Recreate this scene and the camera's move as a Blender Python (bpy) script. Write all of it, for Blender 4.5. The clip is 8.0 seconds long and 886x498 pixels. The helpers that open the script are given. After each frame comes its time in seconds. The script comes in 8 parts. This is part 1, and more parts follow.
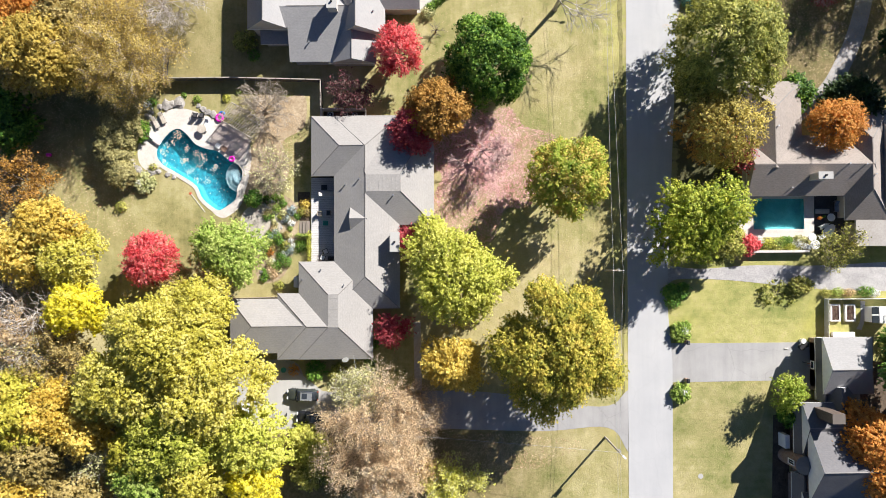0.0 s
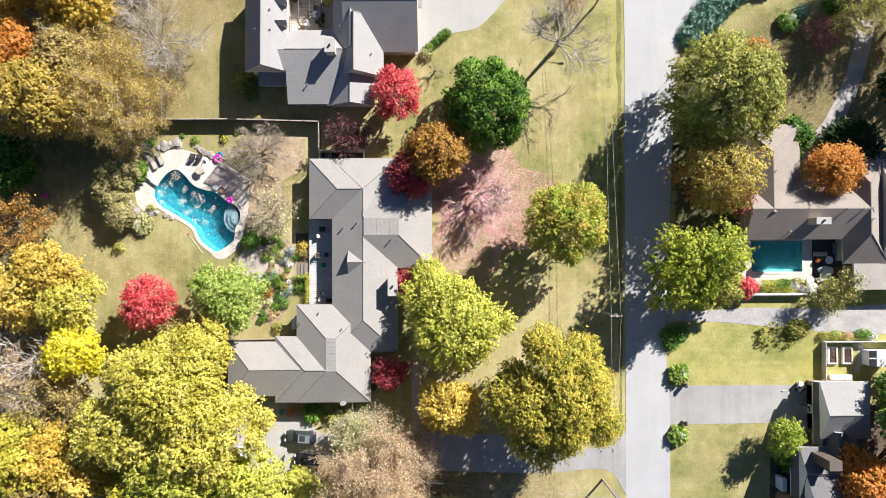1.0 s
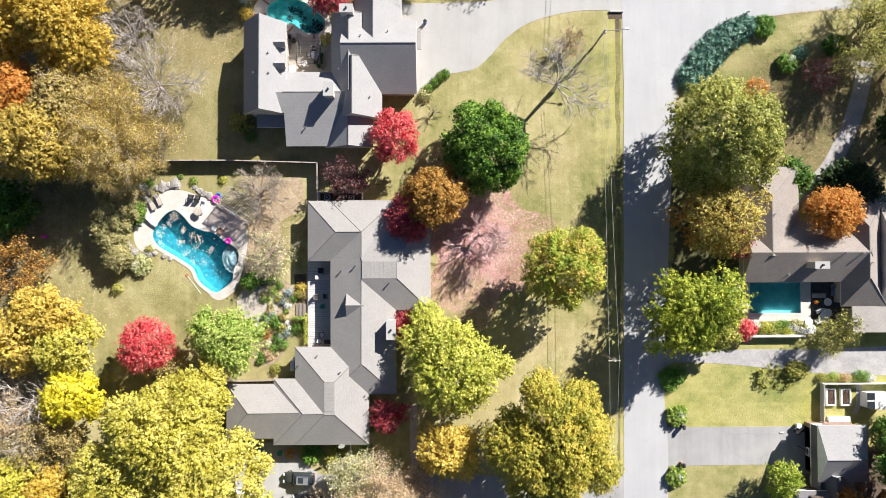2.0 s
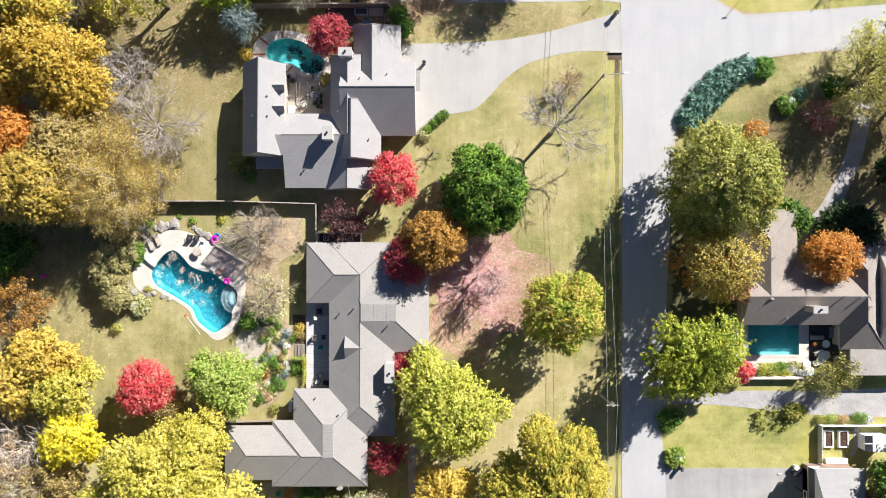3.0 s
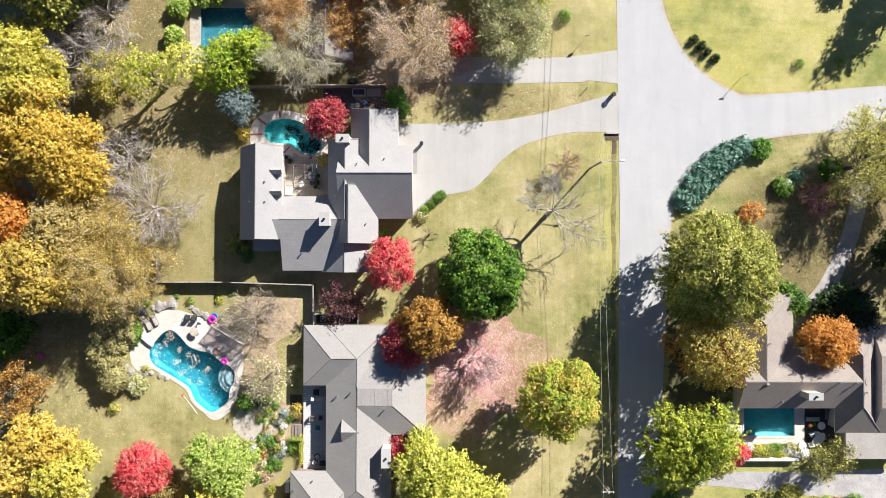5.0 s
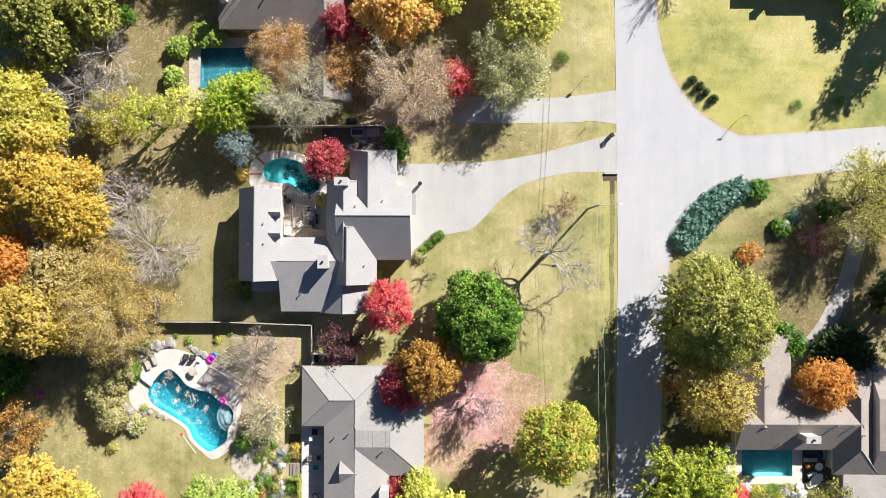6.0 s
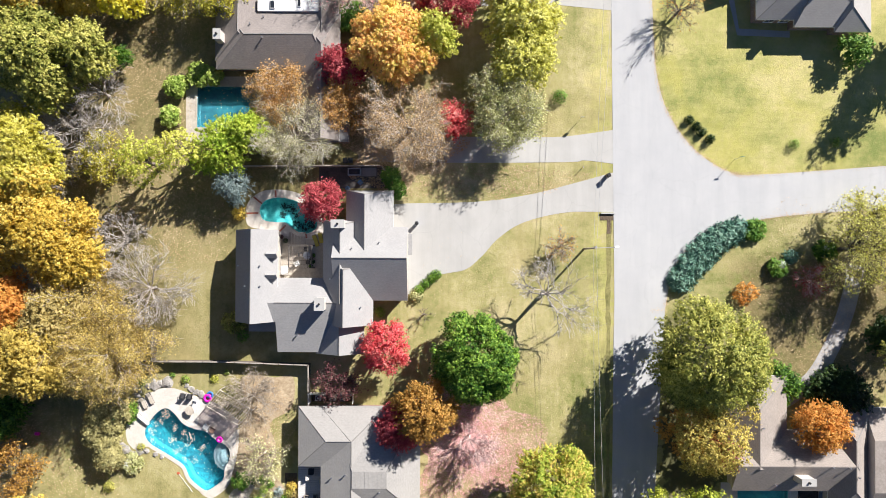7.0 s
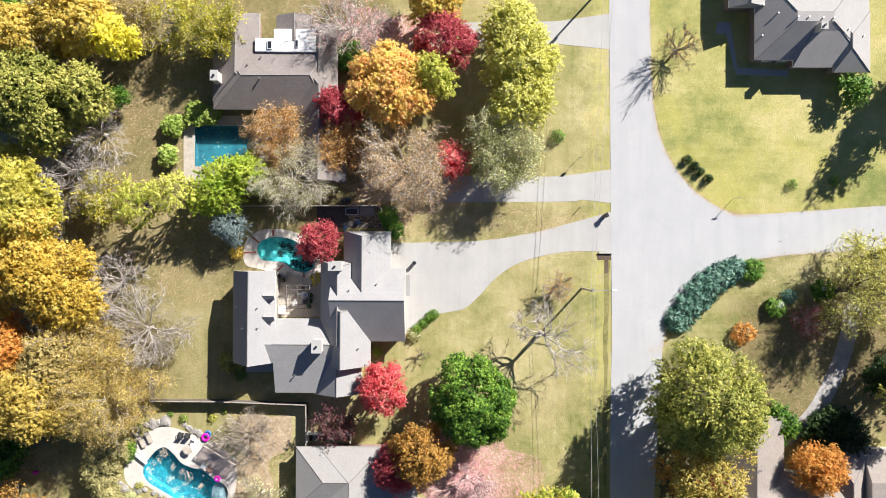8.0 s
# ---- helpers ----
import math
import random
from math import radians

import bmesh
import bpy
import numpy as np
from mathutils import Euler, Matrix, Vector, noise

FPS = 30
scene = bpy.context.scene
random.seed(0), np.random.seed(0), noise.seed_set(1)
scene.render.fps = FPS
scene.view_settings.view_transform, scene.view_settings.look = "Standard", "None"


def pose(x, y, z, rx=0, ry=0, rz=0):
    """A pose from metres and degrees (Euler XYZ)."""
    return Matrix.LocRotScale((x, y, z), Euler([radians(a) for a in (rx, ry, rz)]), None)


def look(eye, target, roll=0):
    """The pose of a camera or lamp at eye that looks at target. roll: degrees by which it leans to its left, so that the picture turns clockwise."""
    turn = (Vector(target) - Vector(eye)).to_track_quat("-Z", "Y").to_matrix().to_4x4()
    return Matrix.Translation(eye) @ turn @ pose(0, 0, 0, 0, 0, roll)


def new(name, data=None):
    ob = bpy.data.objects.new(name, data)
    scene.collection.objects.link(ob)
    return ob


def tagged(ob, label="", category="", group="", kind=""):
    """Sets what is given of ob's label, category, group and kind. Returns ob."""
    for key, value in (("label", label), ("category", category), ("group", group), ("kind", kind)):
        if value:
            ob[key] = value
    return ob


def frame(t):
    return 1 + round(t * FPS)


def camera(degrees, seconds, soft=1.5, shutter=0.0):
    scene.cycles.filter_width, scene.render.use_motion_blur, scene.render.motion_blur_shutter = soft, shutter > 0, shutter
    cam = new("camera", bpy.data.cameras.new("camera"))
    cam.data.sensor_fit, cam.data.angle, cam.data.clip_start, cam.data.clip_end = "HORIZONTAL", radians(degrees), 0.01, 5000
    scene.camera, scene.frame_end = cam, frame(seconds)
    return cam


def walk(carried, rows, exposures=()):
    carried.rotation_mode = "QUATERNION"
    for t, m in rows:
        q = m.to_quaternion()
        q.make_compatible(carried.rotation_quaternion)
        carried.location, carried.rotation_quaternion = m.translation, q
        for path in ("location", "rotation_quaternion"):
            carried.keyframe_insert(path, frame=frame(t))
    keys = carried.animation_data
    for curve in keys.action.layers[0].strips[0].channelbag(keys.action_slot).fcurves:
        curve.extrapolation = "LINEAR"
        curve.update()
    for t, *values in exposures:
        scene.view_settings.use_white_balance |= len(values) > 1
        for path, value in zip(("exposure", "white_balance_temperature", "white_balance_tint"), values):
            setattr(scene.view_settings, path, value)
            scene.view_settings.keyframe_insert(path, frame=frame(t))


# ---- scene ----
cam = camera(71.2, 8.0, 0.9)
PATH = [
    (0, pose(1.231, -0.805, 96.360, 1.4667, 0.0495, -0.3938)),
    (0.5, pose(1.302, 2.608, 96.417, 1.3734, 0.0122, -0.3310)),
    (1, pose(1.424, 6.031, 96.480, 1.2658, -0.0409, -0.2867)),
    (1.5, pose(1.551, 9.437, 96.519, 1.1532, -0.0456, -0.2728)),
    (3, pose(1.936, 19.539, 96.742, 0.8281, -0.0250, -0.0824)),
    (3.5, pose(2.057, 22.809, 96.817, 0.7716, -0.0138, -0.0182)),
    (4, pose(2.150, 26.028, 96.907, 0.7188, -0.0298, 0.0012)),
    (4.5, pose(2.250, 29.204, 97.008, 0.7031, -0.0613, 0.0225)),
    (6, pose(2.768, 38.523, 97.375, 0.7518, 0.0362, 0.1694)),
    (6.5, pose(3.010, 41.712, 97.476, 0.7243, 0.0467, 0.2103)),
    (7, pose(3.274, 44.990, 97.525, 0.6049, 0.0358, 0.2580)),
    (7.5, pose(3.575, 48.323, 97.546, 0.4679, 0.0737, 0.2770)),
    (8, pose(3.822, 51.663, 97.554, 0.3390, 0.1506, 0.2994)),
]
walk(cam, PATH, [(0.0, 1.12), (8.0, 1.12)])

# ---- daylight: low autumn sun from the upper right of the plan ----
SUN_ELEV, SUN_DIR = 30.5, Vector((0.675, 0.74, 0)).normalized()
world = bpy.data.worlds.new("sky")
scene.world = world
world.use_nodes = True
wn = world.node_tree
sky = wn.nodes.new("ShaderNodeTexSky")
sky.sky_type = 'NISHITA'
sky.sun_disc = False
sky.air_density, sky.dust_density, sky.ozone_density = 0.5, 0.1, 4.0
sky.sun_elevation = radians(SUN_ELEV)
sky.sun_rotation = math.atan2(SUN_DIR.x, SUN_DIR.y)
wn.nodes["Background"].inputs["Strength"].default_value = 0.05
wn.links.new(sky.outputs[0], wn.nodes["Background"].inputs["Color"])
sun_data = bpy.data.lights.new("sun", 'SUN')
sun_data.energy, sun_data.angle, sun_data.color = 5.0, radians(0.55), (1.0, 0.952, 0.905)
sun = new("sun", sun_data)
se = radians(SUN_ELEV)
to_sun = Vector((SUN_DIR.x * math.cos(se), SUN_DIR.y * math.cos(se), math.sin(se)))
sun.matrix_world = look(to_sun * 300, (0, 0, 0))


# ---- materials ----
class Mat:
    """A small builder for node materials."""

    def __init__(self, name, rough=0.7, metal=0.0):
        self.m = bpy.data.materials.new(name)
        self.m.use_nodes = True
        self.t = self.m.node_tree
        self.b = self.t.nodes["Principled BSDF"]
        self.b.inputs["Roughness"].default_value = rough
        self.b.inputs["Metallic"].default_value = metal
        g = self.node("ShaderNodeNewGeometry")
        self.pos, self.island = g.outputs["Position"], g.outputs["Random Per Island"]
        self.rand = self.node("ShaderNodeObjectInfo").outputs["Random"]

    def node(self, kind):
        return self.t.nodes.new(kind)

    def link(self, a, b):
        self.t.links.new(a, b)

    def noise(self, scale, detail=4.0, rough=0.6, stretch=None, distort=0.0):
        n = self.node("ShaderNodeTexNoise")
        n.inputs["Scale"].default_value = scale
        n.inputs["Detail"].default_value = detail
        n.inputs["Roughness"].default_value = rough
        n.inputs["Distortion"].default_value = distort
        mp = self.node("ShaderNodeMapping")
        mp.inputs["Location"].default_value = (3.13, 1.71, 0.437 / scale)
        mp.inputs["Scale"].default_value = stretch or (1, 1, 1)
        self.link(self.pos, mp.inputs["Vector"])
        self.link(mp.outputs[0], n.inputs["Vector"])
        return n.outputs["Fac"]

    def ramp(self, fac, stops):
        r = self.node("ShaderNodeValToRGB")
        e = r.color_ramp.elements
        while len(e) < len(stops):
            e.new(0.5)
        for el, (p, c) in zip(e, stops):
            el.position, el.color = p, (*c, 1)
        self.link(fac, r.inputs[0])
        return r.outputs[0]

    def mix(self, fac, a, b, mode='MIX'):
        x = self.node("ShaderNodeMix")
        x.data_type, x.blend_type = 'RGBA', mode
        for sock, v in ((x.inputs[0], fac), (x.inputs[6], a), (x.inputs[7], b)):
            if isinstance(v, (int, float)):
                sock.default_value = v
            elif isinstance(v, tuple):
                sock.default_value = (*v, 1)
            else:
                self.link(v, sock)
        return x.outputs[2]

    def math(self, op, a, b=0.0, c=0.0):
        x = self.node("ShaderNodeMath")
        x.operation = op
        for sock, v in zip(x.inputs, (a, b, c)):
            if isinstance(v, (int, float)):
                sock.default_value = v
            else:
                self.link(v, sock)
        return x.outputs[0]

    def smooth(self, v, lo, hi):
        x = self.node("ShaderNodeMapRange")
        x.interpolation_type = 'SMOOTHSTEP'
        self.link(v, x.inputs[0])
        x.inputs[1].default_value, x.inputs[2].default_value = lo, hi
        return x.outputs[0]

    def axis(self, i):
        s = self.node("ShaderNodeSeparateXYZ")
        self.link(self.pos, s.inputs[0])
        return s.outputs[i]

    def color(self, c):
        if isinstance(c, tuple):
            self.b.inputs["Base Color"].default_value = (*c, 1)
        else:
            self.link(c, self.b.inputs["Base Color"])
        return self

    def bump(self, h, strength=0.3, dist=0.02):
        n = self.node("ShaderNodeBump")
        n.inputs["Strength"].default_value = strength
        n.inputs["Distance"].default_value = dist
        self.link(h, n.inputs["Height"])
        self.link(n.outputs[0], self.b.inputs["Normal"])
        return self


def speckled(name, lo, hi, fine=8.0, coarse=0.35, rough=0.8, bump=0.25, metal=0.0, dist=0.02):
    """Two tones, mottled at a fine and a coarse scale."""
    k = Mat(name, rough, metal)
    f, c = k.noise(fine, 5), k.noise(coarse, 4)
    both = k.math('ADD', k.math('MULTIPLY', f, 0.55), k.math('MULTIPLY', c, 0.45))
    k.color(k.ramp(both, [(0.36, lo), (0.64, hi)]))
    if bump:
        k.bump(f, bump, dist)
    return k.m


def shingle_mat(name, lo, hi, along_x=True):
    """Asphalt shingles: fine courses, blotched tabs, weather stains."""
    k = Mat(name, 0.9)
    tabs = k.noise(5.0, 2, 0.5, (0.6, 0.6, 3.0))
    stain = k.noise(0.3, 5, 0.65, None, 0.6)
    grain = k.noise(30, 2)
    v = k.math('ADD', k.math('MULTIPLY', tabs, 0.4), k.math('ADD', k.math('MULTIPLY', stain, 0.35), k.math('MULTIPLY', grain, 0.25)))
    base = k.ramp(v, [(0.26, lo), (0.74, hi)])
    w = k.node("ShaderNodeTexWave")
    w.bands_direction = 'Z'
    w.inputs["Scale"].default_value = 2.2
    w.inputs["Distortion"].default_value = 1.2
    w.inputs["Detail"].default_value = 2.0
    k.link(k.pos, w.inputs["Vector"])
    k.color(k.mix(k.math('MULTIPLY', w.outputs["Fac"], 0.10), base, lo))
    k.bump(k.math('ADD', grain, k.math('MULTIPLY', w.outputs["Fac"], 0.5)), 0.3, 0.015)
    return k.m


def leaf_mat(name, a, b, c, trans=0.36):
    """Leaf sprays: three tones mixed by spray, by limb and by tree."""
    k = Mat(name, 0.55)
    big = k.noise(0.45, 3)
    f = k.math('ADD', k.math('MULTIPLY', k.island, 0.36), k.math('ADD', k.math('MULTIPLY', big, 0.89), k.math('MULTIPLY', k.rand, 0.12)))
    col = k.ramp(f, [(0.38, a), (0.62, b), (0.88, c)])
    k.color(col)
    k.b.inputs["Specular IOR Level"].default_value = 0.25
    tr = k.node("ShaderNodeBsdfTranslucent")
    k.link(col, tr.inputs["Color"])
    mx = k.node("ShaderNodeMixShader")
    mx.inputs[0].default_value = trans
    k.link(k.b.outputs[0], mx.inputs[1])
    k.link(tr.outputs[0], mx.inputs[2])
    k.link(mx.outputs[0], k.t.nodes["Material Output"].inputs["Surface"])
    return k.m


def ground_mat():
    """Mown autumn lawn: green and straw patches, bare earth and leaf litter towards the woods, tree shade painted in on
    the east.
    """
    k = Mat("lawn_and_litter", 0.95)
    big, mid, tuft, fine = k.noise(0.09, 5, 0.6), k.noise(0.45, 5, 0.65), k.noise(2.2, 5, 0.7), k.noise(8.0, 5, 0.7)
    x, y = k.axis(0), k.axis(1)

    def add(*terms):
        out = None
        for v, f in terms:
            t = k.math('MULTIPLY', v, f)
            out = t if out is None else k.math('ADD', out, t)
        return out

    def span(v, a0, a1, b0, b1):
        return k.math('MULTIPLY', k.smooth(v, a0, a1), k.math('SUBTRACT', 1.0, k.smooth(v, b0, b1)))

    both = lambda a, b: k.math('MULTIPLY', a, b)
    most = lambda a, b: k.math('MAXIMUM', a, b)
    wob = k.math('ADD', x, k.math('MULTIPLY', k.math('SUBTRACT', mid, 0.5), 14.0))
    wobn = k.math('ADD', y, k.math('MULTIPLY', k.math('SUBTRACT', mid, 0.5), 12.0))
    mow = k.noise(1.4, 2, 0.5, (1.0, 0.05, 1.0))
    mow_x = k.noise(1.1, 2, 0.5, (0.05, 1.0, 1.0))
    v = add((big, 0.40), (mid, 0.24), (tuft, 0.20), (fine, 0.08), (k.mix(k.smooth(x, 35.0, 36.0), mow, mow_x), 0.08))
    front = k.ramp(v, [(0.40, (0.175, 0.195, 0.05)), (0.5, (0.36, 0.325, 0.135)), (0.60, (0.55, 0.47, 0.26))])
    dry = k.ramp(v, [(0.40, (0.15, 0.152, 0.048)), (0.5, (0.325, 0.295, 0.12)), (0.60, (0.49, 0.435, 0.225))])
    fresh = k.ramp(v, [(0.39, (0.185, 0.225, 0.055)), (0.5, (0.41, 0.385, 0.125)), (0.61, (0.57, 0.49, 0.215))])
    lawn = k.mix(k.math('SUBTRACT', 1.0, k.smooth(wob, -30.0, -18.0)), front, dry)
    corner = both(k.smooth(x, 33.0, 36.0), k.smooth(wobn, 55.0, 58.0))
    lots = both(k.smooth(x, 33.0, 36.0), span(wobn, -20.0, -14.0, 0.0, 4.0))
    kerbside = both(span(wob, 25.5, 28.5, 29.6, 30.4), k.smooth(y, -30.0, -26.0))
    lawn = k.mix(most(k.math('MULTIPLY', most(corner, lots), 0.85), k.math('MULTIPLY', kerbside, 0.9)), lawn, fresh)
    patch = k.smooth(k.noise(0.11, 4, 0.6, None, 0.5), 0.46, 0.66)
    lawn = k.mix(k.math('MULTIPLY', patch, 0.4), lawn, k.mix(most(corner, lots), (0.40, 0.325, 0.15), (0.44, 0.40, 0.08)))
    litter = k.ramp(add((fine, 0.3), (tuft, 0.4), (mid, 0.3)), [(0.40, (0.045, 0.032, 0.014)), (0.50, (0.15, 0.105, 0.045)), (0.60, (0.33, 0.24, 0.12))])
    inv = lambda a: k.math('SUBTRACT', 1.0, a)
    woods = inv(k.smooth(wob, -74.0, -57.0))
    north = most(k.math('MULTIPLY', both(k.smooth(wobn, 38.0, 52.0), inv(k.smooth(wob, -8.0, 0.0))), 0.6), k.math('MULTIPLY', both(k.smooth(wobn, 22.0, 31.0), inv(k.smooth(wob, -27.0, -19.0))), 0.3))
    east = k.math('MULTIPLY', both(k.smooth(wob, 47.0, 52.0), span(wobn, 20.0, 26.0, 42.0, 47.0)), 0.75)
    south = k.math('MULTIPLY', both(inv(k.smooth(wobn, -27.0, -22.0)), inv(k.smooth(wob, 4.0, 26.0))), 0.75)
    m = most(most(woods, north), most(east, south))
    m = both(m, k.smooth(k.math('ADD', fine, k.math('MULTIPLY', mid, 0.8)), 0.55, 0.95))
    # painted shade: ground colour taken near black under the east street trees
    tree_shade = both(span(wob, 36.5, 38.5, 45.0, 48.0), span(wobn, 6.0, 9.0, 33.0, 37.0))
    shown = k.mix(k.math('MULTIPLY', tree_shade, 0.85), k.mix(m, lawn, litter), k.mix(tuft, (0.02, 0.026, 0.01), (0.08, 0.075, 0.03)))
    k.color(k.mix(k.math('MULTIPLY', k.smooth(add((fine, 0.5), (tuft, 0.5)), 0.46, 0.62), 0.4), shown, k.mix(0.62, shown, (0.05, 0.05, 0.016))))
    k.bump(k.math('ADD', fine, tuft), 0.7, 0.08)
    return k.m


def road_mat(name, lo, hi, crack=0.5):
    k = Mat(name, 0.85)
    wear = k.noise(0.7, 5, 0.6, (1.0, 0.08, 1.0))
    mid, fine = k.noise(0.25, 5), k.noise(18, 4)
    v = k.math('ADD', k.math('MULTIPLY', wear, 0.35), k.math('ADD', k.math('MULTIPLY', mid, 0.35), k.math('MULTIPLY', fine, 0.3)))
    base = k.ramp(v, [(0.35, lo), (0.65, hi)])
    vor = k.node("ShaderNodeTexVoronoi")
    vor.feature = 'DISTANCE_TO_EDGE'
    vor.inputs["Scale"].default_value = 0.16
    mp = k.node("ShaderNodeVectorMath")
    mp.operation = 'ADD'
    nz = k.node("ShaderNodeTexNoise")
    nz.inputs["Scale"].default_value = 0.6
    k.link(k.pos, nz.inputs["Vector"])
    k.link(k.pos, mp.inputs[0])
    k.link(nz.outputs["Color"], mp.inputs[1])
    k.link(mp.outputs[0], vor.inputs["Vector"])
    line = k.math('SUBTRACT', 1.0, k.smooth(vor.outputs["Distance"], 0.002, 0.010))
    k.color(k.mix(k.math('MULTIPLY', line, crack), base, tuple(c * 0.45 for c in lo)))
    k.bump(fine, 0.3, 0.01)
    return k.m


def brick_mat(name, a, b, mortar=(0.35, 0.32, 0.28)):
    k = Mat(name, 0.9)
    br = k.node("ShaderNodeTexBrick")
    br.inputs["Scale"].default_value = 1.0
    br.inputs["Brick Width"].default_value = 0.22
    br.inputs["Row Height"].default_value = 0.045
    br.inputs["Mortar Size"].default_value = 0.008
    br.inputs["Color1"].default_value, br.inputs["Color2"].default_value = (*a, 1), (*b, 1)
    br.inputs["Mortar"].default_value = (*mortar, 1)
    s = k.node("ShaderNodeSeparateXYZ")
    k.link(k.pos, s.inputs[0])
    j = k.node("ShaderNodeCombineXYZ")
    k.link(k.math('ADD', s.outputs[0], s.outputs[1]), j.inputs[0])
    k.link(s.outputs[2], j.inputs[1])
    k.link(j.outputs[0], br.inputs["Vector"])
    k.color(k.mix(k.math('MULTIPLY', k.noise(0.8, 4), 0.5), br.outputs["Color"], b))
    k.bump(br.outputs["Fac"], -0.4, 0.01)
    return k.m


def water_mat(name, tint):
    k = Mat(name, 0.03)
    k.color(tint)
    k.b.inputs["Transmission Weight"].default_value = 1.0
    k.b.inputs["IOR"].default_value = 1.33
    k.bump(k.noise(1.6, 3, 0.5), 0.12, 0.05)
    return k.m


def boards_mat(name, lo, hi, along=1, gap=7.0):
    """Weathered boards: narrow courses across one axis."""
    k = Mat(name, 0.85)
    w = k.node("ShaderNodeTexWave")
    w.bands_direction = 'X' if along == 1 else 'Y'
    w.wave_profile = 'SAW'
    w.inputs["Scale"].default_value = gap * 0.05 * 2 * math.pi / 2
    k.link(k.pos, w.inputs["Vector"])
    st = (6.0, 0.5, 1.0) if along == 1 else (0.5, 6.0, 1.0)
    v = k.math('ADD', k.math('MULTIPLY', k.noise(1.0, 5, 0.6, st), 0.6), k.math('MULTIPLY', k.noise(0.5, 4), 0.4))
    base = k.ramp(v, [(0.35, lo), (0.65, hi)])
    edge = k.smooth(w.outputs["Fac"], 0.86, 0.97)
    k.color(k.mix(k.math('MULTIPLY', edge, 0.6), base, tuple(c * 0.3 for c in lo)))
    k.bump(v, 0.3, 0.01)
    return k.m


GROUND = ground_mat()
ROAD = road_mat("worn_light_road", (0.385, 0.388, 0.398), (0.475, 0.475, 0.475), 0.07)
CONCRETE = road_mat("pale_concrete", (0.36, 0.352, 0.335), (0.475, 0.465, 0.445), 0.12)
ASPHALT = road_mat("weathered_asphalt", (0.27, 0.265, 0.262), (0.42, 0.41, 0.40), 0.18)
GRAVEL = speckled("pale_gravel", (0.28, 0.27, 0.27), (0.50, 0.48, 0.47), 6.0, 0.5, 0.95, 0.6, 0, 0.05)
PAVING = speckled("tan_stone_paving", (0.38, 0.33, 0.27), (0.56, 0.51, 0.44), 4.0, 0.6, 0.85, 0.3)
COPING = speckled("cream_stone_coping", (0.52, 0.475, 0.425), (0.67, 0.63, 0.58), 5.0, 0.7, 0.8, 0.3)
BRICKPAVE = speckled("rosy_brick_paving", (0.40, 0.33, 0.30), (0.56, 0.48, 0.44), 9.0, 0.8, 0.9, 0.4)
DRYGROUND = speckled("dry_tan_ground", (0.27, 0.195, 0.115), (0.52, 0.42, 0.29), 3.0, 0.8, 1.0, 0.5, 0, 0.04)
EARTH = speckled("bed_mulch", (0.05, 0.036, 0.025), (0.17, 0.125, 0.085), 6.0, 0.8, 1.0, 0.6, 0, 0.05)
DITCH = speckled("ditch_grass", (0.13, 0.125, 0.04), (0.31, 0.275, 0.11), 5.0, 0.4, 1.0, 0.6, 0, 0.05)
STONE = speckled("garden_rock", (0.20, 0.185, 0.17), (0.42, 0.395, 0.365), 5.0, 1.2, 0.9, 0.5)
TWIG = speckled("tan_twigs", (0.28, 0.23, 0.18), (0.46, 0.40, 0.33), 5, 0.8, 0.9, 0.4)
ROOF_TAUPE = shingle_mat("taupe_shingles", (0.250, 0.240, 0.228), (0.385, 0.368, 0.348))
ROOF_SLATE = shingle_mat("slate_grey_shingles", (0.238, 0.235, 0.236), (0.37, 0.363, 0.358))
ROOF_BROWN = shingle_mat("dark_brown_shingles", (0.143, 0.127, 0.120), (0.305, 0.267, 0.247))
ROOF_UMBER = shingle_mat("weathered_umber_shingles", (0.185, 0.158, 0.138), (0.37, 0.325, 0.29))
ROOF_CHAR = shingle_mat("charcoal_shingles", (0.105, 0.104, 0.112), (0.19, 0.185, 0.19))
ROOF_GREY = shingle_mat("warm_grey_shingles", (0.27, 0.258, 0.250), (0.40, 0.385, 0.372))
CAP = speckled("ridge_cap_shingle", (0.19, 0.18, 0.17), (0.29, 0.275, 0.26), 12, 1, 0.9, 0.3)
FLATROOF = speckled("white_roof_membrane", (0.68, 0.68, 0.67), (0.82, 0.82, 0.81), 3.0, 0.4, 0.6, 0.1)
TANROOF = speckled("tan_flat_roof", (0.30, 0.275, 0.25), (0.40, 0.375, 0.345), 4.0, 0.5, 0.85, 0.2)
BRICK = brick_mat("brown_brick", (0.30, 0.17, 0.12), (0.22, 0.13, 0.095))
BRICKDARK = brick_mat("dark_brown_brick", (0.12, 0.075, 0.055), (0.08, 0.055, 0.045), (0.16, 0.14, 0.12))
BRICKPALE = brick_mat("pale_painted_brick", (0.62, 0.57, 0.51), (0.52, 0.47, 0.42), (0.48, 0.45, 0.42))
SIDING = speckled("white_siding", (0.66, 0.67, 0.69), (0.78, 0.79, 0.80), 1.5, 0.5, 0.6, 0.1)
STUCCO = speckled("cream_wall", (0.42, 0.38, 0.33), (0.52, 0.475, 0.42), 6.0, 0.5, 0.9, 0.2)
TRIM = speckled("white_trim_paint", (0.68, 0.67, 0.65), (0.78, 0.77, 0.75), 5, 1, 0.5, 0.05)
DECK = boards_mat("grey_deck_boards", (0.50, 0.49, 0.48), (0.68, 0.665, 0.65), 0)
WOOD = boards_mat("weathered_wood", (0.19, 0.155, 0.125), (0.33, 0.285, 0.24), 1)
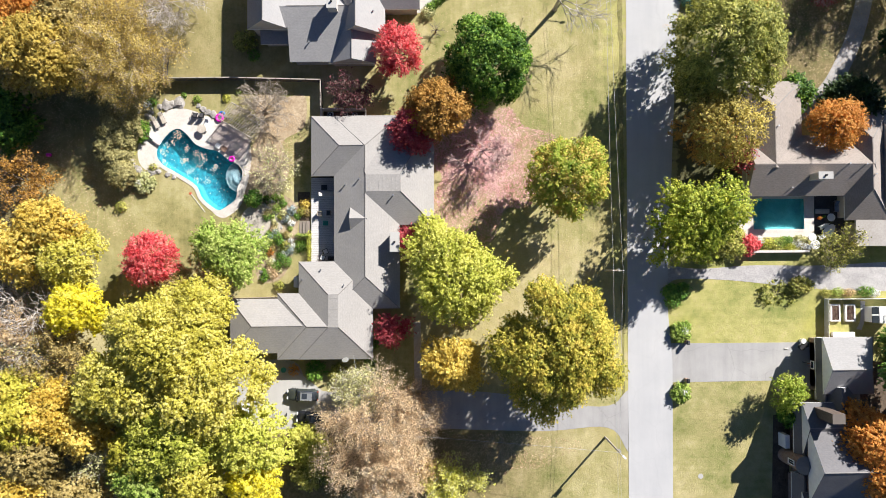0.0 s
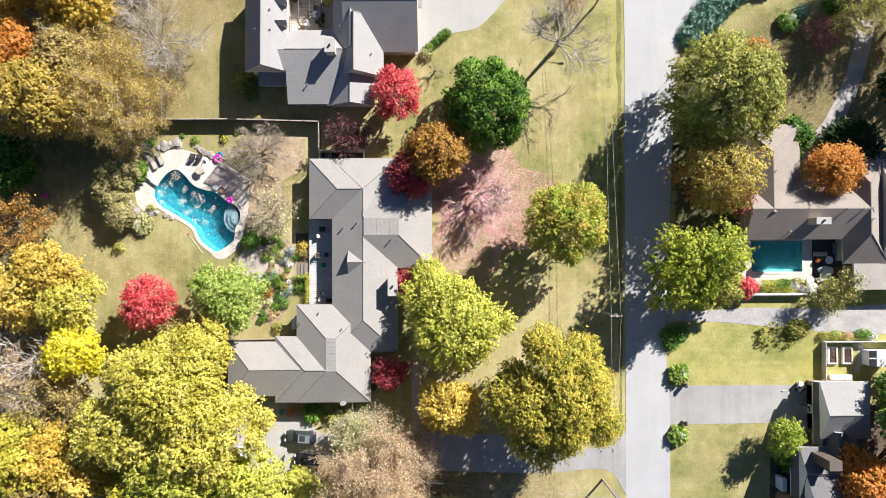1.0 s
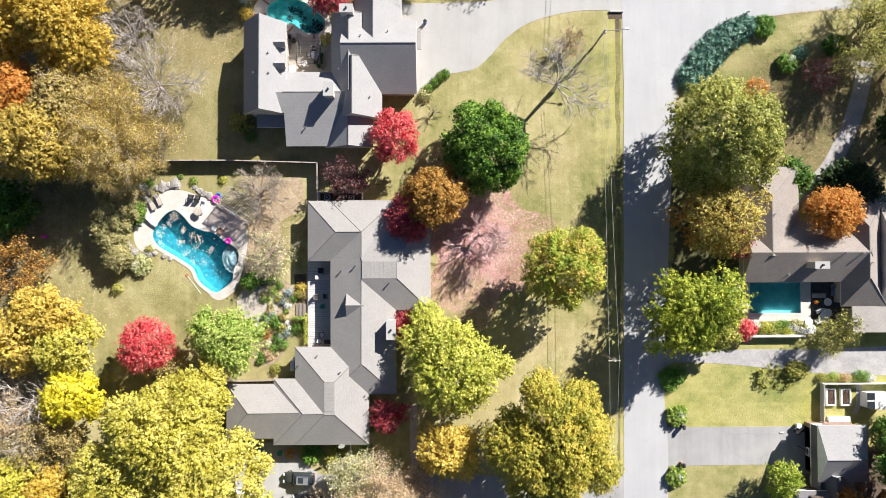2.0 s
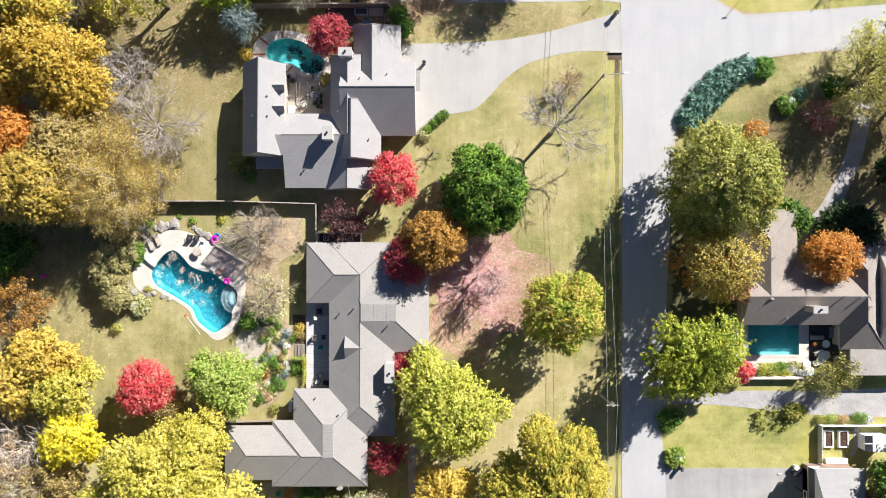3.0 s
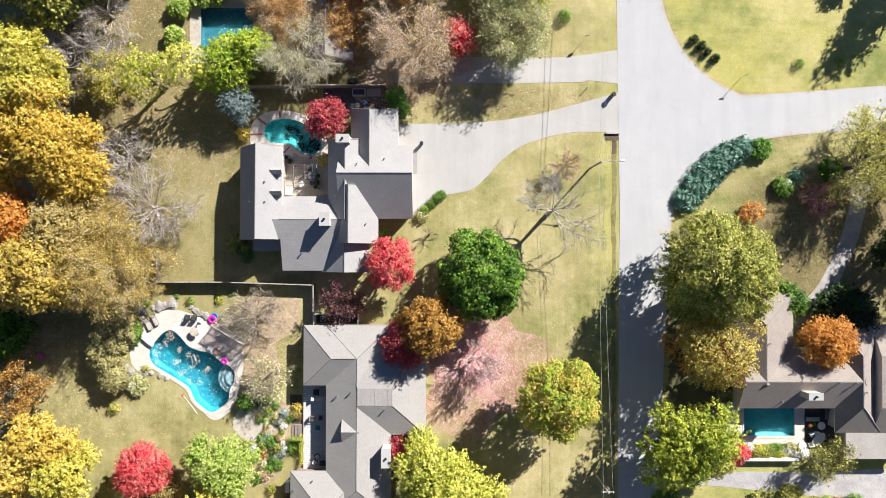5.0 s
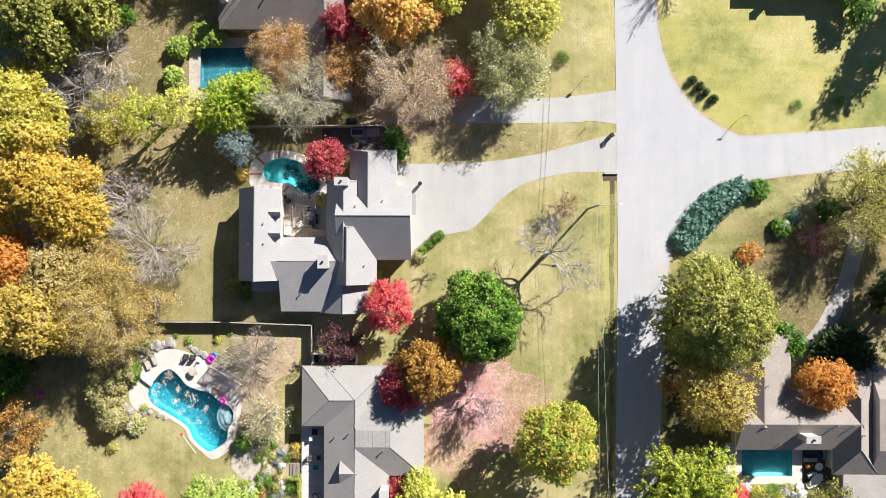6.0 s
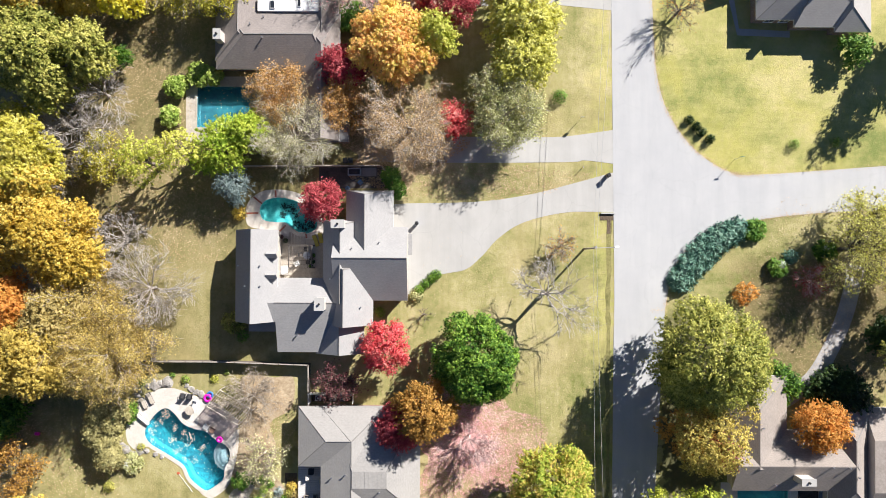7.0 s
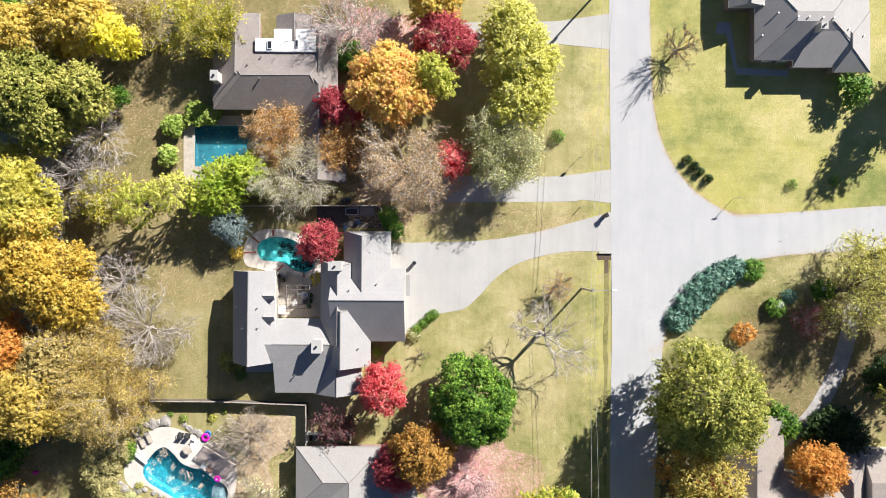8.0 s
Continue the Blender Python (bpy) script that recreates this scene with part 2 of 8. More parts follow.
# paving with the house's shade put into its colour
SHADEPAVE = speckled("shade_darkened_paving", (0.045, 0.04, 0.04), (0.11, 0.10, 0.095), 6.0, 0.8, 0.85, 0.3)
BRICKRED = speckled("red_clay_brick", (0.26, 0.075, 0.05), (0.42, 0.15, 0.10), 6.0, 0.8, 0.9, 0.3)
DARKWOOD = speckled("dark_fence_wood", (0.075, 0.060, 0.050), (0.17, 0.145, 0.12), 7.0, 0.8, 0.9, 0.3)
GREYTIMBER = speckled("dark_grey_timber", (0.10, 0.085, 0.075), (0.19, 0.165, 0.15), 8, 1, 0.85, 0.3)
PALEWOOD = speckled("pale_pole_wood", (0.32, 0.28, 0.24), (0.46, 0.42, 0.37), 8, 1, 0.85, 0.3)
BARK = speckled("grey_brown_bark", (0.10, 0.080, 0.062), (0.22, 0.185, 0.15), 5, 0.8, 0.95, 0.6, 0, 0.03)
PALEBARK = speckled("pale_grey_bark", (0.40, 0.36, 0.32), (0.62, 0.57, 0.52), 5, 0.8, 0.9, 0.5, 0, 0.03)
GREYBARK = speckled("dull_grey_bark", (0.33, 0.29, 0.26), (0.53, 0.49, 0.45), 5, 0.8, 0.9, 0.5, 0, 0.03)
PINKBARK = speckled("rosy_twigs", (0.46, 0.31, 0.30), (0.68, 0.52, 0.50), 5, 0.8, 0.9, 0.4)
PLASTER_BLUE = speckled("blue_pool_plaster", (0.004, 0.105, 0.165), (0.016, 0.335, 0.405), 1.8, 0.3, 0.7, 0.1)
PLASTER_AQUA = speckled("aqua_pool_plaster", (0.012, 0.30, 0.33), (0.15, 0.66, 0.64), 1.0, 0.25, 0.7, 0.1)
PLASTER_TEAL = speckled("teal_pool_plaster", (0.06, 0.30, 0.33), (0.12, 0.43, 0.46), 1.2, 0.3, 0.7, 0.1)
PLASTER_DEEP = speckled("deep_blue_pool_plaster", (0.005, 0.085, 0.12), (0.014, 0.16, 0.20), 1.2, 0.3, 0.7, 0.1)
PLASTER_PALE = speckled("pale_ledge_plaster", (0.20, 0.28, 0.32), (0.32, 0.40, 0.43), 2.0, 0.5, 0.7, 0.1)
WATER = water_mat("pool_water", (0.72, 0.95, 1.0))
METAL = speckled("galvanised_metal", (0.45, 0.45, 0.46), (0.62, 0.62, 0.63), 10, 1, 0.4, 0.1, 0.9)
BLACKMETAL = speckled("black_metal", (0.02, 0.02, 0.022), (0.05, 0.05, 0.052), 10, 1, 0.5, 0.1, 0.3)
CABLE = speckled("cable_sheath", (0.30, 0.30, 0.30), (0.42, 0.42, 0.42), 2, 1, 0.5, 0)
WHITE = speckled("white_plastic", (0.72, 0.72, 0.71), (0.82, 0.82, 0.81), 8, 1, 0.45, 0.05)
CUSHION_Y = speckled("mustard_cushion", (0.42, 0.34, 0.06), (0.58, 0.48, 0.10), 20, 1, 0.9, 0.2)
CUSHION_G = speckled("charcoal_cushion", (0.035, 0.035, 0.04), (0.075, 0.075, 0.08), 20, 1, 0.9, 0.2)
CUSHION_B = speckled("dusty_blue_cushion", (0.12, 0.17, 0.27), (0.2, 0.26, 0.38), 20, 1, 0.9, 0.2)
MAGENTA = speckled("magenta_vinyl", (0.62, 0.01, 0.38), (0.75, 0.02, 0.48), 4, 1, 0.35, 0.05)
TEALPAINT = speckled("teal_paint", (0.02, 0.20, 0.16), (0.04, 0.28, 0.22), 6, 1, 0.5, 0.1)
REDPAINT = speckled("red_plastic", (0.45, 0.05, 0.02), (0.6, 0.08, 0.03), 6, 1, 0.5, 0.05)
BLUEPAINT = speckled("blue_plastic", (0.02, 0.12, 0.35), (0.04, 0.18, 0.45), 6, 1, 0.5, 0.05)
CAR_GREY = speckled("silver_green_car_paint", (0.34, 0.36, 0.37), (0.40, 0.42, 0.43), 40, 0.5, 0.25, 0.0, 0.5)
CAR_BODY = speckled("dark_green_grey_car_paint", (0.05, 0.06, 0.055), (0.08, 0.09, 0.085), 40, 0.5, 0.25, 0.0, 0.4)
CAR_DARK = speckled("dark_car_paint", (0.02, 0.022, 0.028), (0.035, 0.037, 0.045), 40, 0.5, 0.22, 0.0, 0.4)
RUBBER = speckled("tyre_rubber", (0.015, 0.015, 0.015), (0.035, 0.035, 0.035), 12, 1, 0.9, 0.2)
GLASS = speckled("dark_window_glass", (0.018, 0.022, 0.028), (0.04, 0.048, 0.058), 0.8, 0.3, 0.06, 0)

LEAF = {
    "golden": leaf_mat("golden_leaves", (0.40, 0.29, 0.055), (0.64, 0.475, 0.085), (0.80, 0.66, 0.18)),
    "yellow": leaf_mat("yellow_leaves", (0.345, 0.31, 0.04), (0.58, 0.53, 0.08), (0.77, 0.7, 0.22)),
    "bright": leaf_mat("bright_yellow_leaves", (0.578, 0.493, 0.021), (0.777, 0.693, 0.042), (0.861, 0.798, 0.147)),
    "yellowgreen": leaf_mat("yellow_green_leaves", (0.245, 0.29, 0.032), (0.5, 0.525, 0.08), (0.74, 0.71, 0.18)),
    "lime": leaf_mat("lime_green_leaves", (0.17, 0.28, 0.045), (0.33, 0.45, 0.08), (0.56, 0.62, 0.19)),
    "green": leaf_mat("green_leaves", (0.061, 0.159, 0.0244), (0.122, 0.268, 0.0366), (0.268, 0.403, 0.0732), 0.26),
    "darkgreen": leaf_mat("dark_green_leaves", (0.012, 0.045, 0.006), (0.06, 0.155, 0.014), (0.27, 0.42, 0.055), 0.18),
    "olive": leaf_mat("olive_leaves", (0.09, 0.118, 0.02), (0.27, 0.285, 0.05), (0.61, 0.56, 0.155), 0.22),
    "oliveyellow": leaf_mat("olive_gold_leaves", (0.232, 0.244, 0.0244), (0.464, 0.439, 0.0488), (0.683, 0.586, 0.11), 0.26),
    "olivegold": leaf_mat("green_to_gold_leaves", (0.15, 0.185, 0.025), (0.45, 0.41, 0.055), (0.78, 0.60, 0.125), 0.28),
    "leafgreen": leaf_mat("fresh_green_leaves", (0.122, 0.207, 0.0244), (0.293, 0.39, 0.0427), (0.561, 0.586, 0.11), 0.26),
    "greyolive": leaf_mat("grey_olive_leaves", (0.305, 0.305, 0.134), (0.512, 0.5, 0.232), (0.683, 0.659, 0.354), 0.26),
    "brown": leaf_mat("tan_brown_leaves", (0.21, 0.165, 0.055), (0.39, 0.31, 0.105), (0.58, 0.46, 0.19)),
    "tan": leaf_mat("pale_tan_leaves", (0.403, 0.268, 0.134), (0.61, 0.439, 0.232), (0.732, 0.573, 0.354)),
    "pinktan": leaf_mat("pinkish_tan_leaves", (0.56, 0.398, 0.235), (0.717, 0.543, 0.347), (0.806, 0.65, 0.426), 0.42),
    "orange": leaf_mat("orange_leaves", (0.537, 0.207, 0.0305), (0.756, 0.366, 0.0488), (0.854, 0.561, 0.0976)),
    "peach": leaf_mat("peach_gold_leaves", (0.85, 0.41, 0.14), (0.88, 0.57, 0.22), (0.86, 0.73, 0.18), 0.45),
    "rust": leaf_mat("rust_leaves", (0.378, 0.14, 0.0305), (0.61, 0.268, 0.0512), (0.756, 0.415, 0.104)),
    "russet": leaf_mat("russet_olive_leaves", (0.24, 0.135, 0.036), (0.45, 0.25, 0.052), (0.64, 0.38, 0.1)),
    "red": leaf_mat("red_leaves", (0.55, 0.045, 0.06), (0.76, 0.12, 0.135), (0.86, 0.36, 0.32), 0.45),
    "crimson": leaf_mat("crimson_leaves", (0.26, 0.022, 0.04), (0.45, 0.06, 0.08), (0.60, 0.15, 0.16)),
    "maroon": leaf_mat("dull_maroon_leaves", (0.0805, 0.0253, 0.0322), (0.149, 0.0517, 0.0575), (0.23, 0.0978, 0.0978)),
    "bluegreen": leaf_mat("blue_green_needles", (0.06, 0.15, 0.11), (0.13, 0.27, 0.20), (0.28, 0.44, 0.34), 0.15),
    "sage": leaf_mat("dull_sage_leaves", (0.17, 0.16, 0.06), (0.34, 0.31, 0.13), (0.54, 0.49, 0.225)),
    # near-black green: tree shade put into the leaf colour
    "shadegreen": leaf_mat("shade_dark_leaves", (0.008, 0.024, 0.006), (0.02, 0.048, 0.01), (0.055, 0.10, 0.022), 0.1),
    "mist": leaf_mat("pale_misty_green_leaves", (0.30, 0.32, 0.12), (0.47, 0.48, 0.21), (0.62, 0.61, 0.34)),
    "oldgold": leaf_mat("dull_old_gold_leaves", (0.27, 0.20, 0.042), (0.48, 0.36, 0.07), (0.68, 0.53, 0.14)),
    "bluegrey": leaf_mat("blue_grey_needles", (0.13, 0.18, 0.17), (0.22, 0.29, 0.28), (0.34, 0.41, 0.39), 0.1),
    "orangegreen": leaf_mat("green_and_orange_leaves", (0.22, 0.329, 0.0427), (0.451, 0.512, 0.0732), (0.781, 0.525, 0.159)),
    "copper": leaf_mat("copper_leaves", (0.39, 0.207, 0.061), (0.61, 0.354, 0.122), (0.732, 0.512, 0.22)),
    "white": leaf_mat("white_blossom", (0.6, 0.6, 0.55), (0.72, 0.72, 0.68), (0.8, 0.8, 0.76), 0.15),
    "pink": leaf_mat("fallen_pink_leaves", (0.55, 0.22, 0.23), (0.72, 0.38, 0.38), (0.81, 0.55, 0.53), 0.05),
    "pale": leaf_mat("bleached_leaves", (0.46, 0.38, 0.26), (0.62, 0.54, 0.42), (0.72, 0.66, 0.54), 0.05),
    "sunken": leaf_mat("sunken_dark_leaves", (0.004, 0.018, 0.022), (0.008, 0.03, 0.035), (0.02, 0.05, 0.05), 0.05),
    "lemon": leaf_mat("lemon_leaves", (0.43, 0.43, 0.07), (0.64, 0.62, 0.13), (0.80, 0.77, 0.30)),
    "limeyellow": leaf_mat("lime_yellow_leaves", (0.16, 0.28, 0.02), (0.33, 0.45, 0.04), (0.62, 0.66, 0.11)),
    "ochre": leaf_mat("ochre_gold_leaves", (0.36, 0.235, 0.03), (0.61, 0.43, 0.063), (0.81, 0.66, 0.175)),
    "haze": leaf_mat("hazy_gold_tan_leaves", (0.32, 0.235, 0.065), (0.55, 0.415, 0.12), (0.75, 0.61, 0.21)),
    "bronze": leaf_mat("bronze_olive_leaves", (0.13, 0.11, 0.024), (0.35, 0.29, 0.058), (0.7, 0.56, 0.15), 0.26),
    "midgreen": leaf_mat("mid_green_leaves", (0.08, 0.145, 0.014), (0.25, 0.32, 0.026), (0.6, 0.6, 0.085), 0.22),
    "mossy": leaf_mat("mossy_olive_leaves", (0.07, 0.1, 0.016), (0.205, 0.23, 0.036), (0.54, 0.515, 0.12), 0.18),
    "litter": leaf_mat("fallen_tan_leaves", (0.302, 0.194, 0.0972), (0.508, 0.356, 0.205), (0.648, 0.508, 0.335), 0.05),
}


# ---- building helpers ----
def raw(name, verts, faces, mats, parent=None, label="", slots=None, smooth=False):
    me = bpy.data.meshes.new(name)
    me.from_pydata([tuple(v) for v in verts], [], faces)
    for m in (mats if isinstance(mats, (list, tuple)) else [mats]):
        me.materials.append(m)
    if slots is not None:
        me.polygons.foreach_set("material_index", slots)
    if smooth:
        me.polygons.foreach_set("use_smooth", [True] * len(me.polygons))
    me.update()
    ob = new(name, me)
    ob.parent = parent
    if label:
        tagged(ob, label)
    return ob


def part(name, bm, material, parent=None, label="", smooth=False):
    me = bpy.data.meshes.new(name)
    bmesh.ops.recalc_face_normals(bm, faces=bm.faces)
    bm.to_mesh(me)
    bm.free()
    me.materials.append(material)
    if smooth:
        me.polygons.foreach_set("use_smooth", [True] * len(me.polygons))
    ob = new(name, me)
    ob.parent = parent
    if label:
        tagged(ob, label)
    return ob


def base(name, x, y, z, label, category, group="", turn=0):
    """The empty at the foot of a thing."""
    e = new(name)
    e.matrix_world = pose(x, y, z, 0, 0, turn)
    return tagged(e, label, category, group)


def brick_box(bm, x0, y0, z0, x1, y1, z1, bevel=0.0):
    r = bmesh.ops.create_cube(bm, size=1.0, matrix=Matrix.LocRotScale(((x0 + x1) / 2, (y0 + y1) / 2, (z0 + z1) / 2), None, (x1 - x0, y1 - y0, z1 - z0)))
    if bevel:
        es = list({e for v in r["verts"] for e in v.link_edges})
        bmesh.ops.bevel(bm, geom=es, offset=bevel, segments=1, affect='EDGES')
    return bm


def boxed(name, x0, y0, z0, x1, y1, z1, mat, parent=None, label="", bevel=0.0):
    return part(name, brick_box(bmesh.new(), x0, y0, z0, x1, y1, z1, bevel), mat, parent, label)


def rod(bm, a, b, r, r2=None, n=8):
    a, b = Vector(a), Vector(b)
    d = b - a
    m = Matrix.Translation((a + b) / 2) @ d.to_track_quat('Z', 'Y').to_matrix().to_4x4()
    bmesh.ops.create_cone(bm, cap_ends=True, segments=n, radius1=r, radius2=r if r2 is None else r2, depth=d.length, matrix=m)
    return bm


def flat(name, outline, z0, z1, mat, parent=None, holes=()):
    """A slab with the given outline, with holes through it."""
    from mathutils.geometry import tessellate_polygon
    loops = [[Vector((x, y, 0)) for x, y in outline]] + [[Vector((x, y, 0)) for x, y in h] for h in holes]
    pts = [p for l in loops for p in l]
    tris = tessellate_polygon(loops)
    n = len(pts)
    verts = [(p.x, p.y, z1) for p in pts] + [(p.x, p.y, z0) for p in pts]
    faces = []
    for a, b, c in tris:
        if (pts[b] - pts[a]).cross(pts[c] - pts[a]).z < 0:
            b, c = c, b
        faces.append((a, b, c))
    at = 0
    for l in loops:
        k = len(l)
        for i in range(k):
            a, b = at + i, at + (i + 1) % k
            faces.append((a, b, b + n, a + n))
        at += k
    return raw(name, verts, faces, mat, parent)


def rounded(points, steps=6):
    """A smooth closed outline through the points."""
    out, n = [], len(points)
    P = [Vector(p) for p in points]
    for i in range(n):
        a, b, c, d = P[i - 1], P[i], P[(i + 1) % n], P[(i + 2) % n]
        for s in range(steps):
            t = s / steps
            q = 0.5 * ((2 * b) + (c - a) * t + (2 * a - 5 * b + 4 * c - d) * t * t + (3 * b - a - 3 * c + d) * t ** 3)
            out.append((q.x, q.y))
    return out


def curve(points, steps=6):
    """A smooth open line through the points."""
    P = [Vector(p) for p in points]
    P = [2 * P[0] - P[1]] + P + [2 * P[-1] - P[-2]]
    out = []
    for i in range(1, len(P) - 2):
        a, b, c, d = P[i - 1:i + 3]
        for s in range(steps):
            t = s / steps
            q = 0.5 * ((2 * b) + (c - a) * t + (2 * a - 5 * b + 4 * c - d) * t * t + (3 * b - a - 3 * c + d) * t ** 3)
            out.append((q.x, q.y))
    return out + [tuple(P[-2])]


def ribbon(points, width):
    """The outline of a path of that width along the points."""
    line = curve(points)
    left, right = [], []
    for i, p in enumerate(line):
        a, b = Vector(line[max(i - 1, 0)]), Vector(line[min(i + 1, len(line) - 1)])
        d = (b - a).normalized()
        nrm = Vector((-d.y, d.x)) * width / 2
        left.append((p[0] + nrm.x, p[1] + nrm.y))
        right.append((p[0] - nrm.x, p[1] - nrm.y))
    return left + right[::-1]


def grown(outline, by):
    """The outline moved outwards."""
    n, area = len(outline), 0
    for i in range(n):
        (x0, y0), (x1, y1) = outline[i - 1], outline[i]
        area += x0 * y1 - x1 * y0
    s = by if area > 0 else -by
    out = []
    for i in range(n):
        a, b = Vector(outline[i - 1]), Vector(outline[(i + 1) % n])
        d = (b - a).normalized()
        out.append((outline[i][0] + d.y * s, outline[i][1] - d.x * s))
    return out


# ---- ground, roads, drives ----
POOL_M = rounded([(-41.22, 20.50), (-39.94, 20.81), (-38.58, 19.72), (-37.39, 18.37), (-35.62, 17.63), (-33.93, 17.22), (-32.40, 16.00), (-30.87, 15.19), (-30.09, 14.08), (-30.18, 12.73),
                  (-30.82, 11.37), (-31.05, 9.79), (-32.30, 8.64), (-33.71, 7.90), (-35.00, 8.57), (-36.43, 9.92), (-37.28, 11.71), (-38.98, 12.96), (-41.02, 14.18), (-42.61, 15.16), (-43.50, 16.44), (-43.37, 17.80), (-42.40, 19.32)], 4)
POOL_N = rounded([(-25.72, 52.45), (-24.95, 53.51), (-23.37, 54.04), (-21.44, 53.97), (-19.68, 53.40), (-17.93, 52.10), (-16.69, 50.52), (-16.80, 49.11), (-18.09, 48.33), (-19.67, 48.33), (-20.72, 49.04), (-21.60, 49.99), (-23.36, 50.09), (-24.94, 50.34), (-25.64, 51.22)], 4)
(ex0, ey1), (ex1, ey0) = (49.53, 9.18), (57.50, 4.32)
POOL_E = [(ex0, ey0), (ex1, ey0), (ex1, ey1), (ex0, ey1)]
(wx0, wy1), (wx1, wy0) = (-35.74, 71.59), (-26.31, 65.02)
POOL_W = [(wx0, wy0), (wx1, wy0), (wx1, wy1), (wx0, wy1)]
FAR = 1800.0
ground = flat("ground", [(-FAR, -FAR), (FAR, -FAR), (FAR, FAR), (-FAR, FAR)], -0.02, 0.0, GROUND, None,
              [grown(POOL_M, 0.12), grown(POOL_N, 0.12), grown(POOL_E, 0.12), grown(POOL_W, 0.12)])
tagged(ground, "mown autumn lawns with straw patches, leaf litter and painted tree shade", "ground", kind="structure")

corner_ne = curve([(36.01, 90.86), (36.32, 80.14), (36.96, 73.18), (38.85, 67.39), (42.69, 62.06), (48.21, 58.44), (53.46, 58.02), (73.27, 59.45)])
corner_se = curve([(73.27, 52.42), (61.02, 51.83), (51.26, 50.44), (44.15, 47.65), (39.72, 43.18), (38.15, 36.50)])
xl0, xl1 = (29.57, -35.92)[0], (29.42, 90.83)[0]
xr0 = (36.37, -35.97)[0]
road_line = [(xl0 - 0.05, -190), (xr0, -190), (36.37, -35.97), (36.60, -16.02), (35.88, -6.39)]
road_line += corner_se[::-1] + [(220, corner_se[0][1] + 2.0), (220, corner_ne[-1][1] + 2.0)] + corner_ne[::-1]
road_line += [(corner_ne[0][0] - 0.3, 260), (xl1 - 0.6, 260), (29.60, 90.83), (30.23, 38.24), (30.11, 31.72), (29.57, -35.92)]
road = tagged(flat("road", road_line, -0.01, 0.035, ROAD), "pale worn residential street with a side street joining", "road", kind="structure")


def paved(name, outline, mat, label, z=0.025):
    return tagged(flat(name, outline, -0.01, z, mat), label, "driveway" if "drive" in name else "paving", kind="structure")


drive_north = curve([(30.45, 51.93), (22.80, 51.89), (16.13, 50.35), (12.13, 47.92), (9.48, 45.06), (6.99, 42.91), (4.33, 42.27)])
drive_north += [(1.92, 41.90), (-0.29, 39.67), (-2.51, 38.76), (-4.75, 41.60), (-4.78, 46.94), (-4.82, 53.00)] + curve([(-2.59, 53.19), (8.54, 53.51), (16.55, 54.62), (23.67, 56.44), (30.43, 58.35)])
paved("driveway", drive_north, CONCRETE, "curving pale concrete driveway up to the grey house")
paved("driveway", curve([(30.05, 64.94), (22.75, 63.92), (17.40, 63.72), (4.93, 63.75), (-9.34, 63.41)]) + curve([(-9.32, 59.75), (4.95, 59.64), (22.76, 59.82), (25.43, 60.10), (30.06, 59.59)]), CONCRETE, "pale concrete driveway running under leafy trees")
paved("driveway", [(29.96, 89.58), (21.31, 88.29), (6.59, 88.05), (6.61, 84.48), (21.33, 84.72), (29.98, 83.86)], CONCRETE, "short pale concrete driveway off the street")
paved("driveway", [(36.30, -13.22), (59.43, -13.20), (59.27, -20.52), (56.21, -20.50), (55.98, -19.02), (36.20, -19.24)], ASPHALT, "weathered grey asphalt driveway with worn patches")
paved("driveway", curve([(35.92, -4.20), (38.13, -3.25), (46.47, -3.57), (59.62, -4.98), (72.77, -5.42)]) + curve([(72.90, -0.68), (59.70, -1.29), (49.15, -1.22), (41.23, -1.69), (35.97, -1.13)]), GRAVEL, "pale gravel driveway edged by lawn")
paved("driveway", curve([(29.57, -29.87), (26.40, -26.13), (16.35, -26.58), (-1.12, -26.03), (-15.10, -25.42), (-29.96, -26.01)]) + curve([(-29.98, -15.57), (-22.09, -15.62), (-18.59, -20.00), (-6.34, -20.26), (7.66, -20.53), (25.13, -22.90), (29.71, -20.33)]), ASPHALT, "shaded asphalt driveway scattered with leaves")
paved("paving", [(-30.85, -16.00), (-23.84, -15.26), (-19.90, -18.43), (-17.89, -20.01), (-18.60, -26.09), (-31.01, -26.00)], CONCRETE, "pale concrete parking apron beside the house", 0.032)
paved("footpath", ribbon([(-2.95, -9.63), (-2.90, -15.75), (-2.75, -20.98)], 1.1), PAVING, "narrow stone footpath through shaded lawn")
paved("gravel_path", ribbon([(56.25, 22.17), (58.67, 23.66), (61.92, 26.58), (64.88, 31.92), (66.77, 36.83), (68.25, 43.11), (67.70, 42.00)], 2.6), GRAVEL, "winding gravel path under trees")
paved("garden_path", [(46.71, 88.22), (48.67, 88.23), (49.85, 81.09), (57.86, 80.68), (57.86, 79.70), (49.58, 80.02), (48.05, 86.44), (46.36, 86.44)], CONCRETE, "narrow concrete walk beside the house wall")
(da, db), (dc, dd) = ((29.05, 51.30), (29.74, 51.31)), ((28.62, -24.23), (29.13, -24.23))
steps = 90
west = [(da[0] + (dc[0] - da[0]) * i / steps + 0.35 * noise.noise((i * 0.37, 1.5, 0)), da[1] + (dc[1] - da[1]) * i / steps) for i in range(steps + 1)]
east = [(db[0] + (dd[0] - db[0]) * i / steps + 0.2 * noise.noise((i * 0.43, 7.5, 0)), db[1] + (dd[1] - db[1]) * i / steps) for i in range(steps + 1)]
tagged(flat("ditch", west + east[::-1], -0.01, 0.012, DITCH), "dry grassy roadside ditch strip", "ditch", kind="structure")
culvert = base("culvert_headwall", *(29.11, 51.75), 0, "low concrete culvert end wall beside the driveway", "headwall")
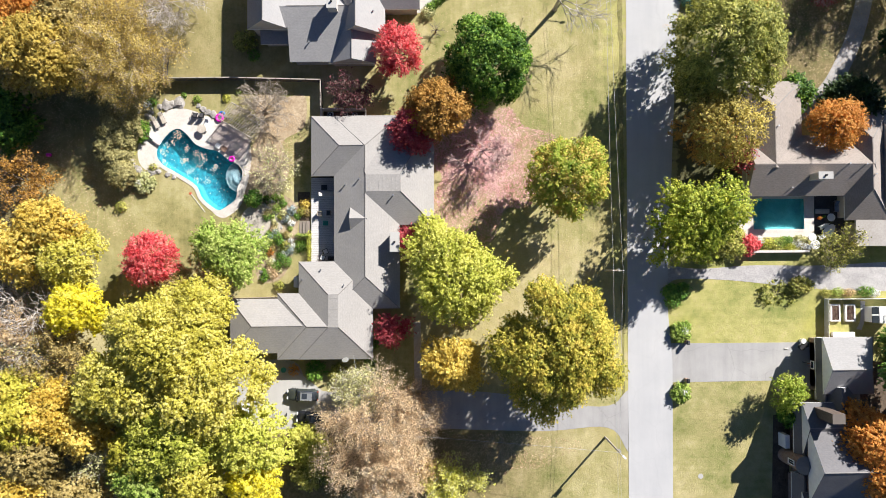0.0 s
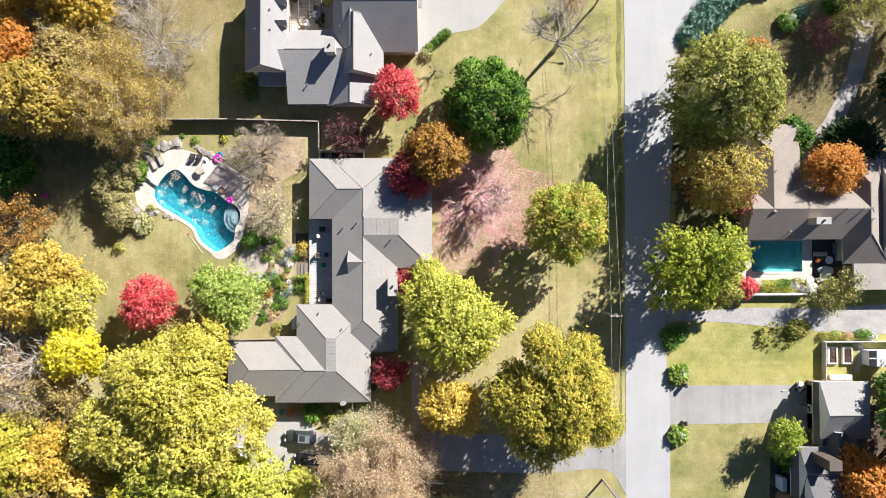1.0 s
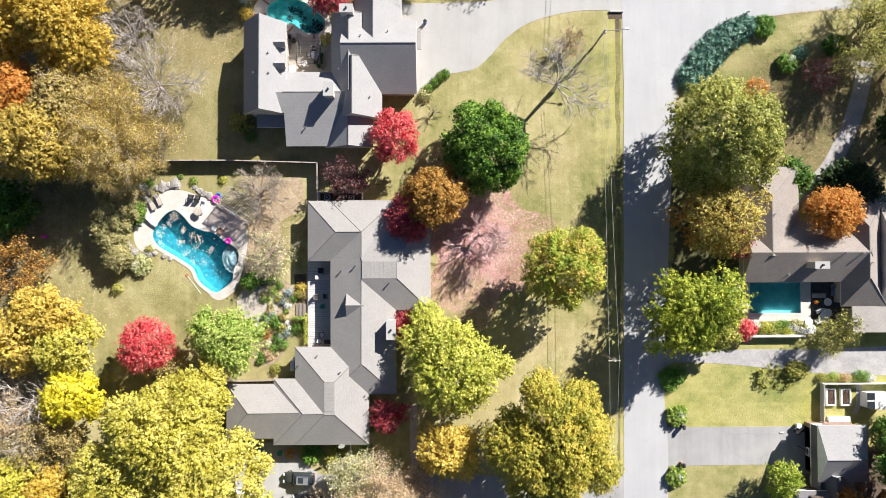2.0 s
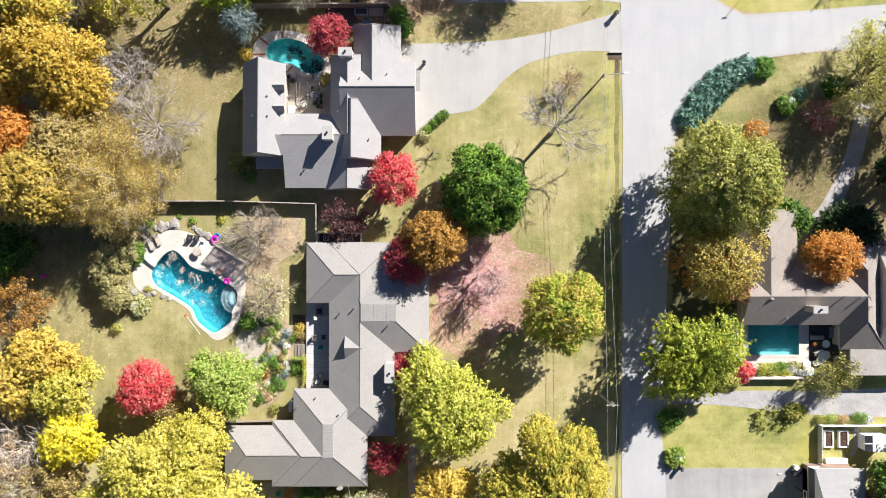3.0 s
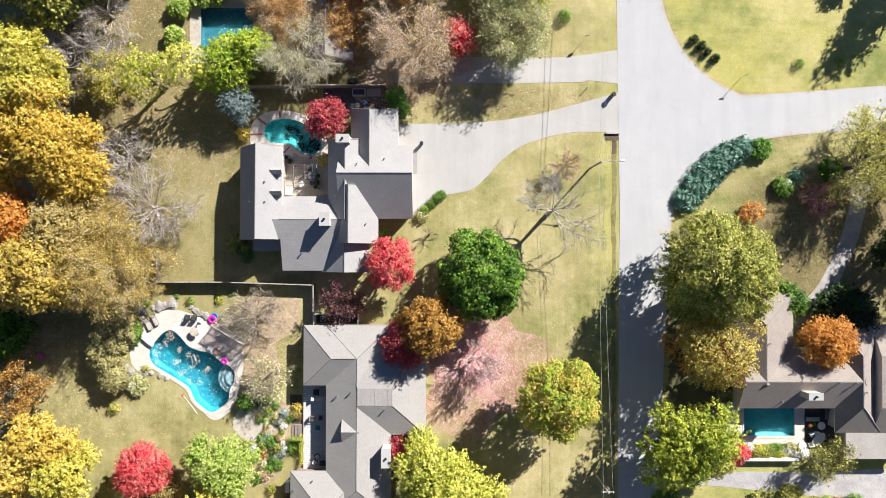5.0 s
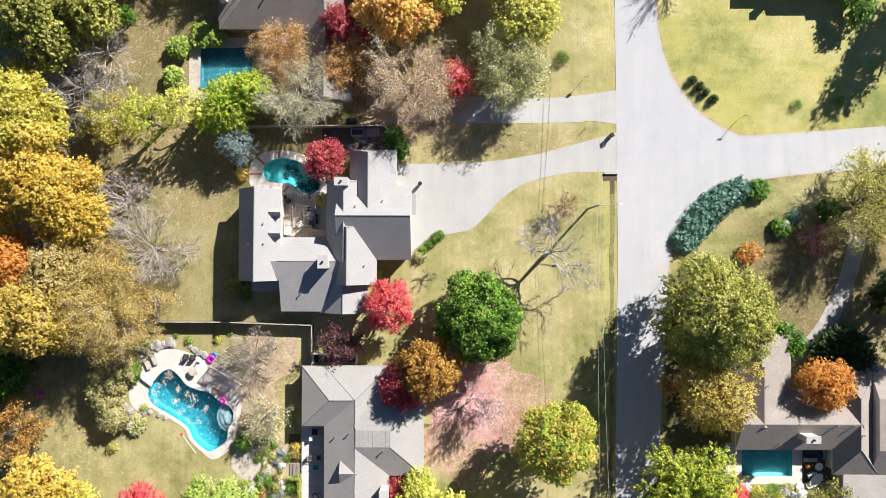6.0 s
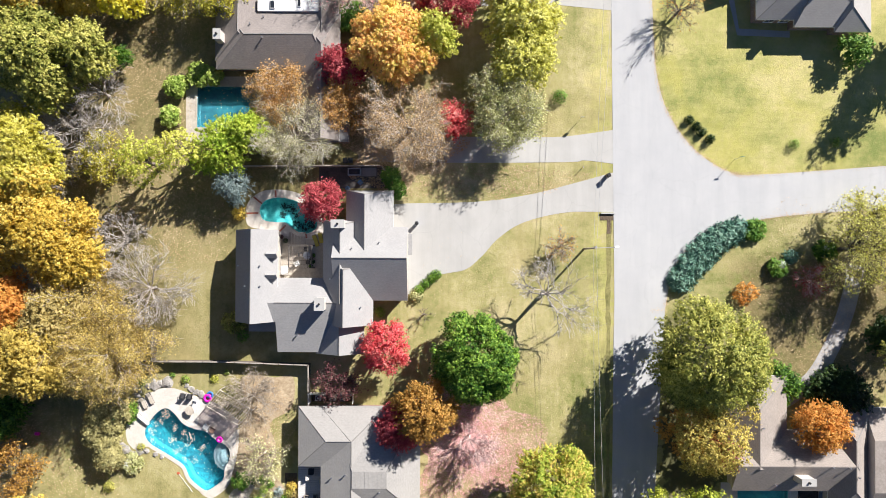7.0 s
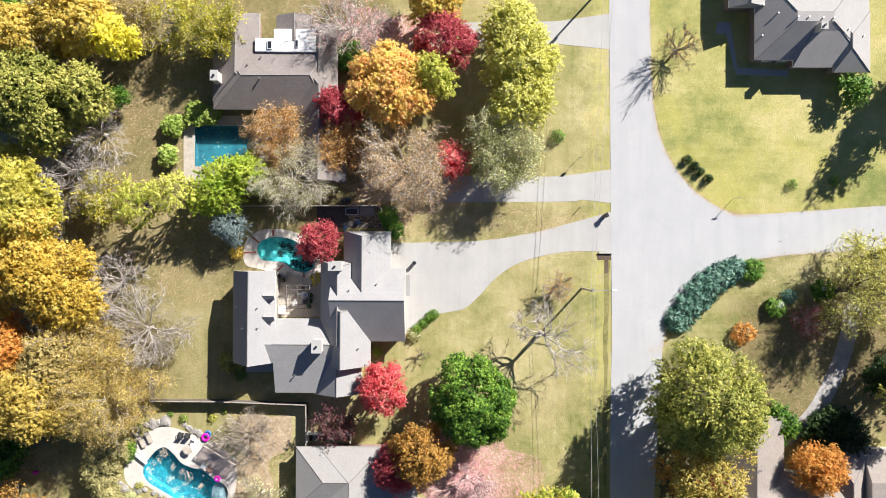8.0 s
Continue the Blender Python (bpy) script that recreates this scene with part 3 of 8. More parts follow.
boxed("headwall", -1.1, -0.12, 0, 1.1, 0.12, 0.3, CONCRETE, culvert, bevel=0.03)
# flat dark sheets stand for the shaded culvert hole and ditch bottom
boxed("opening", -1.2, -1.1, 0.013, 1.2, -0.13, 0.03, EARTH, culvert, "dark sheet for the shaded culvert mouth and ditch bottom")
boxed("channel", -0.1, -3.2, 0.013, 0.5, -1.1, 0.028, EARTH, culvert, "dark sheet for the shaded culvert mouth and ditch bottom")


tagged(flat("bare_ground", rounded([(-28.62, 25.00), (-26.49, 26.23), (-23.39, 25.67), (-20.29, 25.83), (-20.47, 20.93), (-23.83, 18.55), (-22.78, 14.29), (-24.72, 10.76), (-29.13, 10.35), (-31.07, 7.97), (-30.37, 11.68), (-29.67, 14.34), (-28.43, 18.32), (-27.20, 20.98)], 4), -0.01, 0.013, DRYGROUND), "dry tan earth strewn with pale leaves beside the terrace", "bare ground", kind="structure")


# ---- pools ----
def pool(outline, deep, plaster, coping, label, coping_width=0.5):
    cx, cy = sum(p[0] for p in outline) / len(outline), sum(p[1] for p in outline) / len(outline)
    e = base("swimming_pool", cx, cy, 0, label, "swimming pool")
    loc = [(x - cx, y - cy) for x, y in outline]
    n = len(loc)
    inner = grown(loc, -0.5)
    verts = [(x, y, 0.03) for x, y in loc] + [(x, y, -deep * 0.85) for x, y in loc] + [(x, y, -deep) for x, y in inner] + [(0, 0, -deep * 1.1)]
    faces = []
    for i in range(n):
        j = (i + 1) % n
        faces += [(i, i + n, j + n, j), (i + n, i + 2 * n, j + 2 * n, j + n), (i + 2 * n, 3 * n, j + 2 * n)]
    raw("basin", verts, faces, plaster, e)
    w = flat("water", grown(loc, -0.01), -0.13, -0.12, WATER, e)
    w.visible_shadow = False
    flat("coping", grown(loc, coping_width), 0.0, 0.06, coping, e, [grown(loc, -0.06)])
    return e


def steps_in(e, cx, cy, r, plaster, start, sweep):
    """Curved entry steps in a pool's corner."""
    for i in range(3):
        k = r * (1 - 0.24 * i)
        pts = [(cx, cy)] + [(cx + k * math.cos(radians(start + sweep * a / 14)), cy + k * math.sin(radians(start + sweep * a / 14))) for a in range(15)]
        flat("entry_step", [(x - e.location.x, y - e.location.y) for x, y in pts], -1.2, -0.85 + 0.27 * i, plaster, e)


pool_m = pool(POOL_M, 1.9, PLASTER_BLUE, COPING, "freeform blue swimming pool with leaves floating on the water")
pool_n = pool(POOL_N, 1.5, PLASTER_AQUA, COPING, "kidney-shaped turquoise swimming pool with drifted leaves", 0.35)
pool_e = pool(POOL_E, 1.1, PLASTER_TEAL, COPING, "rectangular teal swimming pool half in shade", 0.4)
pool_w = pool(POOL_W, 1.1, PLASTER_DEEP, PAVING, "rectangular teal pool behind the brown roofed house", 0.4)
sx, sy = (-30.42, 13.30)
steps_in(pool_m, sx + 0.1, sy, 2.6, PLASTER_PALE, 110, 150)
terr = rounded([(-42.88, 14.75), (-44.91, 14.25), (-46.27, 15.60), (-46.36, 18.30), (-44.61, 21.01), (-42.93, 23.04), (-39.89, 24.06), (-35.48, 22.70), (-33.10, 21.18), (-29.36, 18.64), (-28.68, 16.61), (-29.07, 13.23), (-29.67, 10.87),
                (-30.50, 8.51), (-32.69, 6.82), (-34.22, 7.16), (-35.24, 8.34), (-37.11, 10.36), (-37.96, 11.88), (-40.85, 13.57)], 4)
tagged(flat("pool_terrace", terr, -0.01, 0.02, COPING, None, [grown(POOL_M, 0.1)]), "cream stone terrace round the freeform pool", "terrace", kind="structure")
tagged(flat("brick_terrace", [(-34.95, 19.66), (-33.44, 22.03), (-31.74, 21.35), (-28.69, 18.81), (-29.69, 16.95), (-30.70, 15.60), (-32.23, 16.44), (-33.76, 17.63), (-35.28, 18.03)], 0.0, 0.05, BRICKPAVE), "rosy brick terrace beside the pool", "terrace", kind="structure")
tagged(flat("garden_patio", rounded([(-29.99, 7.49), (-28.64, 8.51), (-25.94, 8.51), (-24.24, 7.16), (-24.23, 4.46), (-25.92, 3.11), (-28.63, 3.78), (-30.32, 5.47)], 4), 0.0, 0.03, PAVING), "round tan patio with a brick border", "patio", kind="structure")
tn = rounded([(-27.92, 51.92), (-27.23, 53.68), (-25.30, 55.02), (-22.50, 55.27), (-19.69, 54.74), (-17.58, 53.51), (-15.99, 51.04), (-15.64, 48.76), (-16.51, 47.70), (-18.97, 47.53), (-22.12, 48.05), (-25.28, 48.93), (-27.56, 49.63)], 4)
tagged(flat("pool_terrace", tn, -0.01, 0.02, COPING, None, [grown(POOL_N, 0.1)]), "pale pool surround with red brick bands", "terrace", kind="structure")
tagged(flat("courtyard_paving", [(-23.36, 49.81), (-21.78, 50.09), (-18.97, 48.12), (-15.46, 48.05), (-15.45, 41.38), (-23.33, 41.38)], -0.01, 0.016, PAVING), "tan paved courtyard between the house wings", "paving", kind="structure")
te = [(46.96, 9.58), (59.09, 9.52), (58.99, 3.10), (46.87, 3.15)]
tagged(flat("pool_terrace", te, -0.01, 0.02, COPING, None, [grown(POOL_E, 0.1)]), "pale terrace round the rectangular pool", "terrace", kind="structure")
# paving colour carries the shadow of the house
tagged(flat("patio", [(59.10, 9.84), (63.87, 9.82), (63.75, 3.39), (58.99, 3.42)], -0.01, 0.018, SHADEPAVE), "patio with house shade in its paving colour, and garden furniture", "patio", kind="structure")
tagged(flat("pool_terrace", [(-37.53, 73.10), (-18.32, 73.19), (-18.26, 62.92), (-37.46, 62.82)], -0.01, 0.02, PAVING, None, [grown(POOL_W, 0.1)]), "tan terrace round the teal pool", "terrace", kind="structure")


# ---- houses ----
def wing(house, c1, c2, r1, r2, z0, z1, roof, gable, wall, inset=0.5, cap=None, snap=0.7):
    """One wing: walls, and a roof that rises from its eaves rectangle to a ridge line or a flat crown."""
    hx, hy = house.location.x, house.location.y
    x0, x1 = sorted((c1[0] - hx, c2[0] - hx))
    y0, y1 = sorted((c1[1] - hy, c2[1] - hy))
    a0, a1 = sorted((r1[0] - hx, r2[0] - hx))
    b0, b1 = sorted((r1[1] - hy, r2[1] - hy))
    if a0 - x0 < snap: a0 = x0
    if x1 - a1 < snap: a1 = x1
    if b0 - y0 < snap: b0 = y0
    if y1 - b1 < snap: b1 = y1
    zf = z0 - 0.2
    cap = cap or CAP
    verts = [(x0, y0, z0), (x1, y0, z0), (x1, y1, z0), (x0, y1, z0), (a0, b0, z1), (a1, b0, z1), (a1, b1, z1), (a0, b1, z1),
             (x0, y0, zf), (x1, y0, zf), (x1, y1, zf), (x0, y1, zf)]
    faces = [(0, 1, 5, 4), (1, 2, 6, 5), (2, 3, 7, 6), (3, 0, 4, 7), (4, 5, 6, 7), (0, 8, 9, 1), (1, 9, 10, 2), (2, 10, 11, 3), (3, 11, 8, 0), (11, 10, 9, 8)]
    steep = [b0 - y0 < 0.01, x1 - a1 < 0.01, y1 - b1 < 0.01, a0 - x0 < 0.01]
    slots = [1 if s else 0 for s in steep] + [0, 2, 2, 2, 2, 2]
    bm = bmesh.new()
    vs = [bm.verts.new(v) for v in verts]
    for f, s in zip(faces, slots):
        bm.faces.new([vs[i] for i in f]).material_index = s
    bmesh.ops.remove_doubles(bm, verts=bm.verts, dist=0.02)
    bmesh.ops.recalc_face_normals(bm, faces=bm.faces)
    me = bpy.data.meshes.new("roof")
    bm.to_mesh(me)
    bm.free()
    for m in (roof, gable, TRIM if gable is not ROOF_TAUPE else CAP):
        me.materials.append(m)
    ob = new("roof", me)
    ob.parent = house
    lines = [((a0, b0, z1), (a1, b1, z1))] if (a1 - a0 < 0.1 or b1 - b0 < 0.1) else []
    for (cx, cy), (px, py), s1, s2 in (((x0, y0), (a0, b0), 0, 3), ((x1, y0), (a1, b0), 0, 1), ((x1, y1), (a1, b1), 2, 1), ((x0, y1), (a0, b1), 2, 3)):
        if not steep[s1] and not steep[s2]:
            lines.append(((cx, cy, z0), (px, py, z1)))
    for p, q in lines:
        if (Vector(p) - Vector(q)).length > 0.3 and z1 - z0 > 0.5:
            part("ridge_cap", rod(bmesh.new(), (p[0], p[1], p[2] - 0.04), (q[0], q[1], q[2] - 0.04), 0.085, None, 6), cap, ob)
    boxed("wall", x0 + inset, y0 + inset, 0, x1 - inset, y1 - inset, z0 - 0.1, wall, house)
    return ob


def chimney(house, c1, c2, z, mat, foot=0.0, cap=True):
    hx, hy = house.location.x, house.location.y
    x0, x1 = sorted((c1[0] - hx, c2[0] - hx))
    y0, y1 = sorted((c1[1] - hy, c2[1] - hy))
    c = boxed("chimney", x0, y0, foot, x1, y1, z, mat, house)
    if cap:
        boxed("chimney_cap", x0 - 0.08, y0 - 0.08, z, x1 + 0.08, y1 + 0.08, z + 0.12, CONCRETE, c)
        bm = bmesh.new()
        rod(bm, ((x0 + x1) / 2, (y0 + y1) / 2, z + 0.1), ((x0 + x1) / 2, (y0 + y1) / 2, z + 0.4), 0.16)
        part("flue", bm, BLACKMETAL, c)


def vent(house, p, z, h=0.35, r=0.08):
    """A vent pipe standing on the roof below it."""
    bpy.context.view_layer.update()
    hit, place, *_ = scene.ray_cast(bpy.context.evaluated_depsgraph_get(), (p[0], p[1], 40), (0, 0, -1))
    z = place.z if hit and place.z > 2 else z
    x, y = p[0] - house.location.x, p[1] - house.location.y
    bm = bmesh.new()
    rod(bm, (x, y, z - 0.2), (x, y, z + h), r)
    rod(bm, (x, y, z + h - 0.01), (x, y, z + h + 0.05), r * 1.6)
    part("vent_pipe", bm, METAL, house)


def window(house, x, y, z, w, h, facing):
    """A framed window on a wall that faces -x, +x, -y or +y."""
    x, y = x - house.location.x, y - house.location.y
    s = {"-x": (-1, 0), "+x": (1, 0), "-y": (0, -1), "+y": (0, 1)}[facing]
    e = new("window")
    e.parent = house
    e.matrix_local = pose(x, y, z, 0, 0, {"-x": 180, "+x": 0, "-y": -90, "+y": 90}[facing])
    bm = bmesh.new()
    for y0, y1, z0, z1 in ((-w / 2 - 0.09, w / 2 + 0.09, h, h + 0.1), (-w / 2 - 0.09, w / 2 + 0.09, -0.1, 0), (-w / 2 - 0.09, -w / 2, 0, h), (w / 2, w / 2 + 0.09, 0, h), (-0.025, 0.025, 0, h)):
        brick_box(bm, -0.05, y0, z0, 0.06, y1, z1)
    part("window_frame", bm, TRIM, e)
    boxed("pane", -0.05, -w / 2, 0, 0.02, w / 2, h, GLASS, e)
    boxed("window_sill", -0.05, -w / 2 - 0.15, -0.16, 0.14, w / 2 + 0.15, -0.1, TRIM, e)


def gable_dormer(house, p, w, depth, z0, z1, facing, roof, wall):
    """A small gabled dormer; its face looks along `facing`."""
    x, y = p[0] - house.location.x, p[1] - house.location.y
    turn = {"-x": 180, "+x": 0, "-y": -90, "+y": 90}[facing]
    d = new("dormer")
    d.parent = house
    d.matrix_local = pose(x, y, 0, 0, 0, turn)
    h, o = w / 2, 0.15
    raw("dormer_wall", [(-depth, -h, z0 - 1), (0, -h, z0 - 1), (0, h, z0 - 1), (-depth, h, z0 - 1), (-depth, -h, z0), (0, -h, z0), (0, h, z0), (-depth, h, z0), (0, 0, z1 - 0.05), (-depth, 0, z1 - 0.05)],
        [(0, 1, 5, 4), (1, 2, 6, 8, 5), (2, 3, 7, 6), (3, 0, 4, 9, 7)], wall, d)
    raw("dormer_roof", [(-depth, -h - o, z0 - 0.05), (o, -h - o, z0 - 0.05), (o, 0, z1), (-depth, 0, z1), (o, h + o, z0 - 0.05), (-depth, h + o, z0 - 0.05),
                        (-depth, -h - o, z0 - 0.13), (o, -h - o, z0 - 0.13), (o, 0, z1 - 0.09), (o, h + o, z0 - 0.13), (-depth, h + o, z0 - 0.13)],
        [(0, 1, 2, 3), (3, 2, 4, 5), (0, 6, 7, 1), (1, 7, 8, 2), (2, 8, 9, 4), (4, 9, 10, 5)], roof, d)


# the ranch house by the freeform pool
hm = base("house", *(-10.98, 6.59), 0, "low taupe-shingled ranch house with hipped wings", "house")
wm = dict(roof=ROOF_TAUPE, gable=ROOF_TAUPE, wall=BRICK)
wing(hm, (-18.72, 21.91), (-10.59, 12.75), (-14.20, 17.10), (-10.33, 17.08), 2.9, 4.8, **wm)
wing(hm, (-13.59, 21.97), (-0.14, 5.29), (-10.20, 12.67), (-5.08, 10.19), 2.9, 4.95, **wm)
wing(hm, (-15.28, 21.85), (-5.37, -7.32), (-10.33, 17.08), (-10.37, -2.47), 2.91, 4.83, **wm)
wing(hm, (-20.65, -0.17), (-9.48, -14.90), (-15.84, -5.08), (-14.34, -9.89), 2.9, 4.9, **wm)
wing(hm, (-30.96, -5.74), (-15.32, -13.92), (-27.29, -9.69), (-15.00, -9.75), 2.9, 4.6, **wm)
wing(hm, (-23.86, -4.95), (-14.48, -14.88), (-19.04, -9.80), (-14.14, -9.82), 2.9, 4.85, **wm)
for (a, b), z, n, horizontal in ((((-10.20, 12.67), (-5.08, 10.19)), 4.95, 8, True), (((-15.84, -5.08), (-14.34, -9.89)), 4.9, 9, False)):
    for i in range(n + 1):
        f = i / n
        if horizontal:
            x = a[0] + (b[0] - a[0]) * f - hm.location.x
            boxed("roof_seam", x - 0.04, b[1] - hm.location.y, z - 0.02, x + 0.04, a[1] - hm.location.y, z + 0.02, ROOF_TAUPE, hm)
        else:
            y = a[1] + (b[1] - a[1]) * f - hm.location.y
            boxed("roof_seam", a[0] - hm.location.x, y - 0.04, z - 0.02, b[0] - hm.location.x, y + 0.04, z + 0.02, ROOF_TAUPE, hm)
gable_dormer(hm, (-12.56, 6.20), 3.2, 2.5, 3.95, 4.86, "-x", ROOF_TAUPE, ROOF_TAUPE)
chimney(hm, (-6.56, 3.97), (-5.31, 1.25), 5.6, BRICKPALE)
for p in ((-13.48, 11.35), (-11.28, 12.07), (-13.56, -3.71), (-17.17, -1.43), (-6.17, 9.58), (-20.03, -2.87)):
    vent(hm, p, 4.2)
bm = bmesh.new()
bmesh.ops.create_cone(bm, cap_ends=True, segments=20, radius1=0.15, radius2=0.5, depth=0.2, matrix=pose(0, 0, 0.5, 35, 20, 0))
rod(bm, (0, 0, -0.4), (0, 0, 0.45), 0.04)
dish = part("satellite_dish", bm, WHITE)
dish.location = (*(-13.52, -14.80), 3.2)
tagged(dish, "white satellite dish on the eave", "satellite dish")

# the grey house with the courtyard
hn = base("house", *(-15.80, 42.43), 0, "slate-grey gabled house round a courtyard", "house")
wn_ = dict(roof=ROOF_SLATE, gable=STUCCO, wall=STUCCO)
wing(hn, (-28.12, 48.76), (-21.75, 34.89), (-24.85, 48.10), (-24.79, 34.62), 4.0, 7.5, **wn_)
wing(hn, (-21.91, 41.48), (-12.07, 30.19), (-23.05, 37.85), (-11.63, 37.85), 3.1, 5.4, **wn_)
wing(hn, (-16.09, 34.79), (-8.78, 29.97), (-12.23, 34.58), (-12.23, 29.87), 2.9, 5.2, **wn_)
wing(hn, (-14.33, 43.59), (-7.40, 34.32), (-11.45, 42.85), (-11.43, 34.10), 3.2, 6.8, **wn_)
wing(hn, (-13.19, 49.30), (-2.12, 38.09), (-12.57, 44.59), (-2.06, 44.59), 3.2, 6.9, **wn_)
wing(hn, (-11.60, 54.88), (-4.38, 44.65), (-8.46, 54.06), (-8.44, 44.05), 3.0, 6.0, **wn_)
wing(hn, (-15.06, 50.32), (-9.10, 37.82), (-12.01, 49.49), (-11.99, 37.41), 3.2, 6.4, **wn_)
link = [(41.48, 3.1), (37.85, 5.4), (34.95, 4.53), (34.95, 3.0)]
raw("roof", [(x - hn.location.x, y - hn.location.y, z - 0.012) for x in (-24.5, -21.9) for y, z in link],
    [(0, 1, 5, 4), (1, 2, 6, 5), (2, 3, 7, 6), (3, 0, 4, 7), (0, 3, 2, 1), (4, 5, 6, 7)], ROOF_SLATE, hn)
for q in ((-21.64, 45.12), (-21.63, 41.98)):
    gable_dormer(hn, q, 0.85, 1.5, 5.35, 5.9, "+x", ROOF_SLATE, STUCCO)
chimney(hn, (-15.55, 38.69), (-14.22, 36.9), 6.9, BRICKPALE)
chimney(hn, (-13.12, 50.10), (-11.30, 49.02), 7.2, BRICKPALE)
for p in ((-13.67, 41.42), (-27.40, 43.34), (-25.88, 40.37), (-23.70, 40.37), (-23.75, 43.30), (-10.31, 46.00), (-6.33, 46.89), (-9.05, 37.19), (-18.76, 32.90)):
    vent(hn, p, 5.0)
wing(hn, (-26.54, 36.55), (-21.61, 33.20), (-26.39, 36.42), (-21.50, 36.42), 2.4, 2.9, **wn_)

# the brown-roofed house with the rectangular pool
he = base("house", *(61.69, 14.34), 0, "dark brown shingled house beside the rectangular pool", "house")
we = dict(roof=ROOF_UMBER, gable=STUCCO, wall=STUCCO)
wing(he, (47.43, 18.51), (67.82, 9.28), (46.61, 13.73), (65.20, 13.85), 2.6, 5.1, **we)
wing(he, (46.77, 26.85), (55.91, 13.29), (50.67, 22.25), (50.54, 13.71), 2.6, 5.1, **we)
wing(he, (62.16, 22.37), (69.16, 5.55), (65.03, 17.63), (64.89, 9.92), 2.6, 5.1, **we)
wing(he, (67.74, 22.03), (80.27, 5.50), (65.10, 17.64), (74.57, 9.88), 2.6, 5.0, **we)
wing(he, (63.81, 5.67), (74.01, 1.62), (64.28, 5.26), (73.30, 2.10), 2.5, 2.62, roof=TANROOF, gable=STUCCO, wall=STUCCO)
chimney(he, (56.08, 12.35), (58.09, 11.44), 6.3, BRICKPALE, 2.6)
for p in ((50.99, 19.47), (53.76, 10.47), (61.34, 13.76), (63.87, 13.68), (65.25, 12.22)):
    vent(he, p, 4.6)

# the steep two-storey house with the turret
hs = base("house", *(62.10, -25.08), 0, "steep charcoal-roofed brick house with a round turret", "house")
# roof tones carry light: charcoal for tree-shaded wings, paler slate for the sunlit garage
ws_shaded = dict(roof=ROOF_CHAR, gable=SIDING, wall=BRICK)
ws_lit = dict(roof=ROOF_SLATE, gable=SIDING, wall=BRICK)
wing(hs, (57.36, -11.94), (64.78, -20.36), (57.00, -16.38), (63.11, -16.42), 4.2, 6.5, **ws_lit)
wing(hs, (57.11, -12.10), (58.86, -21.46), (57.76, -11.95), (57.55, -21.17), 2.8, 4.1, inset=1.0, snap=0.3, **ws_shaded)
wing(hs, (58.15, -19.16), (63.41, -28.03), (59.35, -18.70), (59.15, -27.31), 3.2, 5.6, **ws_shaded)
wing(hs, (54.21, -24.66), (65.33, -35.56), (53.73, -30.20), (62.82, -30.26), 5.5, 9.2, **ws_shaded)
wing(hs, (53.59, -21.87), (56.41, -30.82), (54.54, -21.54), (54.35, -30.33), 2.8, 4.3, inset=1.0, **ws_shaded)
wing(hs, (54.10, -21.54), (60.28, -29.03), (53.76, -24.80), (59.15, -24.84), 4.3, 6.2, **ws_shaded)
wing(hs, (53.13, -32.15), (56.14, -43.01), (54.32, -31.66), (54.09, -42.33), 2.8, 4.3, inset=1.0, **ws_shaded)
wing(hs, (53.82, -34.67), (63.99, -42.72), (53.47, -37.89), (62.79, -37.95), 4.3, 6.2, **ws_shaded)
tagged(flat("planting_bed", [(52.02, -24.39), (54.64, -24.40), (54.16, -38.67), (51.55, -38.65)], -0.01, 0.011, EARTH), "brown mulched bed along the house wall", "planting bed", kind="structure")
tagged(flat("planting_bed", [(64.77, -17.08), (75.97, -17.15), (75.76, -24.98), (63.54, -24.90)], -0.01, 0.011, EARTH), "dark bare earth yard behind the brick house", "planting bed", kind="structure")
chimney(hs, (55.63, -22.10), (57.43, -23.52), 9.0, BRICKDARK, 2.0, False)
tx, ty = (53.75, -30.44)
bm = bmesh.new()
rod(bm, (tx - hs.location.x, ty - hs.location.y, 0), (tx - hs.location.x, ty - hs.location.y, 5.3), 1.15, None, 24)
turret = part("turret", bm, BRICK, hs, "round brown brick turret")
bm = bmesh.new()
bmesh.ops.create_cone(bm, cap_ends=True, segments=24, radius1=1.35, radius2=0.05, depth=0.9, matrix=pose(tx - hs.location.x, ty - hs.location.y, 5.75))
part("turret_roof", bm, ROOF_CHAR, turret, "conical slate turret roof")
window(hs, tx - 1.36, ty + 0.2, 3.6, 0.6, 1.2, "-x")

# the brown house at the woods' edge
hw = base("house", *(-24.42, 77.84), 0, "brown-shingled house with a white flat roof section", "house")
ww = dict(roof=ROOF_BROWN, gable=STUCCO, wall=BRICK)
wing(hw, (-31.81, 83.72), (-14.33, 73.51), (-26.93, 78.16), (-16.51, 78.21), 2.7, 5.0, **ww)
wing(hw, (-31.95, 88.37), (-24.78, 74.79), (-27.87, 84.63), (-27.83, 78.63), 2.7, 4.85, **ww)
wing(hw, (-19.19, 82.11), (-12.77, 62.58), (-15.27, 76.86), (-15.18, 62.30), 2.7, 5.0, **ww)
wing(hw, (-22.16, 88.00), (-16.77, 83.72), (-19.24, 87.63), (-19.21, 83.37), 2.9, 3.9, **ww)
wing(hw, (-17.07, 86.77), (-13.03, 77.16), (-15.42, 84.92), (-15.37, 76.75), 2.7, 4.2, **ww)
(fx0, fy1), (fx1, fy0) = (-22.33, 85.55), (-15.88, 82.04)
fr = boxed("flat_roof", fx0 - hw.location.x, fy0 - hw.location.y, 2.5, fx1 - hw.location.x, fy1 - hw.location.y, 3.8, FLATROOF, hw, "bright white flat roof", 0.05)
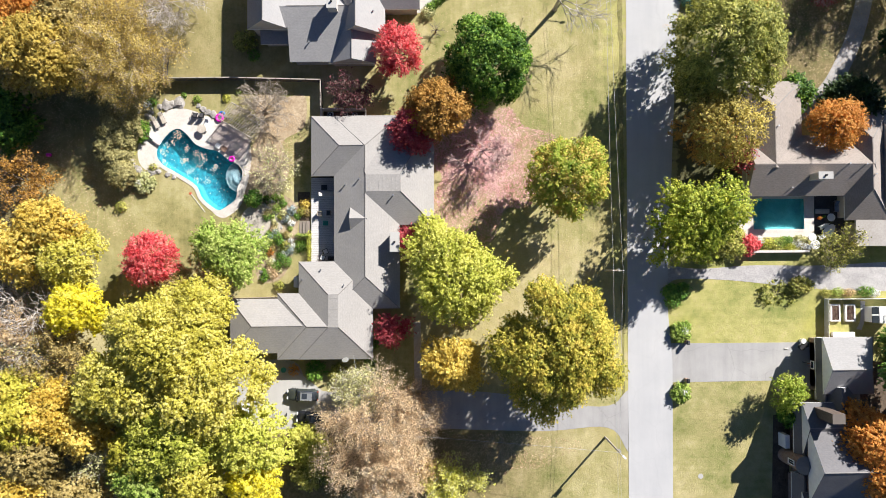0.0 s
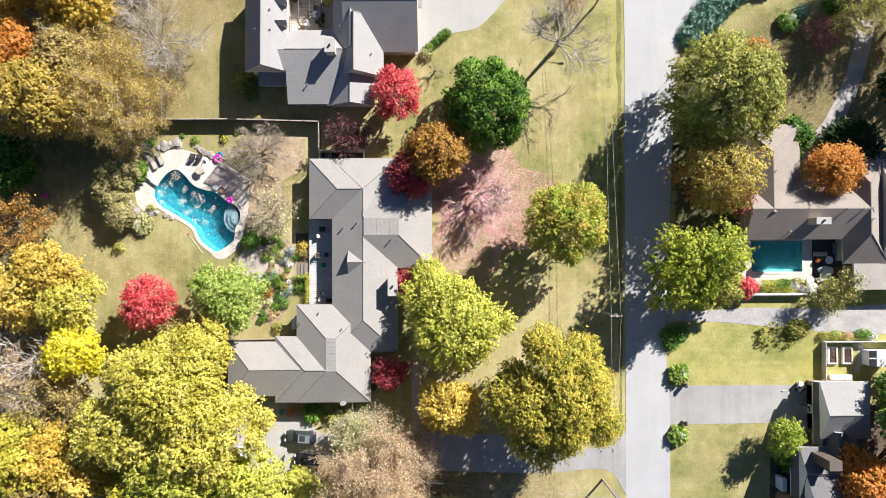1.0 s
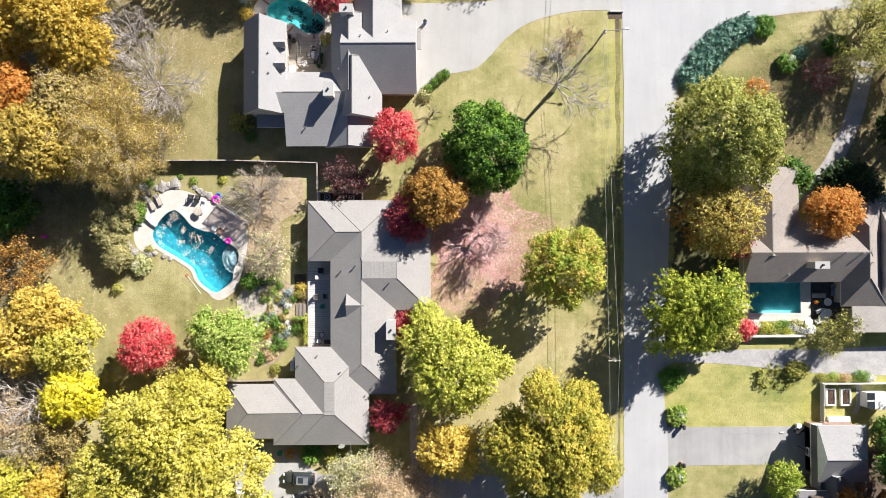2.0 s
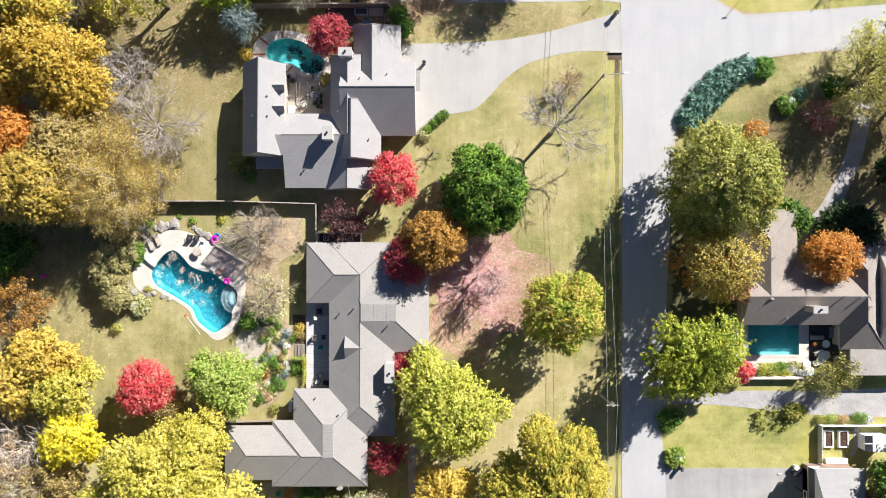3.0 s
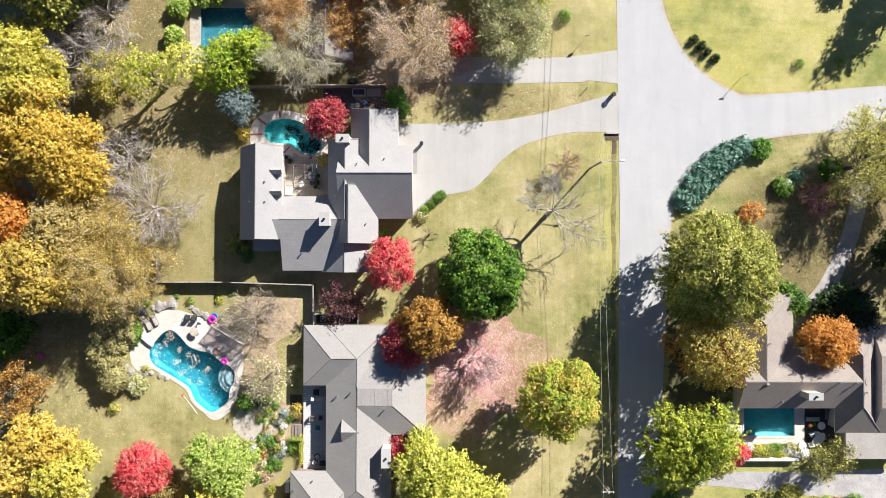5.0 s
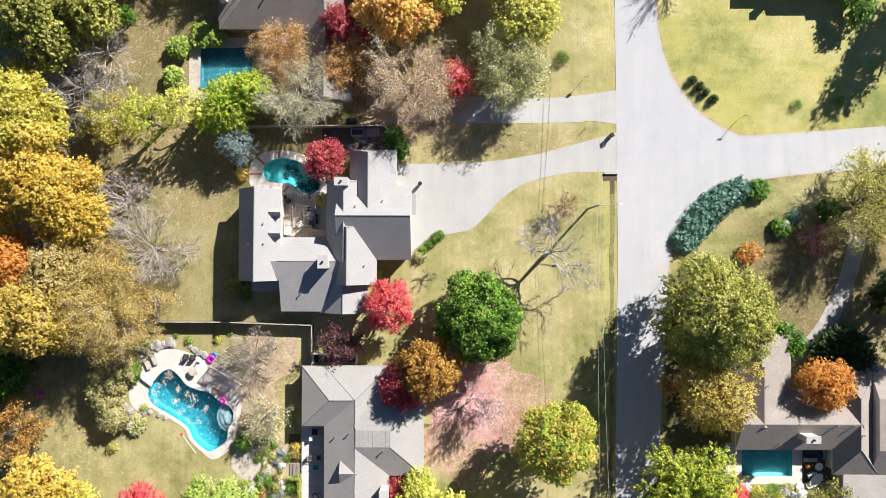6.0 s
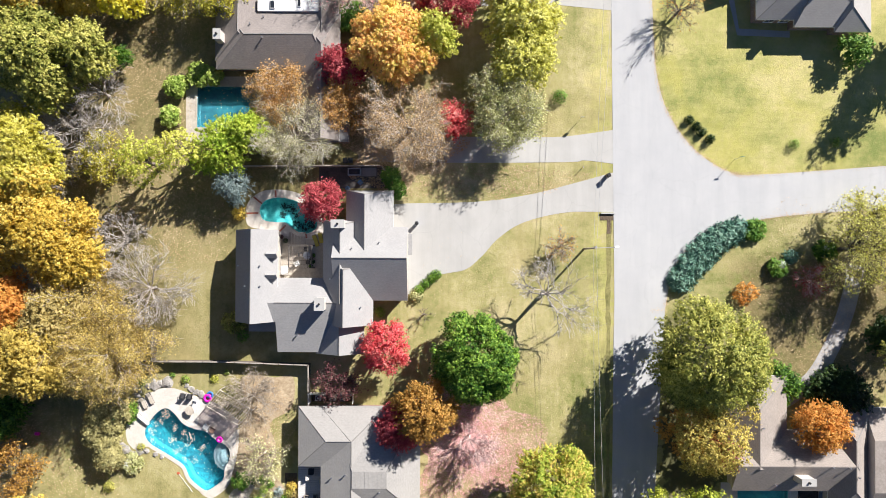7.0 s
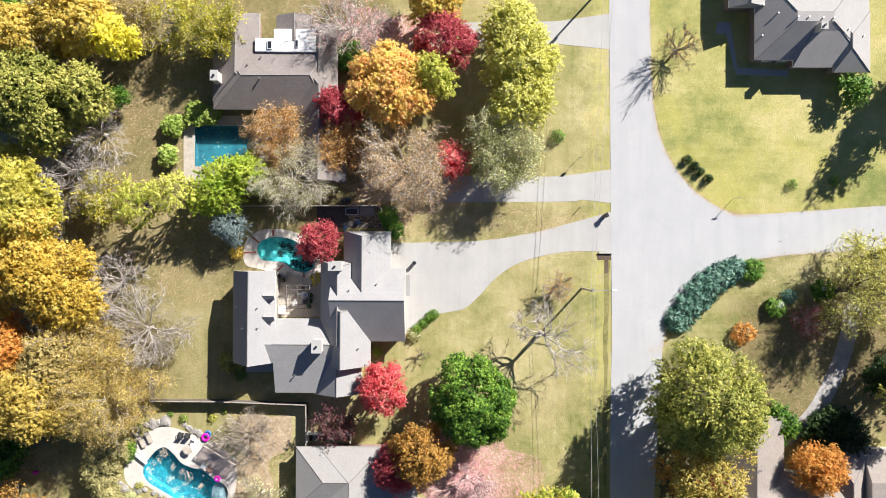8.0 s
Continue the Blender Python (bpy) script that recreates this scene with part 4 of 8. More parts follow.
(gx0, gy1), (gx1, gy0) = (-25.21, 84.16), (-22.24, 82.07)
boxed("flat_roof", gx0 - hw.location.x, gy0 - hw.location.y, 2.5, gx1 - hw.location.x - 0.02, gy1 - hw.location.y, 3.78, FLATROOF, hw, "bright white flat roof", 0.05)
for a, b in (((-23.27, 83.68), (-22.51, 82.43)), ((-19.08, 83.86), (-18.52, 82.71))):
    k = boxed("skylight", min(a[0], b[0]) - hw.location.x, min(a[1], b[1]) - hw.location.y, 3.75, max(a[0], b[0]) - hw.location.x, max(a[1], b[1]) - hw.location.y, 3.95, TRIM, hw)
    boxed("glazing", min(a[0], b[0]) - hw.location.x + 0.1, min(a[1], b[1]) - hw.location.y + 0.1, 3.95, max(a[0], b[0]) - hw.location.x - 0.1, max(a[1], b[1]) - hw.location.y - 0.1, 3.98, GLASS, k)
chimney(hw, (-31.18, 78.62), (-30.20, 77.20), 5.6, BRICKPALE)
for p in ((-24.12, 77.67), (-24.22, 81.15), (-15.65, 70.06), (-26.10, 79.84)):
    vent(hw, p, 4.6)

# the house beyond the junction
hr = base("house", *(62.15, 87.40), 0, "warm grey hip-roofed house on the corner lawn", "house")
wr = dict(roof=ROOF_GREY, gable=ROOF_GREY, wall=BRICK)
wing(hr, (51.17, 95.88), (68.69, 81.43), (56.03, 86.32), (61.47, 87.80), 2.8, 5.8, **wr)
wing(hr, (57.00, 92.43), (68.66, 80.34), (59.22, 86.24), (61.73, 86.26), 2.8, 5.6, **wr)
wing(hr, (63.21, 88.99), (68.84, 79.61), (64.99, 84.88), (65.00, 82.76), 2.8, 4.6, **wr)
wing(hr, (47.19, 96.45), (54.13, 89.47), (49.76, 95.04), (49.78, 89.93), 2.8, 4.6, **wr)
chimney(hr, (58.96, 85.80), (59.85, 84.86), 6.8, BRICKPALE, 3.0)
for p in ((53.80, 87.99), (51.86, 89.57), (51.99, 84.97), (56.08, 86.93), (57.66, 86.93), (59.77, 86.80), (61.33, 86.81), (64.32, 85.57), (67.31, 84.96)):
    vent(hr, p, 4.8, 0.25)


# ---- trees and shrubs ----
RNG = np.random.default_rng(7)


def unit(n):
    v = RNG.normal(size=(n, 3))
    return v / np.linalg.norm(v, axis=1)[:, None]


def sprays(name, centres, normals, size, mat, parent=None, label="", slim=1.0, fine=False):
    """Many small leaf sprays, one mesh: folded kites, or plain three-cornered ones where they are fine."""
    n = len(centres)
    t = np.cross(normals, unit(n))
    t /= np.linalg.norm(t, axis=1)[:, None] + 1e-9
    b = np.cross(normals, t)
    s = size * 0.82 * RNG.uniform(0.5, 1.4, (n, 1))
    w = s * slim * RNG.uniform(0.45, 0.8, (n, 1))
    fold = normals * s * 0.22
    back = t * s * 0.45
    if fine:
        corners = [centres + t * s * 1.05, centres + b * w * 1.3 - back * RNG.uniform(0.4, 1.4, (n, 1)), centres - b * w * 1.3 - back * RNG.uniform(0.4, 1.4, (n, 1))]
    else:
        corners = [centres + t * s * 1.1, centres + b * w * 1.35 - back + fold * RNG.uniform(-1, 1, (n, 1)), centres - t * s * RNG.uniform(-0.05, 0.6, (n, 1)), centres - b * w * 1.35 - back * RNG.uniform(0.3, 1.2, (n, 1)) + fold * RNG.uniform(-1, 1, (n, 1))]
    k = len(corners)
    V = np.stack(corners, 1).reshape(-1, 3)
    me = bpy.data.meshes.new(name)
    me.vertices.add(k * n)
    me.loops.add(k * n)
    me.polygons.add(n)
    me.vertices.foreach_set("co", V.astype(np.float32).ravel())
    me.loops.foreach_set("vertex_index", np.arange(k * n, dtype=np.int32))
    me.polygons.foreach_set("loop_start", np.arange(0, k * n, k, dtype=np.int32))
    me.update(calc_edges=True)
    me.materials.append(mat)
    ob = new(name, me)
    ob.parent = parent
    if label:
        tagged(ob, label)
    return ob


class Wood:
    """Gathers tapered branch tubes into one mesh."""

    def __init__(self):
        self.v, self.f, self.tips = [], [], []

    def tube(self, pts, r0, r1, sides):
        at = len(self.v)
        k = len(pts)
        for i, p in enumerate(pts):
            d = (Vector(pts[min(i + 1, k - 1)]) - Vector(pts[max(i - 1, 0)])).normalized()
            u = d.orthogonal().normalized()
            w = d.cross(u)
            r = r0 + (r1 - r0) * i / (k - 1)
            for j in range(sides):
                a = 2 * math.pi * j / sides
                self.v.append(tuple(Vector(p) + (u * math.cos(a) + w * math.sin(a)) * r))
        for i in range(k - 1):
            for j in range(sides):
                a, b = at + i * sides + j, at + i * sides + (j + 1) % sides
                self.f.append((a, b, b + sides, a + sides))

    def grow(self, p, d, length, r, depth, spread, lift=0.12):
        """A limb that wanders, with smaller ones off it."""
        p, d = Vector(p), Vector(d).normalized()
        pts, n = [tuple(p)], 3 if depth > 0 else 1
        for i in range(n):
            d = (d + Vector(RNG.normal(size=3)) * 0.16 + Vector((0, 0, lift))).normalized()
            p = p + d * length / n
            pts.append(tuple(p))
        r = max(r, 0.024)
        self.tube(pts, r, max(r * 0.6, 0.014), 6 if r > 0.12 else (4 if r > 0.04 else 3))
        if depth == 0:
            self.tips += [tuple(p), pts[0]]
            return
        for k in range(3 + (1 if RNG.random() < 0.4 else 0)):
            at = Vector(pts[1 + int(RNG.integers(0, n))]) if k else p
            side = Vector(RNG.normal(size=3))
            side = (side - d * side.dot(d)).normalized()
            nd = (d + side * spread * RNG.uniform(0.5, 1.1)).normalized()
            self.grow(at, nd, length * RNG.uniform(0.58, 0.85), r * 0.6, depth - 1, spread, lift)

    def mesh(self, name, mat, parent, label=""):
        return raw(name, self.v, self.f, mat, parent, label, None, True)


def trunk_and_limbs(R, H, mat, parent, limbs=6, low=0.32):
    w = Wood()
    r = 0.05 + 0.026 * H
    top = Vector((RNG.normal() * 0.2, RNG.normal() * 0.2, H * low))
    w.tube([(0, 0, -0.1), (0, 0, 0.25), tuple(top * 0.6), tuple(top)], r * 1.35, r * 0.8, 8)
    for i in range(limbs):
        a = 2 * math.pi * i / limbs + RNG.uniform(-0.3, 0.3)
        lean = RNG.uniform(0.25, 0.95)
        d = Vector((math.cos(a) * lean, math.sin(a) * lean, 1.0))
        w.grow(top - Vector((0, 0, RNG.uniform(0, 0.12) * H)), d, R * 0.36 + H * 0.1, r * 0.5, 1, 0.7)
    w.mesh("trunk", mat, parent)


LABEL = {"golden": "golden-yellow broadleaf tree in autumn leaf", "yellow": "broad yellow-leaved tree in autumn colour", "bright": "bright yellow tree in autumn leaf", "yellowgreen": "yellow-green broadleaf tree turning for autumn",
         "lime": "lime-green leafy tree in full crown", "green": "green leafy tree in full crown", "darkgreen": "dense dark green evergreen tree", "olive": "broad olive-green tree with lumpy crown", "oliveyellow": "olive and gold broadleaf tree",
         "greyolive": "thinning grey-green tree with pale leaves", "brown": "tan-brown tree in autumn leaf", "tan": "pale tan tree losing leaves", "pinktan": "pinkish-tan tree losing its leaves", "orange": "orange-leaved tree in autumn colour", "peach": "peach and gold autumn maple",
         "rust": "rust-orange tree in autumn leaf", "russet": "russet tree turning dull brown", "red": "bright red rounded autumn maple", "crimson": "deep crimson rounded ornamental tree", "maroon": "dull maroon thinning small tree", "bluegreen": "blue-green spreading low juniper",
         "bluegrey": "small blue-grey spruce on lawn", "orangegreen": "green rounded tree turning orange"}


def lobes_of(R, h, low, dome):
    """Rounded leafy masses, as rows of centre and radius, that make up a crown."""
    ph = RNG.uniform(0, 6.28, 4)
    cs, g = [], 2.399963
    puffs = int(10 + R * 2.6) if not dome else int(14 + R * 3.0)
    mid = low + (h - low) * 0.28
    for i in range(puffs):
        f = (i + 0.5) / puffs
        a = i * g + RNG.uniform(-0.4, 0.4)
        edge = 1 + 0.15 * math.sin(2 * a + ph[0]) + 0.12 * math.sin(3 * a + ph[1]) + 0.09 * math.sin(5 * a + ph[2])
        if dome:
            r = R * RNG.uniform(0.21, 0.31)
            up = 1.05 - 1.2 * f
            out = math.sqrt(max(1 - min(up, 1) ** 2, 0.0)) if up > 0 else 1.0
            rr = (R - r * 0.9) * out * (0.6 + 0.4 * edge) * RNG.uniform(0.92, 1.04)
            zz = mid + (h - mid - r) * min(up, 1) * RNG.uniform(0.92, 1.06)
        else:
            r = min(R * 0.40, 0.7 + R * 0.17) * RNG.uniform(0.7, 1.3)
            rr = (R - r * 0.8) * math.sqrt(f) * RNG.uniform(0.78, 1.12) * edge
            zz = low + (h - low) * (1 - 0.66 * f ** 1.35) * RNG.uniform(0.76, 1.0) - r * 0.75
        cs.append((rr * math.cos(a), rr * math.sin(a), zz, r))
    return np.array(cs)


def crown_points(R, h, n, low, dome, bunch, shoots):
    """Points and normals of leaves, on short shoots or in round bunches that cover the crown's lobes."""
    L = lobes_of(R, h, low, dome)
    share = L[:, 3] ** 2
    counts = np.maximum((n / 9 * (0.46 / bunch) ** 1.6 * share / share.sum()).astype(int), 6)
    heads, ways = [], []
    for (x, y, z, r), m in zip(L, counts):
        d = unit(m) + np.array([x / R * 0.5, y / R * 0.5, 0.35])
        d /= np.linalg.norm(d, axis=1)[:, None]
        far = RNG.uniform(0.72, 1.06, (m, 1)) + (RNG.random((m, 1)) < 0.14) * RNG.uniform(0.05, 0.4, (m, 1))
        heads.append(np.array([x, y, z]) + d * r * far * np.array([1, 1, 0.9]))
        ways.append(d)
    heads, ways = np.concatenate(heads), np.concatenate(ways)
    deep = (np.linalg.norm(heads[:, None, :] - L[None, :, :3], axis=2) / L[None, :, 3] < 0.66).any(1)
    heads, ways = heads[~deep], ways[~deep]
    pick = RNG.integers(0, len(heads), n)
    rc = bunch * RNG.uniform(0.5, 1.4, len(heads))[pick][:, None]
    e = unit(n) + ways[pick] * 0.75
    e /= np.linalg.norm(e, axis=1)[:, None] + 1e-9
    if shoots:
        flow = ways * np.array([1, 1, 0.45]) + heads * np.array([0.7 / R, 0.7 / R, 0]) + unit(len(heads)) * 0.55
        flow /= np.linalg.norm(flow, axis=1)[:, None]
        u = RNG.random((n, 1)) ** 0.8
        c = heads[pick] + flow[pick] * rc * 2.3 * (u - 0.35) + e * rc * (0.62 - 0.38 * u)
        nn = ways[pick] * 0.45 + e * 0.5 + unit(n) * 0.55 + np.array([0.05, 0.05, 0.4])
    else:
        c = heads[pick] + e * rc * RNG.uniform(0.4, 1.12, (n, 1)) * np.array([1, 1, 0.8])
        nn = e + unit(n) * 0.55 + np.array([0.05, 0.05, 0.3])
    k = max(n // 60, 16)
    lob = L[RNG.integers(0, len(L), k)]
    fill = lob[:, :3] + unit(k) * lob[:, 3:] * RNG.uniform(0.1, 0.6, (k, 1))
    return c, nn / np.linalg.norm(nn, axis=1)[:, None], fill


def tree(kind, at, R, H, dense=1.0, leaf=0.27, bark=None, mat=None, label="", group="", squash=1.0, low=0.36, dome=False, bunch=0.46, shoots=True, core=1.0):
    e = base("tree", *at, 0, label or LABEL[kind], "tree", group, float(RNG.uniform(0, 360)))
    trunk_and_limbs(R * 0.9, H, bark or BARK, e, 5 + int(R > 5))
    n = int(590 * R * R * dense)
    c, nn, fill = crown_points(R, H, n, H * low, dome, bunch, shoots)
    fill = fill[:int(len(fill) * core)]
    c[:, 0] *= squash
    fill[:, 0] *= squash
    c, nn = np.concatenate([c, fill, fill + 0.2]), np.concatenate([nn, unit(2 * len(fill))])
    size = np.full((len(c), 1), leaf * 0.80)
    size[n:] = 0.75
    sprays("crown", c, nn, size, mat or LEAF[kind], e, fine=True)
    return e


def sparse_tree(kind, at, R, H, dense=0.35, bark=None, limbs=7, depth=3, label="", leaf=0.2, stem=0.22):
    """A tree that shows its branches, with leaves left near the twig ends."""
    e = base("tree", *at, 0, label or LABEL[kind], "tree", "", 0)
    w = Wood()
    r = 0.05 + 0.022 * H
    top = Vector((0, 0, H * stem))
    w.tube([(0, 0, -0.1), (0, 0, 0.3), tuple(top * 0.6), tuple(top)], r * 1.4, r * 0.85, 8)
    w.tube([tuple(top), tuple(top + Vector((0.05, 0.03, r * 1.6))), tuple(top + Vector((0.1, 0.1, r * 4)))], r * 0.85, 0.02, 8)
    L = max(R * 0.5, 0.5)
    limbs += 4 if dense > 0 else 0
    for i in range(limbs):
        a = 2.39996 * i + RNG.uniform(-0.3, 0.3)
        lean = 0.3 + 1.25 * math.sqrt((i + 0.5) / limbs)
        w.grow(top, (math.cos(a) * lean, math.sin(a) * lean, max(0.35, H / R * 0.5)), L * RNG.uniform(0.85, 1.15), r * (0.42 if dense > 0 else 0.5), depth, 0.75, 0.03)
    w.mesh("trunk", bark or PALEBARK, e)
    if dense > 0:
        tips = np.array(w.tips)
        n = int(420 * R * R * dense)
        keep = tips[RNG.random(len(tips)) < 0.85]
        c = keep[RNG.integers(0, len(keep), n)] + RNG.normal(size=(n, 3)) * np.array([0.34, 0.34, 0.24])
        nn = unit(n) + np.array([0, 0, 0.6])
        sprays("crown", c, nn / np.linalg.norm(nn, axis=1)[:, None], leaf * 0.95, LEAF[kind], e, fine=True)
    return e


def bare_tree(at, R, H, bark=None, limbs=7, depth=4, label="bare grey tree with spreading branches"):
    return sparse_tree("tan", at, R * 1.08, H * 0.75, 0, bark or GREYBARK, limbs + 2, depth, label)


def shrub(kind, at, R, H, label, mat=None, leaf=0.15, dense=2.2, stretch=(1, 1), turn=0, category="shrub", group="", slim=1.0):
    """A leafy mound down to the ground, over short stems."""
    e = base("shrub", *at, 0, label, category, group, turn)
    w = Wood()
    for i in range(5):
        a = i * 1.257
        w.tube([(0, 0, -0.05), (math.cos(a) * R * 0.2, math.sin(a) * R * 0.2, H * 0.4), (math.cos(a) * R * 0.45, math.sin(a) * R * 0.45, H * 0.75)], 0.04, 0.015, 4)
    w.mesh("woody_stem", BARK, e)
    n = int(max(230 * R * R * dense, 80))
    d = unit(n)
    d[:, 2] = np.abs(d[:, 2])
    lump = 1 + 0.16 * np.sin(d[:, :1] * 9 + R) * np.cos(d[:, 1:2] * 8) + 0.12 * RNG.normal(size=(n, 1))
    c = d * lump * (0.55 + 0.45 * RNG.random((n, 1)) ** 0.5) * np.array([R * stretch[0], R * stretch[1], H])
    nn = d + unit(n) * 0.7
    if R >= 1.3 and kind != "bluegreen":
        n = int(max(430 * R * R * dense, 700))
        c, nn, _ = crown_points(R, H, n, H * 0.15, True, min(0.3, R * 0.16), True)
        c *= np.array([stretch[0], stretch[1], 1])
        c[:, 2] = np.maximum(c[:, 2], 0.05)
    sprays("foliage", c, nn / np.linalg.norm(nn, axis=1)[:, None], leaf * (1.35 if R >= 1.3 and kind != "bluegreen" else 1.0), mat or LEAF[kind], e, "", slim, R >= 1.3 and kind != "bluegreen")
    return e


# the front lawn
tree("yellowgreen", (2.50, -2.50), 7.5, 10.8, 0.95, bunch=0.55)
broad = tree("oliveyellow", (16.9, -12.3), 8.5, 18.5, 1.65, 0.225, mat=LEAF["olivegold"], low=0.3)
broad.matrix_world = pose(16.9, -12.3, 0) @ Matrix.Diagonal((1, 1.2, 1, 1))
tree("golden", (2.39, -15.50), 4.3, 9.0, 1.2)
tree("orangegreen", (19.28, 11.82), 5.7, 12.5, 1.2, 0.24, dome=True)
tree("darkgreen", (8.2, 29.5), 6.6, 11.5, 1.3, 0.25, dome=True, low=0.12, bunch=0.5, shoots=False)
tree("russet", (0.73, 22.19), 4.3, 10.5, 1.2, 0.22, dome=True)
tree("crimson", (-3.46, 19.15), 3.3, 7.0, 1.5, 0.18, dome=True)
tree("crimson", (-4.14, 3.01), 2.0, 4.5, 1.4, 0.16)
tree("crimson", (-6.74, -10.60), 2.6, 5.2, 1.0, 0.16)
tree("red", (-5.36, 31.3), 3.6, 8.0, 1.4, 0.2, dome=True)
sparse_tree("pink", (7.37, 16.74), 4.4, 7.5, 0.05, PINKBARK, 6, 4, "leafless pink-twigged tree over its fallen leaves", 0.14)
sparse_tree("maroon", (-12.73, 25.40), 3.6, 5.5, 0.35, BARK, 7, 3)
sparse_tree("tan", (18.98, 39.23), 6.2, 9.5, 0, GREYBARK, 7, 4, "bare grey tree with long spreading limbs", stem=0.4)
bare_tree((0.25, 35.75), 1.5, 4.0, BARK, 4, 2, "small bare young tree on the lawn")

# by the pools and in the garden
bare_tree((-26.31, 23.20), 4.0, 7.0, TWIG, 11, 4, "bare pale-branched tree beside the pergola")
sparse_tree("greyolive", (-24.45, 14.14), 3.8, 5.0, 0.25, TWIG, 12, 3, "thinning pale tree with yellowing leaves", 0.16)
tree("lime", (-30.47, 1.59), 4.9, 9.5, 1.2, 0.24)
tree("red", (-42.38, 0.43), 3.9, 7.5, 1.3, 0.2, dome=True)
sparse_tree("brown", (-40.54, -3.61), 3.6, 6.5, 0.7, BARK, 7, 3)
shrub("green", (-28.16, 9.72), 1.3, 1.5, "rounded green shrub beside the garden patio")
for p, r, k in (((-48.81, 21.79), 2.3, "greyolive"), ((-49.85, 19.59), 2.0, "greyolive"), ((-50.01, 16.96), 2.3, "greyolive"), ((-47.92, 18.70), 1.7, "olive"), ((-48.23, 13.61), 2.1, "greyolive"), ((-47.41, 22.66), 1.7, "greyolive"), ((-46.73, 25.04), 2.0, "oliveyellow"), ((-46.53, 20.63), 1.6, "olive"), ((-48.51, 15.63), 1.9, "oliveyellow"), ((-49.44, 24.00), 2.2, "brown")):
    shrub("greyolive", p, r, 3.4, "tall grey-green shrub at the pool's edge", LEAF["sage"], 0.15, 2.3)
shrub("green", (-45.21, 12.23), 1.5, 0.9, "low green grass clump with white blooms", LEAF["mist"])
shrub("white", (-45.9, 12.3), 0.8, 1.3, "white flowering plant among grasses", None, 0.1)
shrub("white", (-44.7, 24.3), 0.9, 1.9, "white flowering plant beside the pool rocks", None, 0.1)

# the woods on the west side
tree("golden", (-56.26, 30.4), 5.8, 15, 0.9, mat=LEAF["oldgold"], label="dull gold tree at the edge of the woods")
sparse_tree("haze", (-48.52, 31.33), 7.6, 15, 1.9, TWIG, 13, 4, "tan tree thinning to a haze of twigs", 0.135)
sparse_tree("haze", (-44.8, 30.0), 5.4, 10, 1.8, TWIG, 12, 4, "tan tree thinning to a haze of twigs", 0.135)
tree("golden", (-54.4, 28.2), 4.6, 13, 0.9, mat=LEAF["oldgold"], label="dull gold tree at the edge of the woods")
tree("brown", (-60.2, 28.5), 4.6, 13, 0.8)
tree("rust", (-61.77, 36.24), 4.6, 11, 1.0)
tree("golden", (-56.2, 5.0), 4.8, 11, 0.95)
tree("yellow", (-53.82, 0.32), 4.8, 10, 0.8)
tree("bright", (-52.27, -6.69), 4.4, 10, 1.1)
sparse_tree("russet", (-62.04, 11.97), 4.4, 8, 0.6, BARK, 8, 3, "thin russet tree at the woods edge", 0.2)
tree("golden", (-60.81, 1.18), 5.0, 11, 0.7)
bare_tree((-61.18, -8.36), 7.5, 14, PALEBARK, 8, 4, "large pale bare tree with forked limbs")
sparse_tree("brown", (-56.19, -14.93), 6.0, 11, 0.55, BARK, 8, 3)
sparse_tree("tan", (-62.18, -11.50), 6.0, 12, 0.4, PALEBARK, 8, 3)
tree("golden", (-54.88, -21.99), 5.2, 12, 1.0, mat=LEAF["ochre"], label="ochre-gold tree at the edge of the woods")
tree("golden", (-50.16, -23.89), 4.4, 11, 1.0)
tree("oliveyellow", (-59.47, -22.11), 6.2, 13, 0.9)
tree("brown", (-57.67, -27.20), 5.2, 12, 0.9)
tree("golden", (-59.92, -32.19), 4.2, 11, 1.0, mat=LEAF["ochre"], label="ochre-gold tree at the edge of the woods")
sparse_tree("greyolive", (-47.90, -30.65), 5.2, 10, 0.35, PALEBARK, 8, 3)
tree("yellow", (-36.96, -11.62), 8.8, 17, 1.1)
tree("yellow", (-31.82, -18.11), 7.4, 16, 1.0)
tree("yellow", (-43.34, -17.24), 7.0, 15, 1.0)
tree("yellow", (-33.44, -7.89), 5.4, 14, 1.0)
tree("yellowgreen", (-36.99, -24.65), 7.0, 14, 1.0)
tree("yellow", (-34.57, -30.56), 5.4, 12, 0.8)
tree("lime", (-40.63, -31.32), 5.0, 12, 0.8)
tree("yellowgreen", (-27.20, -25.67), 5.6, 12, 0.8)
tree("bright", (-26.21, -32.17), 4.2, 10, 1.0)
tree("yellowgreen", (-34.14, -37.77), 6.0, 12, 0.8)
tree("brown", (-50.29, -37.66), 7.0, 12, 0.8)
sparse_tree("pinktan", (-9.0, -27.1), 7.9, 12, 2.2, TWIG, 12, 4, "broad pinkish-tan tree over the driveway", 0.13)
sparse_tree("pinktan", (-4.00, -22.87), 4.4, 9, 1.8, TWIG, 9, 4, "pinkish-tan tree thinning beside the driveway", 0.12)
tree("oliveyellow", (-43.17, -28.00), 4.6, 11, 0.9)
sparse_tree("tan", (-3.20, -30.85), 4.6, 8, 1.0, PALEBARK, 9, 3, "tan and gold tree losing leaves", 0.2)
sparse_tree("greyolive", (-11.40, -19.7), 3.9, 8.0, 1.5, PALEBARK, 11, 4, "thin grey-green tree beside the parked cars", 0.16)
sparse_tree("lemon", (1.86, -33.40), 4.4, 8, 1.2, PALEBARK, 8, 3, "pale lemon-yellow thinning tree", 0.2)
shrub("yellowgreen", (-19.48, -28.25), 3.0, 3.0, "yellow-green shrub thicket beside the parking apron", None, 0.2, 1.3)
